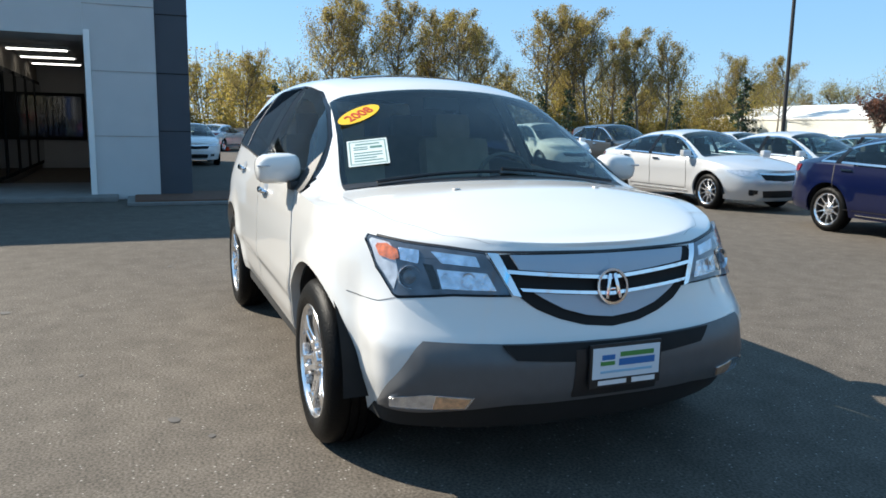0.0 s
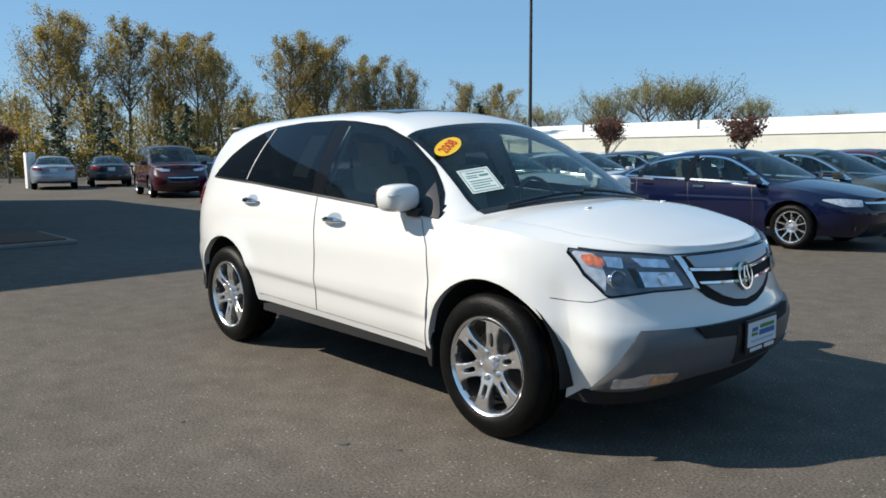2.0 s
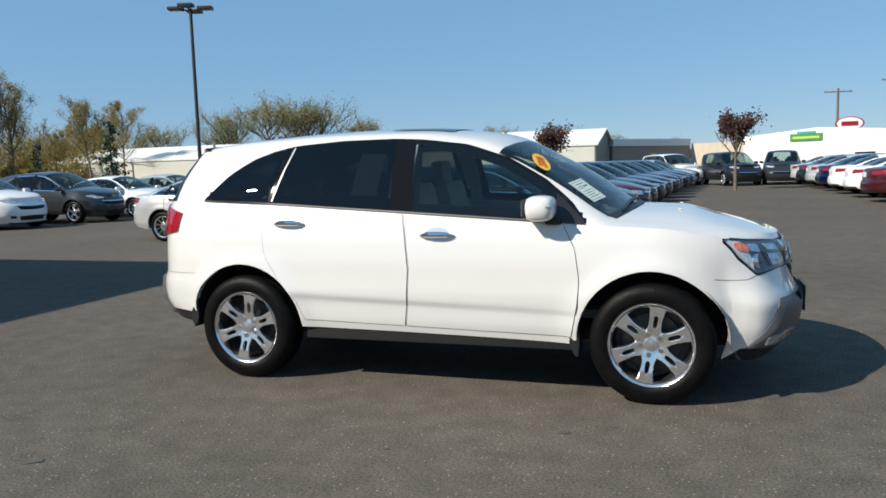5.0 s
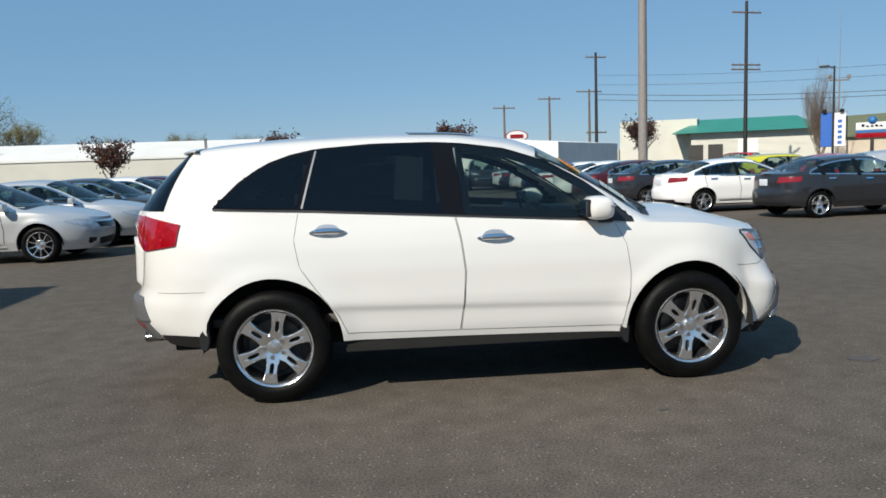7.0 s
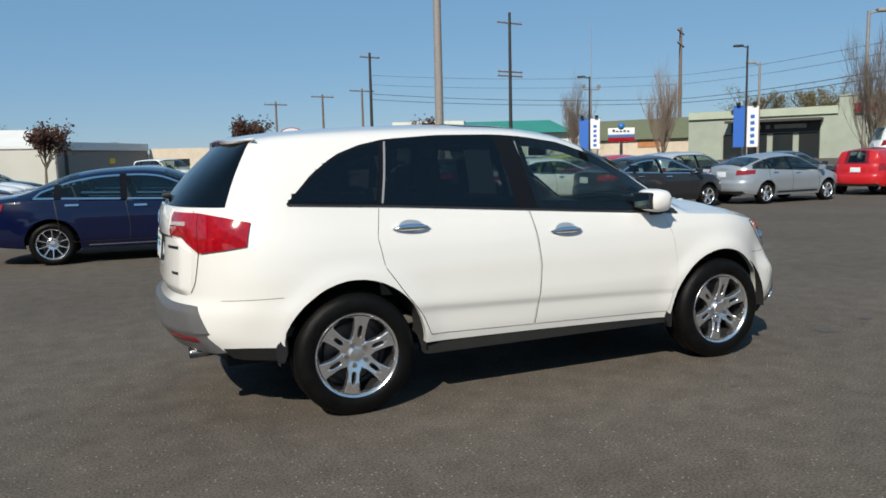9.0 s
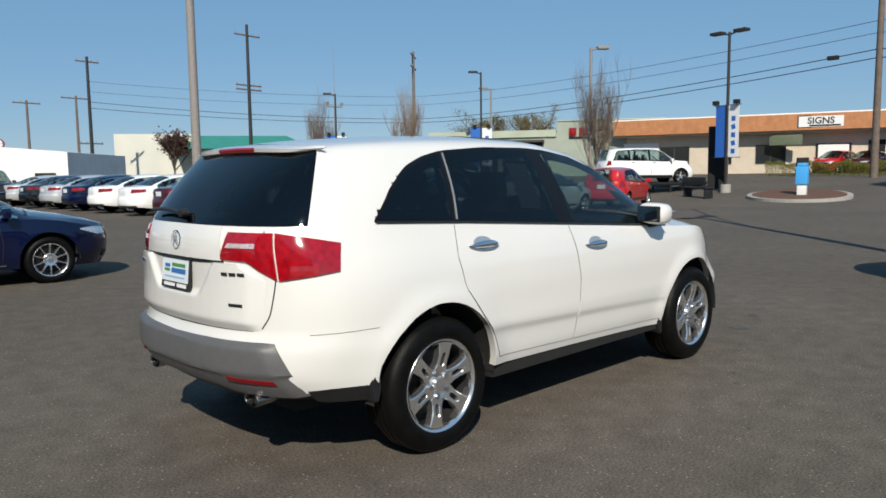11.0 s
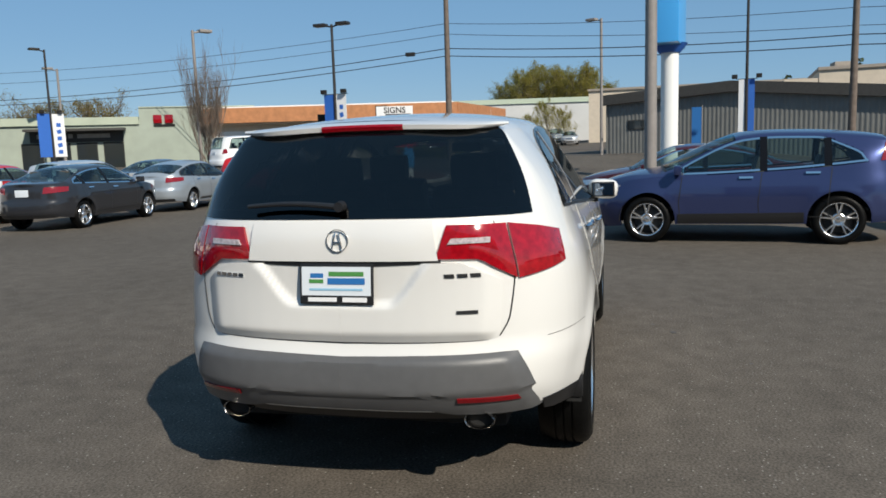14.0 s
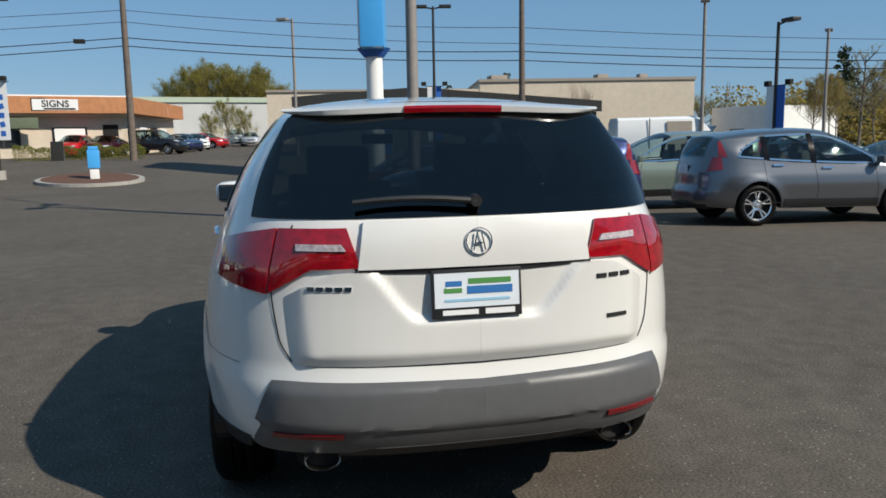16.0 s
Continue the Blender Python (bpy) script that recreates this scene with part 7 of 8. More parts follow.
L_ = math.hypot(q[0] - p[0], q[1] - p[1])
sgn = wall_item(ss, "shop_sign", p, q, L_ - 4.2, 3.5, 2.9, 0.85, 0.18, M_DARK, out=1.0, label="white sign board")
part("sign_face", boxes(((0, -0.10, 0), (2.75, 0.03, 0.72), 0)), M_WHITEPRINT, sgn, smooth=False)
words("SIGNS", 0.62, M_DARK, sgn, Matrix.Translation((0, -0.13, 0.04)) @ Matrix.Rotation(math.pi / 2, 4, "X"), "sign_word", 0.004, 0.012)
part("printed_bar", boxes(((0.25, -0.12, -0.27), (1.9, 0.02, 0.10), 0)), M_DARK, sgn, smooth=False)
for s, w in ((4.5, 2.2), (8.0, 1.2), (L_ - 7.4, 2.0), (L_ - 3.4, 2.2)):
    shop_window(ss, p, q, s, 1.35, w, 1.35, 2)
wall_item(ss, "window_poster", p, q, L_ - 3.4, 1.45, 1.9, 1.0, 0.09, M_WHITEPAINT)
wall_item(ss, "doorway", p, q, L_ - 0.8, 1.1, 1.0, 2.2, 0.05, M_DARK)
wall_item(ss, "white_door", p, q, 1.8, 1.2, 3.0, 2.3, 0.05, M_WHITEPAINT)
for k in range(4):
    wall_item(ss, "side_window", (q[0] + 0.1, q[1] - 0.02), (65.5, 9.9), 1.6 + 2.6 * k, 1.3, 1.5, 1.6, 0.08, M_ROOFWHITE if k % 2 else M_DARK)
part("green_sign_box", boxes(((50.2, 17.5, 2.3), (0.2, 2.2, 0.7), 0.02)), M_OLIVEROOF, ss)

ss.matrix_world = Matrix.Translation((0, 0, 0.95))

M_GREYWHITE = mat("grey_white_metal_wall", (0.50, 0.50, 0.49), 0.6, vary=0.05, scale=0.5, vary2=0.05, scale2=0.1)
M_PALETRIM = mat("faded_green_trim", (0.40, 0.46, 0.36), 0.6, vary=0.05)
ww = thing("white_warehouse", "large white warehouse with pale green roof trim behind the shops", "building")
p, q = (99.0, 44.0), (106.5, 0.5)
part("wall", slab_between(bmesh.new(), p, q, 0, 7.6, 24), M_GREYWHITE, ww, smooth=False)
part("roof_trim", slab_between(bmesh.new(), (p[0] - 0.2, p[1]), (q[0] - 0.2, q[1] - 0.2), 7.5, 8.2, 24), M_PALETRIM, ww, smooth=False)
wall_item(ww, "loading_door", p, q, 36, 2.2, 5.5, 4.0, 0.05, M_CREAM)

gm = thing("metal_workshop", "grey corrugated metal workshop with dark low roof", "building")
p, q = (44.5, -0.4), (37.2, -17.4)
bm = bmesh.new()
L_ = math.hypot(q[0] - p[0], q[1] - p[1])
d = Vector((q[0] - p[0], q[1] - p[1], 0)).normalized()
n = Vector((-d.y, d.x, 0))
rows = []
N_ = 300
for k in range(N_ + 1):
    s = L_ * k / N_
    o = -0.018 if k % 4 < 2 else 0.0
    zt = 4.85 - 0.35 * max(0.0, 1 - s / L_ / 0.42) - 1.1 * max(0.0, s / L_ - 0.42) / 0.58
    b0 = Vector((*p, 0)) + d * s + n * o
    rows.append([b0, b0 + Vector((0, 0, zt - 0.6))])
grid(bm, rows)
part("corrugated_wall", bm, M_GREYMETAL, gm, smooth=False)
bm = bmesh.new()
rows = []
for k in range(13):
    s = L_ * k / 12
    zt = 4.85 - 0.35 * max(0.0, 1 - s / L_ / 0.42) - 1.1 * max(0.0, s / L_ - 0.42) / 0.58
    b0 = Vector((*p, 0)) + d * (s * 1.03 - 0.25)
    rows.append([b0 + n * 14 + Vector((0, 0, zt)), b0 - n * 0.35 + Vector((0, 0, zt)), b0 - n * 0.35 + Vector((0, 0, zt - 0.62)), b0 + n * 0.02 + Vector((0, 0, zt - 0.62))])
grid(bm, rows)
part("roof", bm, M_DARKROOF, gm, smooth=False)
part("side_wall", slab_between(bmesh.new(), (p[0] + n.x * 14, p[1] + n.y * 14), p, 0, 4.2, 0.3), M_GREYMETAL, gm, smooth=False)
shop_window(gm, p, q, 2.2, 2.6, 1.5, 0.6, 1)

tn = thing("tan_warehouse", "tan flat-roofed warehouse behind the workshop", "building")
p, q = (63.3, -17.2), (60.3, -37.0)
part("wall", slab_between(bmesh.new(), p, q, 0, 6.9, 25), M_TANWALL, tn, smooth=False)
part("low_wing", slab_between(bmesh.new(), (63.7, -14.6), (63.35, -17.15), 0, 6.3, 20), M_TANWALL, tn, smooth=False)
part("back_wing", slab_between(bmesh.new(), (86.5, 2.2), (84.5, -26.0), 0, 7.6, 14), M_TANWALL, tn, smooth=False)
part("back_wing_edge", slab_between(bmesh.new(), (86.3, 2.3), (84.3, -26.1), 7.6, 7.85, 14), M_BROWNWALL, tn, smooth=False)
part("roof_edge", slab_between(bmesh.new(), (p[0] - 0.15, p[1] + 0.1), (q[0] - 0.15, q[1] - 0.1), 6.9, 7.15, 25), M_BROWNWALL, tn, smooth=False)
for s, w in ((2, 1.6), (12, 1.1), (16, 0.8)):
    c, a = along(p, q, s, 7.3, -3)
    part("roof_unit", boxes(((c.x, c.y, c.z), (w, w, 0.8), 0.05)), M_BROWNWALL, tn)
wt = thing("white_shed", "white gabled shed beyond the side lot", "building")
p, q = (61.5, -39.6), (55.6, -41.4)
part("wall", slab_between(bmesh.new(), p, q, 0, 4.3, 10), M_WHITEPAINT, wt, smooth=False)
wall_item(wt, "shed_door", p, q, 3.0, 1.2, 1.6, 2.2, 0.06, M_BROWNWALL)
hs = thing("grey_roofed_house", "pale house with dark gabled roof beyond the lot", "building")
part("wall", boxes(((40, -50, 1.4), (8, 6, 2.8), 0)), M_CONCRETE, hs, smooth=False)
bm = bmesh.new()
rv = [[(35.5, -53.6, 2.7), (35.5, -50, 4.8), (35.5, -46.4, 2.7)], [(44.5, -53.6, 2.7), (44.5, -50, 4.8), (44.5, -46.4, 2.7)]]
grid(bm, rv)
part("roof", bm, M_DARKROOF, hs, smooth=False)
far = thing("far_sheds", "row of pale low sheds beyond the lot", "building")
for k, (x, y, w, h, mm) in enumerate(((18.5, 92, 9, 3.6, M_WHITEPAINT), (24.0, 78, 5, 2.6, M_CREAM), (21.0, 100, 12, 4.2, M_BROWNWALL))):
    part("shed", boxes(((x, y, h / 2), (w, 6, h), 0.05)), mm, far, smooth=False)

# ---- white van ----
van = thing("cargo_van", "white high-roofed cargo van with sliding door open", "van", pose(30.8, -18.6, 0, 0, 0, -100))
bm = bmesh.new()
rows = []
for x, zt, zb_, w in ((-2.9, 2.42, 0.5, 0.93), (-2.85, 2.55, 0.45, 0.97), (0.9, 2.6, 0.42, 0.99), (1.3, 2.5, 0.42, 0.98), (1.75, 2.05, 0.42, 0.97), (2.1, 1.45, 0.42, 0.96), (2.75, 1.2, 0.42, 0.92), (2.95, 0.9, 0.45, 0.85)):
    rows.append([Vector((x, -w, zb_)), Vector((x, -w, zb_ + 0.5)), Vector((x, -w * 0.97, min(1.3, zt - 0.2))), Vector((x, -w * 0.9, zt - 0.12)), Vector((x, -w * 0.7, zt)), Vector((x, w * 0.7, zt)), Vector((x, w * 0.9, zt - 0.12)), Vector((x, w * 0.97, min(1.3, zt - 0.2))), Vector((x, w, zb_ + 0.5)), Vector((x, w, zb_))])
vs = grid(bm, rows)
bm.faces.new(vs[0])
bm.faces.new(vs[-1])
bmesh.ops.recalc_face_normals(bm, faces=bm.faces)
part("body", bm, PAINT["white"], van)
for side in (-1, 1):
    part("door_opening", boxes(((0.2, side * 0.965, 1.55), (1.25, 0.05, 1.6), 0.01)), M_BROWNWALL, van, smooth=False)
    part("cab_window", boxes(((1.62, side * 0.93, 1.6), (0.55, 0.03, 0.5), 0.01)), M_DIMGLASS, van, smooth=False)
    part("panel_joint", boxes(((-1.3, side * 0.968, 1.6), (0.04, 0.03, 1.8), 0)), M_DARK, van, smooth=False)
bm = bmesh.new()
box(bm, (1.93, 0, 1.78), (0.04, 1.5, 0.75), 0.01, Matrix.Rotation(0.55, 4, "Y"))
part("windshield", bm, M_DIMGLASS, van, smooth=False)
add_wheels(van, dict(hubs=(1.9, -1.9), hubz=(0.35, 0.35), track=0.86), "far", 0.35, 0.22, 0.22)

# ---- street furniture ----
M_POLEDARK = mat("bronze_pole", (0.035, 0.032, 0.030), 0.5, metal=0.4, vary=0.1)
M_WOODPOLE = mat("weathered_pole", (0.13, 0.10, 0.08), 0.85, vary=0.2, scale=4, bump=0.3)
M_GREYPOLE = mat("grey_pole", (0.22, 0.20, 0.185), 0.6, vary=0.1)
M_BANNER = mat("blue_banner", (0.02, 0.11, 0.42), 0.6, vary=0.04)


def lot_lamp(x, y, h, heads=1, turn=0, r=0.085, material=None, label="tall bronze lot lamp with flat head"):
    lamp = thing("lot_lamp", label, "street lamp", pose(x, y, 0, 0, 0, turn), "lot lamps")
    bm = bmesh.new()
    tube(bm, (0, 0, 0), (0, 0, 0.65), 0.24, 0.24, 16)
    part("base", bm, M_CONCRETE, lamp)
    bm = bmesh.new()
    tube(bm, (0, 0, 0.6), (0, 0, h), r, r * 0.75, 10)
    part("pole", bm, material or M_POLEDARK, lamp)
    for k in range(heads):
        s = -1 if k else 1
        if heads == 4:
            a = k * math.pi / 2
            dx, dy = math.cos(a), math.sin(a)
        else:
            dx, dy = s, 0
        bm = bmesh.new()
        tube(bm, (0, 0, h - 0.12), (dx * 0.35, dy * 0.35, h - 0.04), 0.04, 0.04, 6)
        part("arm", bm, material or M_POLEDARK, lamp)
        bm = bmesh.new()
        box(bm, (dx * 0.62, dy * 0.62, h), (0.62 if dx else 0.42, 0.42 if dx else 0.62, 0.14), 0.04)
        part("lamp_head", bm, material or M_POLEDARK, lamp)
    return lamp


def banner(lamp, z0, z1, w=0.75, flip=1):
    for s, mm, nm in ((-flip, M_BANNER, "blue_banner"), (flip, M_WHITEPRINT, "white_banner")):
        b = part(nm, boxes(((s * (0.06 + w / 2), 0, (z0 + z1) / 2), (w, 0.02, z1 - z0), 0)), mm, lamp, smooth=False)
        if s == flip:
            bm = bmesh.new()
            for k in range(5):
                box(bm, (s * (0.06 + w / 2), -0.014 * flip, z0 + (z1 - z0) * (0.12 + 0.155 * k)), (w * 0.36, 0.012, (z1 - z0) * 0.09), 0.0, Matrix.Rotation(0.25 if k % 2 else 0.0, 4, "Y"))
            part("logo_bars", bm, M_BANNER, b, smooth=False)
    for z in (z0, z1):
        part("banner_rod", boxes(((0, 0, z), (2 * w + 0.35, 0.03, 0.03), 0)), M_POLEDARK, lamp)
    for s in (-1, 1):
        part("flood_light", boxes(((s * 0.55, 0.12, z1 + 0.12), (0.26, 0.2, 0.2), 0.03)), M_DARK, lamp)


lot_lamp(-18.7, 22.4, 8.4, 4, 20)
lot_lamp(12.0, 28.6, 14.5, 2, 10, 0.22, M_GREYPOLE, "tall grey lot lamp")
l = lot_lamp(31.6, 44.6, 7.45, 1, 140)
banner(l, 1.9, 4.25, 0.72, -1)
l = lot_lamp(38.2, 35.3, 8.7, 1, 150)
banner(l, 1.75, 4.6, 0.78, -1)
l = lot_lamp(30.1, 12.3, 7.6, 2, 80)
banner(l, 1.9, 4.3, 0.55, -1)
l = lot_lamp(22.9, -19.0, 6.05, 1, 190)
banner(l, 1.5, 3.55, 0.42, -1)
l = lot_lamp(34.4, -7.2, 8.4, 2, 80)
banner(l, 1.6, 4.4, 0.3)
lot_lamp(28.7, 18.9, 7.55, 1, -35, 0.09, M_GREYPOLE, "grey street lamp with box head")
lot_lamp(40.2, -0.2, 8.6, 1, 60, 0.1, M_GREYPOLE, "grey street lamp with box head")
lot_lamp(29.6, -19.7, 8.0, 1, 150, 0.1, M_GREYPOLE, "grey street lamp with box head")
lot_lamp(34.4, -30.4, 7.6, 1, -40, 0.1, M_GREYPOLE, "grey street lamp with box head")
lot_lamp(8.75, -1.68, 9.5, 2, 0, 0.11, M_GREYPOLE, "tall grey-brown pole behind the crossover")
lot_lamp(40.2, 36.1, 7.7, 1, 150, 0.10, M_GREYPOLE, "grey street lamp with box head")


def utility_pole(x, y, h, arms=(0.3,), turn=40, r=0.15, material=None, armw=2.2):
    up = thing("utility_pole", "weathered wooden utility pole with crossarms", "utility pole", pose(x, y, 0, 0, 0, turn), "utility poles")
    bm = bmesh.new()
    tube(bm, (0, 0, 0), (0, 0, h), r, r * 0.65, 10)
    part("pole", bm, material or M_WOODPOLE, up)
    for a in arms:
        part("crossarm", boxes(((0, 0, h - a), (armw, 0.11, 0.13), 0.01)), M_WOODPOLE, up)
        for s in (-0.45, -0.2, 0.2, 0.45):
            bm = bmesh.new()
            tube(bm, (s * armw, 0, h - a + 0.06), (s * armw, 0, h - a + 0.24), 0.04, 0.03, 6)
            part("insulator", bm, M_GREYPOLE, up)
    return up


utility_pole(52.0, 58.0, 14.2, (0.45, 1.7), 40, 0.22, None, 4.0)
utility_pole(38.6, 8.5, 11.5, (0.4,), 80, 0.20)
utility_pole(33.6, -11.7, 10.5, (0.5,), 80, 0.19)
utility_pole(33.5, 60.7, 15.2, (1.0, 5.6, 6.0), 10, 0.2, M_POLEDARK, 3.0)
utility_pole(24, 75, 13.0, (0.5, 8.5), 10, 0.2, M_POLEDARK, 2.4)
utility_pole(17.0, 92.0, 9.0, (0.4,), 10, 0.18, None, 3.0)
utility_pole(22.0, 88.0, 9.6, (0.3,), 10, 0.18, None, 3.0)
utility_pole(26.5, 86.0, 10.2, (0.3,), 10, 0.18, None, 3.4)
ant = thing("radio_mast", "thin antenna mast beside the corner store", "mast", pose(35.5, 50.0, 0))
bm = bmesh.new()
tube(bm, (0, 0, 0), (0, 0, 7.0), 0.07, 0.06, 6)
tube(bm, (0, 0, 7.0), (0, 0, 12.5), 0.03, 0.015, 5)
box(bm, (0, 0, 7.0), (1.6, 0.1, 0.1))
box(bm, (-0.75, 0, 7.25), (0.25, 0.2, 0.3), 0.04)
box(bm, (0.75, 0, 7.25), (0.25, 0.2, 0.3), 0.04)
part("mast", bm, M_GREYPOLE, ant)


def wire(a, b, sag, r=0.016, n=16):
    a, b = Vector(a), Vector(b)
    bm = bmesh.new()
    pts = [a + (b - a) * k / n - Vector((0, 0, sag * 4 * (k / n) * (1 - k / n))) for k in range(n + 1)]
    hose(bm, pts, r, r, 4)
    return bm


wires = thing("overhead_lines", "sagging overhead power lines along the street", "power lines")
STREET = (((24, 75), (10.6, 9.6, 8.6, 8.0)), ((52.0, 58.0), (9.4, 8.5, 7.0, 6.6)), ((38.6, 8.5), (8.65, 8.06, 7.25, 6.83)), ((33.6, -11.7), (7.3, 6.5, 6.1, 5.65)), ((28, -60), (7.0, 6.4, 6.0, 5.6)))
for ((x0, y0), za), ((x1, y1), zb) in zip(STREET, STREET[1:]):
    for k, (z0, z1) in enumerate(zip(za, zb)):
        part("line", wire((x0, y0, z0), (x1, y1, z1), 0.012 * math.hypot(x1 - x0, y1 - y0), 0.014 if k < 2 else 0.024), M_DARK, wires)
part("line_box", boxes(((39.25, 10.9, 7.12), (0.3, 0.55, 0.22), 0.05)), M_DARK, wires)

# pylon sign
py = thing("pylon_sign", "blue dealer pylon sign on a round white pole", "sign", pose(25.9, -3.08, -0.99, 0, 0, 80) @ Matrix.Scale(1.66, 4))
bm = bmesh.new()
tube(bm, (0, 0, 0.597), (0, 0, 3.75), 0.20, 0.20, 24)
part("pole", bm, M_ROOFWHITE, py)
bm = bmesh.new()
tube(bm, (0.0, 0, 3.55), (0, 0, 3.75), 0.24, 0.40, 24)
part("collar", bm, M_BANNER, py)
M_SKYBLUE = mat("sky_blue_sign", (0.06, 0.34, 0.72), 0.35, coat=0.3)
part("sign_box", boxes(((0, 0, 5.6), (0.56, 1.6, 3.8), 0.06)), M_SKYBLUE, py, "bright blue sign box")
part("sign_edge", boxes(((0.29, 0, 5.6), (0.05, 1.5, 3.7), 0.02)), M_ROOFWHITE, py)
part("logo_bar", boxes(((0.0, -0.81, 5.2), (0.34, 0.02, 1.6), 0)), M_WHITEPRINT, py)

# kiosk, island and hedge
isl = thing("traffic_island", "kerbed bark-covered traffic island at the entrance", "traffic island", kind="structure")
bm = bmesh.new()
for nm, k, z, mm in (("island_kerb", 1.0, 0.14, M_CONCRETE), ("island_bark", 0.9, 0.16, bpy.data.materials["bark_mulch"])):
    bm = bmesh.new()
    vs = [bm.verts.new((28.2 + k * (2.3 * math.cos(t) + 0.3), 8.4 + k * 2.1 * math.sin(t) + 0.18 * (2.3 * math.cos(t)), zz + (rise(28.2 + 2.3 * math.cos(t), 8) if zz else 0.0))) for zz in (0, z) for t in [j * 2 * math.pi / 40 for j in range(40)]]
    for j in range(40):
        bm.faces.new((vs[j], vs[(j + 1) % 40], vs[40 + (j + 1) % 40], vs[40 + j]))
    bm.faces.new(vs[40:])
    part(nm, bm, mm, isl, smooth=False)
kk = thing("newspaper_box", "blue and white newspaper box on a post", "newspaper box", pose(28.2, 8.15, 0.14 + rise(28.2, 8), 0, 0, 100))
part("post", boxes(((0, 0, 0.22), (0.34, 0.30, 0.44), 0.02)), M_ROOFWHITE, kk)
part("case", boxes(((0, 0, 0.80), (0.46, 0.42, 0.74), 0.05)), M_SKYBLUE, kk)
part("case_top", boxes(((0, 0, 1.24), (0.38, 0.36, 0.14), 0.06)), M_SKYBLUE, kk)
for z in (0.95, 1.18):
    part("label_bar", boxes(((0, -0.215, z), (0.3, 0.01, 0.06), 0)), M_WHITEPRINT, kk)
bench = thing("bench_frame", "dark metal bench on the entrance island", "bench", pose(27.6, 12.4, rise(27.6, 12), 0, 0, 60))
part("seat", boxes(((0, 0, 0.45), (1.8, 0.45, 0.06), 0.01)), M_STEEL, bench)
part("backrest", boxes(((0, 0.22, 0.75), (1.8, 0.05, 0.35), 0.01)), M_STEEL, bench)
for x in (-0.8, 0.8):
    part("leg", boxes(((x, 0, 0.22), (0.06, 0.42, 0.44), 0.01)), M_STEEL, bench)
asn = thing("sandwich_board", "folding sandwich board by the hedge", "sign", pose(41.0, 12.9, rise(41, 13), 0, 0, 100))
for s in (-1, 1):
    bm = bmesh.new()
    box(bm, (0, s * 0.18, 0.55), (0.65, 0.03, 1.1), 0.005, Matrix.Rotation(s * 0.3, 4, "X"))
    part("board", bm, M_DARK if s > 0 else M_GREYMETAL, asn)
for nm, x, y, w, lines in (("poster_stand", 30.9, 13.1, 0.9, 7), ("vertical_banner", 40.4, -5.5, 0.55, 5)):
    b = thing(nm, "tall dark printed banner on a stand" if lines == 7 else "tall dark feather banner reading cars", "banner", pose(x, y, 0, 0, 0, 110 if lines == 7 else 80))
    part("cloth", boxes(((0, 0, 1.9), (w, 0.03, 3.0), 0.0)), M_DARK if lines == 7 else M_BLUEPRINT, b, smooth=False)
    bm = bmesh.new()
    tube(bm, (-w / 2, 0, 0), (-w / 2, 0, 3.5), 0.03, 0.03, 6)
    part("staff", bm, M_GREYPOLE, b)
    if lines == 7:
        for k in range(lines):
            part("printed_bar", boxes(((0, -0.022, 0.7 + 0.38 * k), (w * 0.75, 0.01, 0.2), 0)), M_WHITEPRINT, b, smooth=False)
    else:
        part("red_cap", boxes(((0, -0.02, 3.25), (w, 0.03, 0.3), 0)), M_RED, b, smooth=False)
        for k, ch in enumerate("CARS"):
            words(ch, 0.6, M_WHITEPRINT, b, Matrix.Translation((0, -0.03, 2.7 - 0.58 * k)) @ Matrix.Rotation(math.pi / 2, 4, "X"), "banner_letter", 0.002, 0.01)
M_CONE = mat("orange_cone", (0.75, 0.07, 0.015), 0.6)
for x, y in ((-38.2, 4.2), (-37.6, 4.6), (-36.6, 4.9), (-38.8, 3.0)):
    cn = thing("traffic_cone", "orange plastic traffic cone on the lot", "traffic cone", pose(x, y, 0), "traffic cones")
    bm = bmesh.new()
    tube(bm, (0, 0, 0.04), (0, 0, 0.7), 0.16, 0.03, 14)
    part("cone", bm, M_CONE, cn)
    part("base", boxes(((0, 0, 0.02), (0.4, 0.4, 0.04), 0.01)), M_CONE, cn)
bo = thing("gate_post", "short white gate post at the lot's edge", "post", pose(-33.6, 5.7, 0))
part("post", boxes(((0, 0, 0.8), (0.4, 0.4, 1.6), 0.03)), M_ROOFWHITE, bo)
fn = thing("low_fence", "dark low wooden fence at the lot's edge", "fence")
for k in range(26):
    part("fence_board", boxes(((-41.5, -14.5 + 0.75 * k, 0.6), (0.06, 0.72, 1.2), 0.01)), M_BROWNWALL, fn, smooth=False)
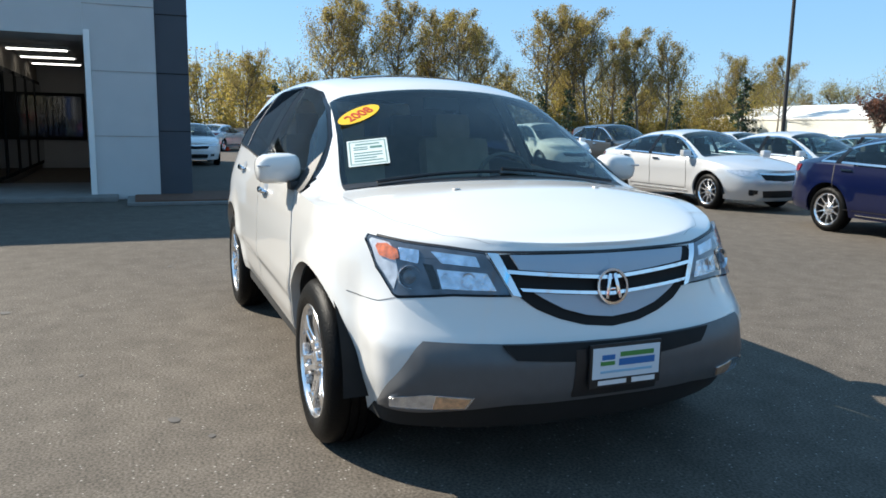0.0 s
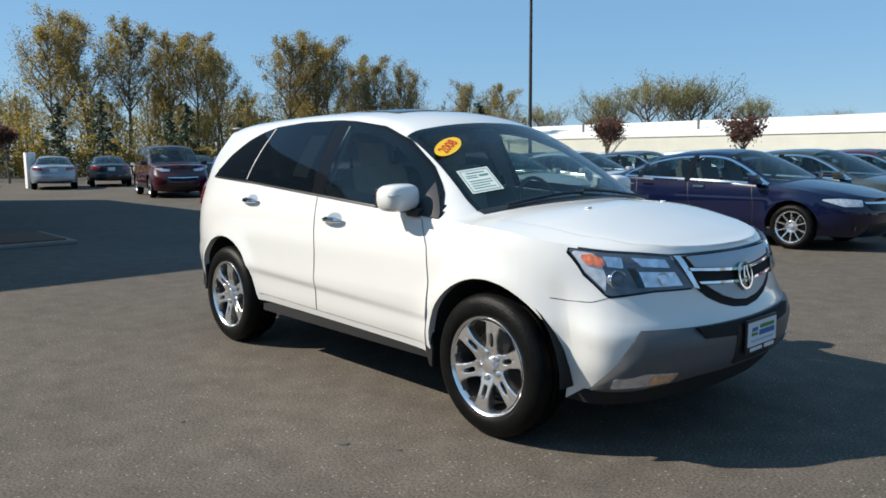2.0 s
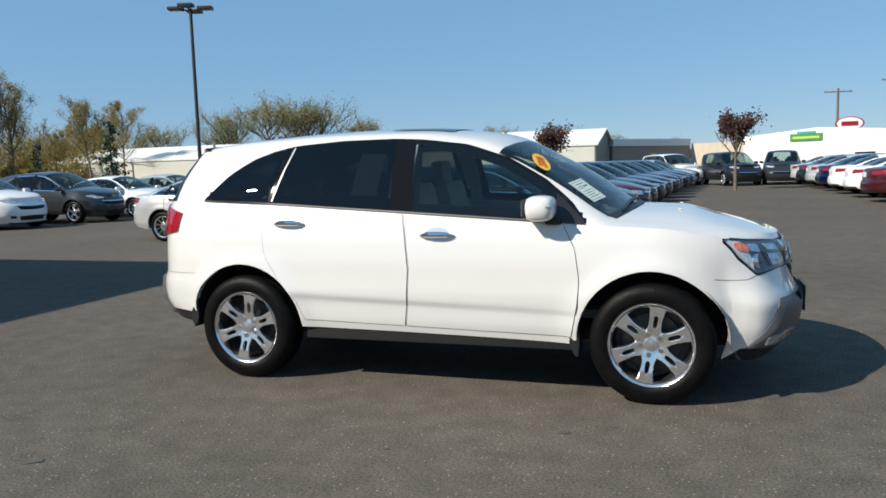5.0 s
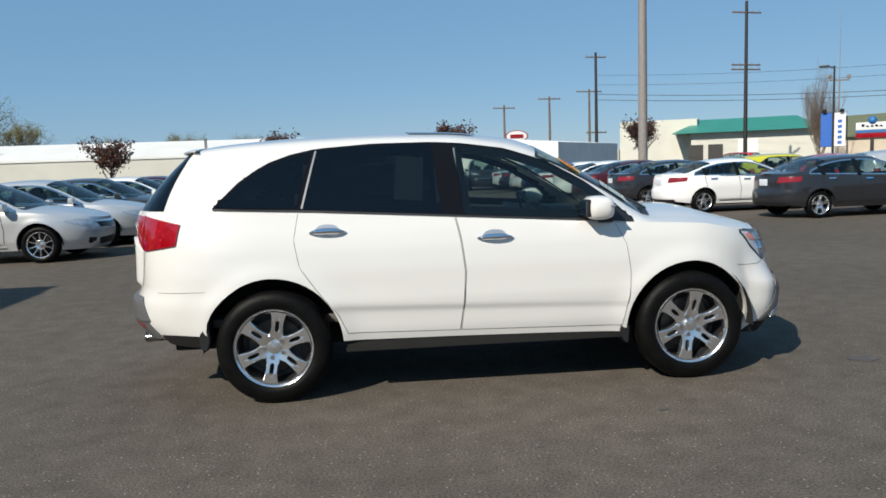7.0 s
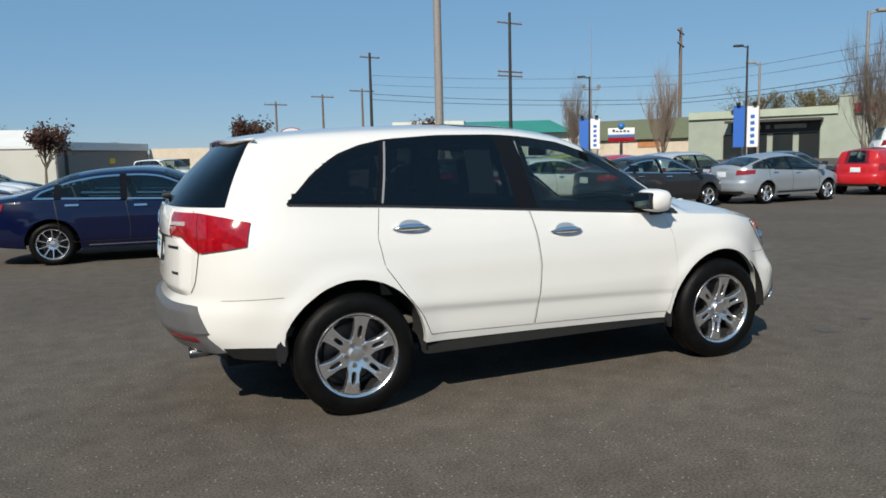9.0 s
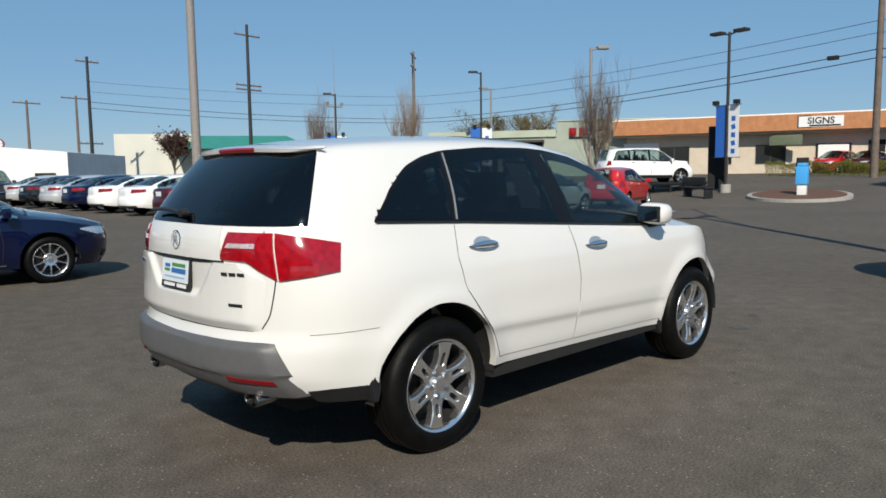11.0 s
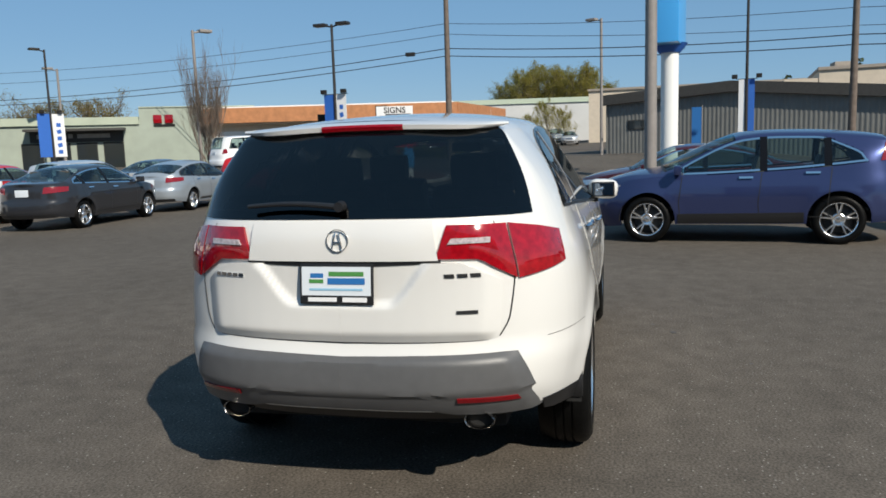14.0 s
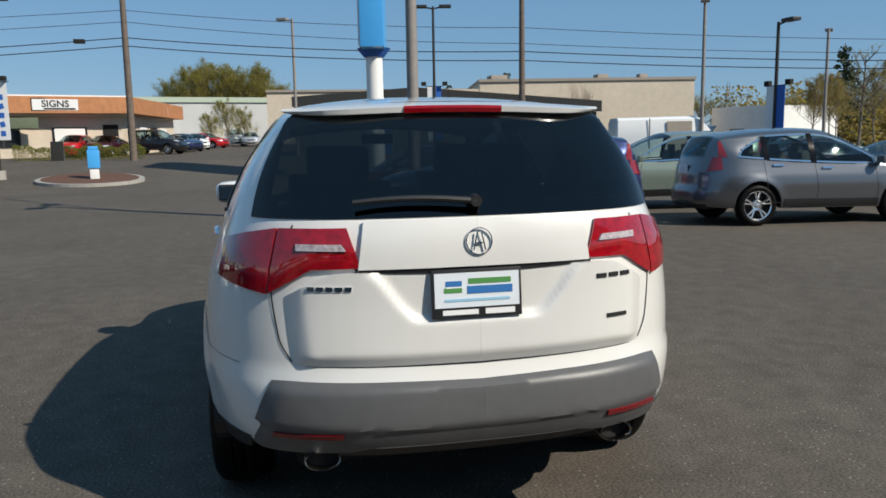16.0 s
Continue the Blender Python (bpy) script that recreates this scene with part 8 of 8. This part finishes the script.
# joint line and stains in the asphalt
M_TAR = mat("tar_seal", (0.012, 0.012, 0.012), 0.55)
bm = bmesh.new()
pts = [(10.6, 0.1), (11.8, 1.3), (14.6, 4.4), (17.5, 6.8), (21, 9.2)]
rows = [[(x - 0.02, y + 0.03, 0.004), (x + 0.02, y - 0.03, 0.004)] for x, y in resample(pts, 20)]
grid(bm, rows)
tagged(part("asphalt_joint", bm, M_TAR), "dark tar-sealed joint in the asphalt", "asphalt joint", kind="structure")
M_OIL = mat("oil_stain", (0.068, 0.062, 0.057), 0.8, vary=0.3, scale=9)
for x, y, r in ((0.95, -1.55, 0.035), (1.2, -1.4, 0.022), (0.1, -2.0, 0.02), (2.75, -0.75, 0.12), (-1.6, -2.6, 0.05), (3.4, -0.6, 0.06), (-3.2, -1.4, 0.03)):
    bm = bmesh.new()
    bm.faces.new([bm.verts.new((x + r * (0.7 + 0.5 * rnd.random()) * math.cos(t), y + r * 0.8 * (0.7 + 0.5 * rnd.random()) * math.sin(t), 0.004)) for t in [j * 2 * math.pi / 14 for j in range(14)]])
    tagged(part("oil_spot", bm, M_OIL, smooth=False), "dark oil spot soaked into the asphalt", "stain", "oil spots")


# ---- trees ----
def leaf_material(name, cols, rough=0.6, sheen=0.5):
    """Leaves whose colour runs over a few tones from leaf to leaf, a little light passing through."""
    m = bpy.data.materials.new(name)
    m.use_nodes = True
    nt = m.node_tree
    p = nt.nodes["Principled BSDF"]
    g = nt.nodes.new("ShaderNodeNewGeometry")
    r = nt.nodes.new("ShaderNodeValToRGB")
    els = r.color_ramp.elements
    while len(els) < len(cols):
        els.new(0.5)
    for k, c in enumerate(cols):
        els[k].position, els[k].color = k / (len(cols) - 1), (*c, 1)
    nt.links.new(g.outputs["Random Per Island"], r.inputs[0])
    nt.links.new(r.outputs[0], p.inputs["Base Color"])
    p.inputs["Roughness"].default_value = rough
    tr = nt.nodes.new("ShaderNodeBsdfTranslucent")
    br = nt.nodes.new("ShaderNodeVectorMath")
    br.operation = "MULTIPLY"
    br.inputs[1].default_value = (1.65, 1.6, 1.2)
    nt.links.new(r.outputs[0], br.inputs[0])
    nt.links.new(br.outputs[0], tr.inputs[0])
    mx = nt.nodes.new("ShaderNodeMixShader")
    mx.inputs[0].default_value = sheen + 0.08
    nt.links.new(p.outputs[0], mx.inputs[1])
    nt.links.new(tr.outputs[0], mx.inputs[2])
    nt.links.new(mx.outputs[0], nt.nodes["Material Output"].inputs[0])
    return m


M_BARK = mat("grey_brown_bark", (0.13, 0.108, 0.082), 0.9, vary=0.25, scale=6)
M_TWIG = mat("pale_twigs", (0.17, 0.13, 0.10), 0.9, vary=0.2, scale=3)
M_LEAFSPRING = leaf_material("spring_leaves", [(0.16, 0.145, 0.045), (0.225, 0.195, 0.06), (0.22, 0.16, 0.06), (0.155, 0.115, 0.055), (0.20, 0.15, 0.07)])
M_LEAFOLIVE = leaf_material("olive_spring_leaves", [(0.21, 0.20, 0.045), (0.27, 0.25, 0.06), (0.24, 0.19, 0.06), (0.17, 0.17, 0.04)])
M_LEAFGREY = leaf_material("thin_spring_leaves", [(0.19, 0.185, 0.095), (0.25, 0.235, 0.11), (0.20, 0.175, 0.105)])
M_LEAFGREEN = leaf_material("olive_leaves", [(0.12, 0.14, 0.03), (0.19, 0.20, 0.04), (0.24, 0.20, 0.05)])
M_LEAFRED = leaf_material("plum_leaves", [(0.085, 0.040, 0.036), (0.12, 0.058, 0.05), (0.10, 0.06, 0.05)])
M_NEEDLE = leaf_material("dark_needles", [(0.012, 0.028, 0.012), (0.022, 0.045, 0.018), (0.03, 0.05, 0.02)], sheen=0.1)
M_BRUSH = leaf_material("brush_leaves", [(0.20, 0.15, 0.05), (0.26, 0.205, 0.06), (0.18, 0.16, 0.05), (0.21, 0.145, 0.06), (0.11, 0.115, 0.04)])


class Soup:
    """Vertices and faces gathered fast, for wood and leaves."""

    def __init__(self):
        self.v, self.f = [], []

    def limb(self, pts, r0, r1, n=5):
        base = len(self.v)
        for k, p in enumerate(pts):
            q = pts[min(k + 1, len(pts) - 1)] - pts[max(k - 1, 0)]
            q = q.normalized() if q.length > 1e-6 else Vector((0, 0, 1))
            u = q.orthogonal().normalized()
            w = q.cross(u)
            r = r0 + (r1 - r0) * k / (len(pts) - 1)
            for j in range(n):
                t = 2 * math.pi * j / n
                self.v.append(p + (u * math.cos(t) + w * math.sin(t)) * r)
        for k in range(len(pts) - 1):
            for j in range(n):
                a, b = base + k * n + j, base + k * n + (j + 1) % n
                self.f.append((a, b, b + n, a + n))

    def leaf(self, c, size, rg):
        u = Vector((rg.gauss(0, 1), rg.gauss(0, 1), rg.gauss(0, 0.7))).normalized()
        w = u.cross(Vector((rg.gauss(0, 1), rg.gauss(0, 1), rg.gauss(0, 1)))).normalized()
        s = size * rg.uniform(0.6, 1.3)
        b = len(self.v)
        self.v += [c - u * s * 0.5, c + w * s * 0.32, c + u * s * 0.5, c - w * s * 0.32]
        self.f.append((b, b + 1, b + 2, b + 3))

    def mesh(self, name, material, smooth=False):
        me = bpy.data.meshes.new(name)
        me.from_pydata([tuple(v) for v in self.v], [], self.f)
        me.materials.append(material)
        me.update()
        return me


def make_tree(seed, h, kind):
    """Wood and leaves of one tree: grown limb by limb."""
    rg = random.Random(seed)
    wood, leaves = Soup(), Soup()
    if kind == "conifer":
        wood.limb([Vector((0, 0, 0)), Vector((0, 0, h))], h * 0.022, 0.02, 6)
        for k in range(int(h * 9)):
            z = h * (0.06 + 0.94 * (k / (h * 9)) ** 0.9)
            L = (h - z) * 0.33 * rg.uniform(0.7, 1.15) + 0.12
            a = rg.uniform(0, 2 * math.pi)
            d = Vector((math.cos(a), math.sin(a), -0.22))
            wood.limb([Vector((0, 0, z)), Vector((0, 0, z)) + d * L], 0.02, 0.006, 3)
            for j in range(int(8 + L * 16)):
                t = rg.uniform(0.1, 1.0)
                leaves.leaf(Vector((0, 0, z)) + d * L * t + Vector((rg.gauss(0, 0.1), rg.gauss(0, 0.1), rg.gauss(-0.03, 0.06))) * (1 + L * 0.35), 0.24, rg)
        return wood, leaves
    spread = {"tall": 0.54, "round": 0.85, "column": 0.14, "plum": 0.56, "thin": 0.5}[kind]
    trunk_h = h * {"tall": 0.8, "round": 0.45, "column": 0.3, "plum": 0.32, "thin": 0.8}[kind]
    pts = [Vector((0, 0, 0))]
    d = Vector((rg.gauss(0, 0.03), rg.gauss(0, 0.03), 1))
    for k in range(8):
        d = (d + Vector((rg.gauss(0, 0.05), rg.gauss(0, 0.05), 0))).normalized()
        pts.append(pts[-1] + d * trunk_h / 8)
    r0 = h * {"column": 0.012, "tall": 0.011, "plum": 0.013}.get(kind, 0.015)
    wood.limb(pts, r0, r0 * 0.3, 7)

    def grow(p, d, L, r, depth):
        q, ps = p.copy(), [p.copy()]
        for k in range(4):
            up = {"tall": 0.15, "round": 0.08, "column": 0.35, "plum": 0.14, "thin": 0.14}[kind]
            d = (d + Vector((rg.gauss(0, 0.16), rg.gauss(0, 0.16), up))).normalized()
            q = q + d * L / 4
            ps.append(q.copy())
        wood.limb(ps, r, r * 0.4, 4 if depth < 2 else 3)
        if depth < 3:
            for k in range({"tall": 3, "round": 5, "column": 7, "plum": 5, "thin": 4}[kind]):
                t = rg.uniform(0.25, 1.0)
                i = min(int(t * 4), 3)
                b = ps[i] + (ps[i + 1] - ps[i]) * (t * 4 - i)
                a = rg.uniform(0, 2 * math.pi)
                o = Vector((math.cos(a), math.sin(a), rg.uniform(0.0, 0.6)))
                grow(b, (d + o * (0.9 if kind != "column" else 0.42)).normalized(), L * rg.uniform(0.45, 0.62), r * 0.5, depth + 1)
        if depth >= 2 and kind != "column":
            n = {"tall": 42, "round": 15, "plum": 8, "thin": 5}[kind]
            sz = {"tall": 0.14, "round": 0.15, "plum": 0.085, "thin": 0.13}[kind] * (h / 13 if kind != "plum" else h / 4)
            for k in range(n):
                c = ps[rg.randrange(1, 5)] + Vector((rg.gauss(0, 1), rg.gauss(0, 1), rg.gauss(0, 0.8))) * L * 0.30
                leaves.leaf(c, sz, rg)
    nb = {"tall": 21, "round": 12, "column": 30, "plum": 10, "thin": 12}[kind]
    for k in range(nb):
        t = {"tall": 0.36, "round": 0.5, "column": 0.25, "plum": 0.6, "thin": 0.3}[kind]
        t = t + (1 - t) * (k + rg.random()) / nb
        i = min(int(t * 8), 7)
        b = pts[i] + (pts[i + 1] - pts[i]) * (t * 8 - i)
        a = k * 2.4 + rg.uniform(-0.5, 0.5)
        rise = {"tall": 0.75, "round": 0.6, "column": 2.3, "plum": 1.1, "thin": 0.8}[kind]
        o = Vector((math.cos(a), math.sin(a), rise)).normalized()
        L = h * spread * {"tall": 0.62, "round": 0.5, "column": 4.2, "plum": 0.55, "thin": 0.5}[kind] * (1.15 - 0.75 * t if kind != "column" else rg.uniform(0.7, 1.0)) * rg.uniform(0.8, 1.15)
        grow(b, o, L, r0 * (0.42 if kind != "column" else 0.3), 1)
    return wood, leaves


TREES = {}


def tree(kind, variant, h, x, y, scale=1.0, turn=0, leafmat=None, label="", barkmat=None, group="trees at the lot's edge", height=0.0):
    key = (kind, variant)
    if key not in TREES:
        w, l = make_tree(variant * 17 + len(kind), h, kind)
        TREES[key] = (w.mesh("trunk", barkmat or M_BARK), l.mesh("crown", leafmat) if l.v else None, max(v.z for v in w.v))
    if height:
        scale = height / TREES[key][2]
    t = thing("tree", label, "tree", pose(x, y, 0, 0, 0, turn) @ Matrix.Scale(scale, 4), group)
    o = new("trunk", TREES[key][0])
    o.parent = t
    if TREES[key][1]:
        o = new("crown", TREES[key][1])
        o.parent = t
    return t


tr = random.Random(11)
WOOD = "tall spring tree with thin yellow-green leaves, behind the lot"
for k in range(26):
    f = k / 25
    y = -16 + 84 * f
    x = -66 - 5 * math.sin(f * 5) + tr.uniform(-5, 5)
    tree("tall", k % 4, 13, x, y, tr.uniform(0.46, 0.66), tr.uniform(0, 360), M_LEAFSPRING, WOOD)
for k in range(18):
    tree("thin", k % 2, 11, -70 + tr.uniform(-6, 8), -12 + 84 * k / 17 + tr.uniform(-2, 2), tr.uniform(0.7, 1.0), tr.uniform(0, 360), M_LEAFGREY, "slender half-bare tree in the wood's edge")
# the wood's tall clumps: a place and a height
for x, y, h in ((-54.9, 6.1, 7.1), (-63.3, 15.6, 13.0), (-65.6, 18.6, 14.0), (-60.9, 20.1, 12.5), (-62.6, 24.2, 12.0), (-59.0, 25.2, 11.9), (-61.7, 28.9, 11.0), (-56.4, 32.8, 11.7), (-57.1, 35.5, 12.7), (-53.4, 35.8, 11.9),
                (-55.4, 39.9, 10.7), (-51.8, 39.8, 10.4), (-52.0, 42.8, 9.9), (-50.6, 50.2, 8.8), (-53.4, 57.5, 9.0)):
    tree("tall", int(y) % 4, 13, x, y, 1, tr.uniform(0, 360), M_LEAFSPRING, WOOD, height=h)
for x, y, h in ((-65.3, 94, 11.6), (-60.8, 99.3, 13.4), (-55.9, 104.4, 13.4), (-58.5, 106, 12.6), (-51.3, 113.4, 10.5), (-75, 92, 9.5), (-84, 88, 9.5), (-42, 118, 8.0), (-30, 122, 8.5), (-70, 100, 9.0), (-20, 124, 8.0)):
    tree("round", int(y) % 2, 11, x, y, 1, tr.uniform(0, 360), M_LEAFGREY, "broad spring tree far behind the warehouse", height=h)
for x, y, s in ((-46, 7.0, 0.9), (-45, 10.2, 1.0), (-46, 13.0, 1.1), (-44, 16.5, 0.9), (-47, 19, 1.1), (-45, 22, 0.85), (-44, 25.5, 0.9), (-46, 29, 1.0), (-44, 33, 0.9), (-37, 37.5, 1.15), (-42, 36, 0.85)):
    tree("conifer", int(-x) % 2, 4.6, x, y, s, tr.uniform(0, 360), M_NEEDLE, "dark young evergreen behind parked cars", group="young evergreens")
for x, y, s in ((66, -57.5, 2.4), (70, -62, 2.0), (62, -62, 1.5), (78, -24, 2.0), (90, -20, 1.9), (74, -30, 1.5)):
    tree("conifer", 1, 4.6, x, y, s, tr.uniform(0, 360), M_NEEDLE, "tall dark conifer beyond the shops", group="tall conifers")
PLUM = "small purple-leaved plum tree in a lot island"
for x, y, h in ((-5.2, 31.4, 3.4), (3.3, 30.6, 3.6), (-15.4, 23.6, 3.0), (-12.1, 28.9, 3.2), (15.4, 38.3, 4.0), (-41.5, 6.6, 3.2)):
    tree("plum", int(abs(x)) % 2, 4.0, x, y, 1, tr.uniform(0, 360), M_LEAFRED, PLUM, group="plum trees", height=h)
for x, y, s in ((34.0, 50.0, 1.36), (34.5, 39.6, 1.36), (28.9, 18.6, 1.2), (58.8, -25.0, 1.15)):
    tree("column", int(x) % 2, 5.0, x, y, s, tr.uniform(0, 360), None, "bare upright street tree with pale twigs", M_TWIG, "bare street trees")
for x, y, s in ((60, 55, 1.09), (64, 52, 1.16)):
    tree("round", 5, 11, x, y, s, tr.uniform(0, 360), M_LEAFSPRING, "broad olive-green tree behind the shops", group="trees behind the shops")
for k, (x, y, h) in enumerate(((137, 20.4, 12.6), (138, 19.0, 14.0), (136, 16.8, 15.3), (137, 14.9, 16.9), (139, 12.6, 16.2), (136, 10.9, 15.6), (138, 9.1, 16.2), (137, 7.4, 15.6), (136, 5.8, 16.1), (139, 3.6, 15.2), (137, 1.9, 13.2), (142, 15.5, 15.5), (142, 10.0, 15.8), (143, 5.0, 15.0))):
    tree("tall", 4 + k % 3, 13, x, y, 1, tr.uniform(0, 360), M_LEAFOLIVE, "tall olive-green tree far behind the shops", group="trees behind the shops", height=h)
for x, y, h in ((75.5, 5.9, 6.4), (76.5, 4.2, 5.6), (74.0, 7.4, 5.0)):
    tree("tall", 5, 13, x, y, 1, 0, M_LEAFOLIVE, "small yellow-leaved tree by the warehouse", group="trees behind the shops", height=h)
for k in range(14):
    tree("round", k % 2, 11, 66 + 5 * k * 0.5, -44 - 4.2 * k + tr.uniform(-2, 2), tr.uniform(0.6, 0.85), tr.uniform(0, 360), M_LEAFSPRING, "spring tree on the rise beyond the side lot", group="trees beyond the side lot")
for k in range(12):
    tree("round", k % 2, 11, 72 + 5 * k * 0.8, 70 - 3.5 * k + tr.uniform(-3, 3), tr.uniform(0.4, 0.55), tr.uniform(0, 360), M_LEAFSPRING, "far tree behind the shop roofs", group="trees behind the shops")
for x, y in ((-2, 92), (1, 95), (-1, 98), (7, 100)):
    tree("round", 1, 11, x, y, 0.42, tr.uniform(0, 360), M_LEAFGREY, "far half-bare tree behind the low buildings", group="trees behind the shops")


for kd, v, x, y, h in (("tall", 2, 47.5, -39.6, 6.1), ("tall", 0, 49.8, -43.2, 6.6), ("tall", 3, 45.1, -43.5, 7.0), ("thin", 1, 44.0, -41.0, 8.0), ("tall", 1, 52.5, -46.0, 6.0)):
    tree(kd, v, 13, x, y, 1, tr.uniform(0, 360), M_LEAFSPRING, "brown-leaved tree on the rise beyond the side lot", group="trees beyond the side lot", height=h)


def brush(name, label, spans, n, size, material, seed):
    """Undergrowth along a line: leaves in uneven clumps with bare stems between them."""
    rg = random.Random(seed)
    s = Soup()
    for (x0, y0), (x1, y1), hgt, depth in spans:
        L = math.hypot(x1 - x0, y1 - y0)
        clumps = []
        for k in range(int(L * 1.9)):
            t = rg.random()
            clumps.append((x0 + (x1 - x0) * t + rg.uniform(-depth, depth), y0 + (y1 - y0) * t + rg.uniform(-depth, depth), hgt * rg.uniform(0.45, 1.0), rg.uniform(1.1, 2.4) * hgt / 5))
        for cx, cy, ch, cr in clumps:
            for j in range(3):
                s.limb([Vector((cx + rg.uniform(-0.5, 0.5), cy + rg.uniform(-0.5, 0.5), 0)), Vector((cx + rg.uniform(-1, 1), cy + rg.uniform(-1, 1), ch * rg.uniform(0.8, 1.1)))], 0.05, 0.015, 3)
            for j in range(n):
                z = ch * rg.random() ** 0.7
                w = cr * (1 - 0.55 * (z / ch) ** 2)
                a, q = rg.uniform(0, 2 * math.pi), math.sqrt(rg.random())
                s.leaf(Vector((cx + w * q * math.cos(a), cy + w * q * math.sin(a), z)), size, rg)
    tagged(new(name, s.mesh(name, material)), label, "undergrowth", kind="stuff")


brush("undergrowth", "yellow-brown spring undergrowth along the wood's edge", [((-58, -20), (-62, 62), 7.2, 4.0), ((-70, -20), (-75, 66), 8.6, 4.0), ((-53, -18), (-55, 55), 3.0, 1.5), ((-60, 62), (-108, 98), 6, 4), ((-108, 98), (-5, 138), 6.5, 4)], 380, 0.20, M_BRUSH, 5)
brush("olive_thicket", "olive spring thicket behind the white warehouse", [((140, 20), (142, 2), 12.5, 3)], 300, 0.42, M_LEAFOLIVE, 16)
brush("far_thicket", "olive thicket far behind the shops", [((62, -44), (95, -100), 7, 4), ((60, 70), (110, 30), 5, 4), ((95, -16), (80, -46), 4, 3)], 190, 0.42, M_BRUSH, 6)
hg = random.Random(8)
hs_ = Soup()
for k in range(9000):
    t, q, e = hg.random(), hg.uniform(-1, 1), hg.random()
    top_ = 0.82 + 0.10 * math.sin(23 * t) + 0.06 * math.sin(61 * t + 1)
    x, y = 42.6 + 2.6 * t + 0.42 * q, 15.7 - 6.7 * t + 0.16 * q
    z = top_ * (1 - 0.25 * q * q) * (1 - (1 - e) ** 3 if k % 3 else e)
    hs_.leaf(Vector((x, y, rise(x, y) + z)), 0.075, hg)
tagged(new("hedge", hs_.mesh("hedge", M_LEAFGREEN)), "clipped low green hedge before the shops", "hedge", kind="stuff")
# wooded hills on the horizon
bm = bmesh.new()
rows = []
for k in range(61):
    a = math.radians(-110 + 4.3 * k)
    R_ = 900
    hh = 30 + 22 * noise.noise(Vector((k * 0.17, 3.1, 0))) + (38 * math.exp(-((math.degrees(a) + 52) / 12) ** 2))
    rows.append([Vector((R_ * math.cos(a), R_ * math.sin(a), -2)), Vector((R_ * math.cos(a), R_ * math.sin(a), max(6, hh * 0.45 - 2)))])
grid(bm, rows)
tagged(part("backdrop", bm, mat("far_woods", (0.055, 0.065, 0.06), 0.95, vary=0.3, scale=0.05, vary2=0.25, scale2=0.012)), "low wooded hills on the horizon", "hills", kind="structure")
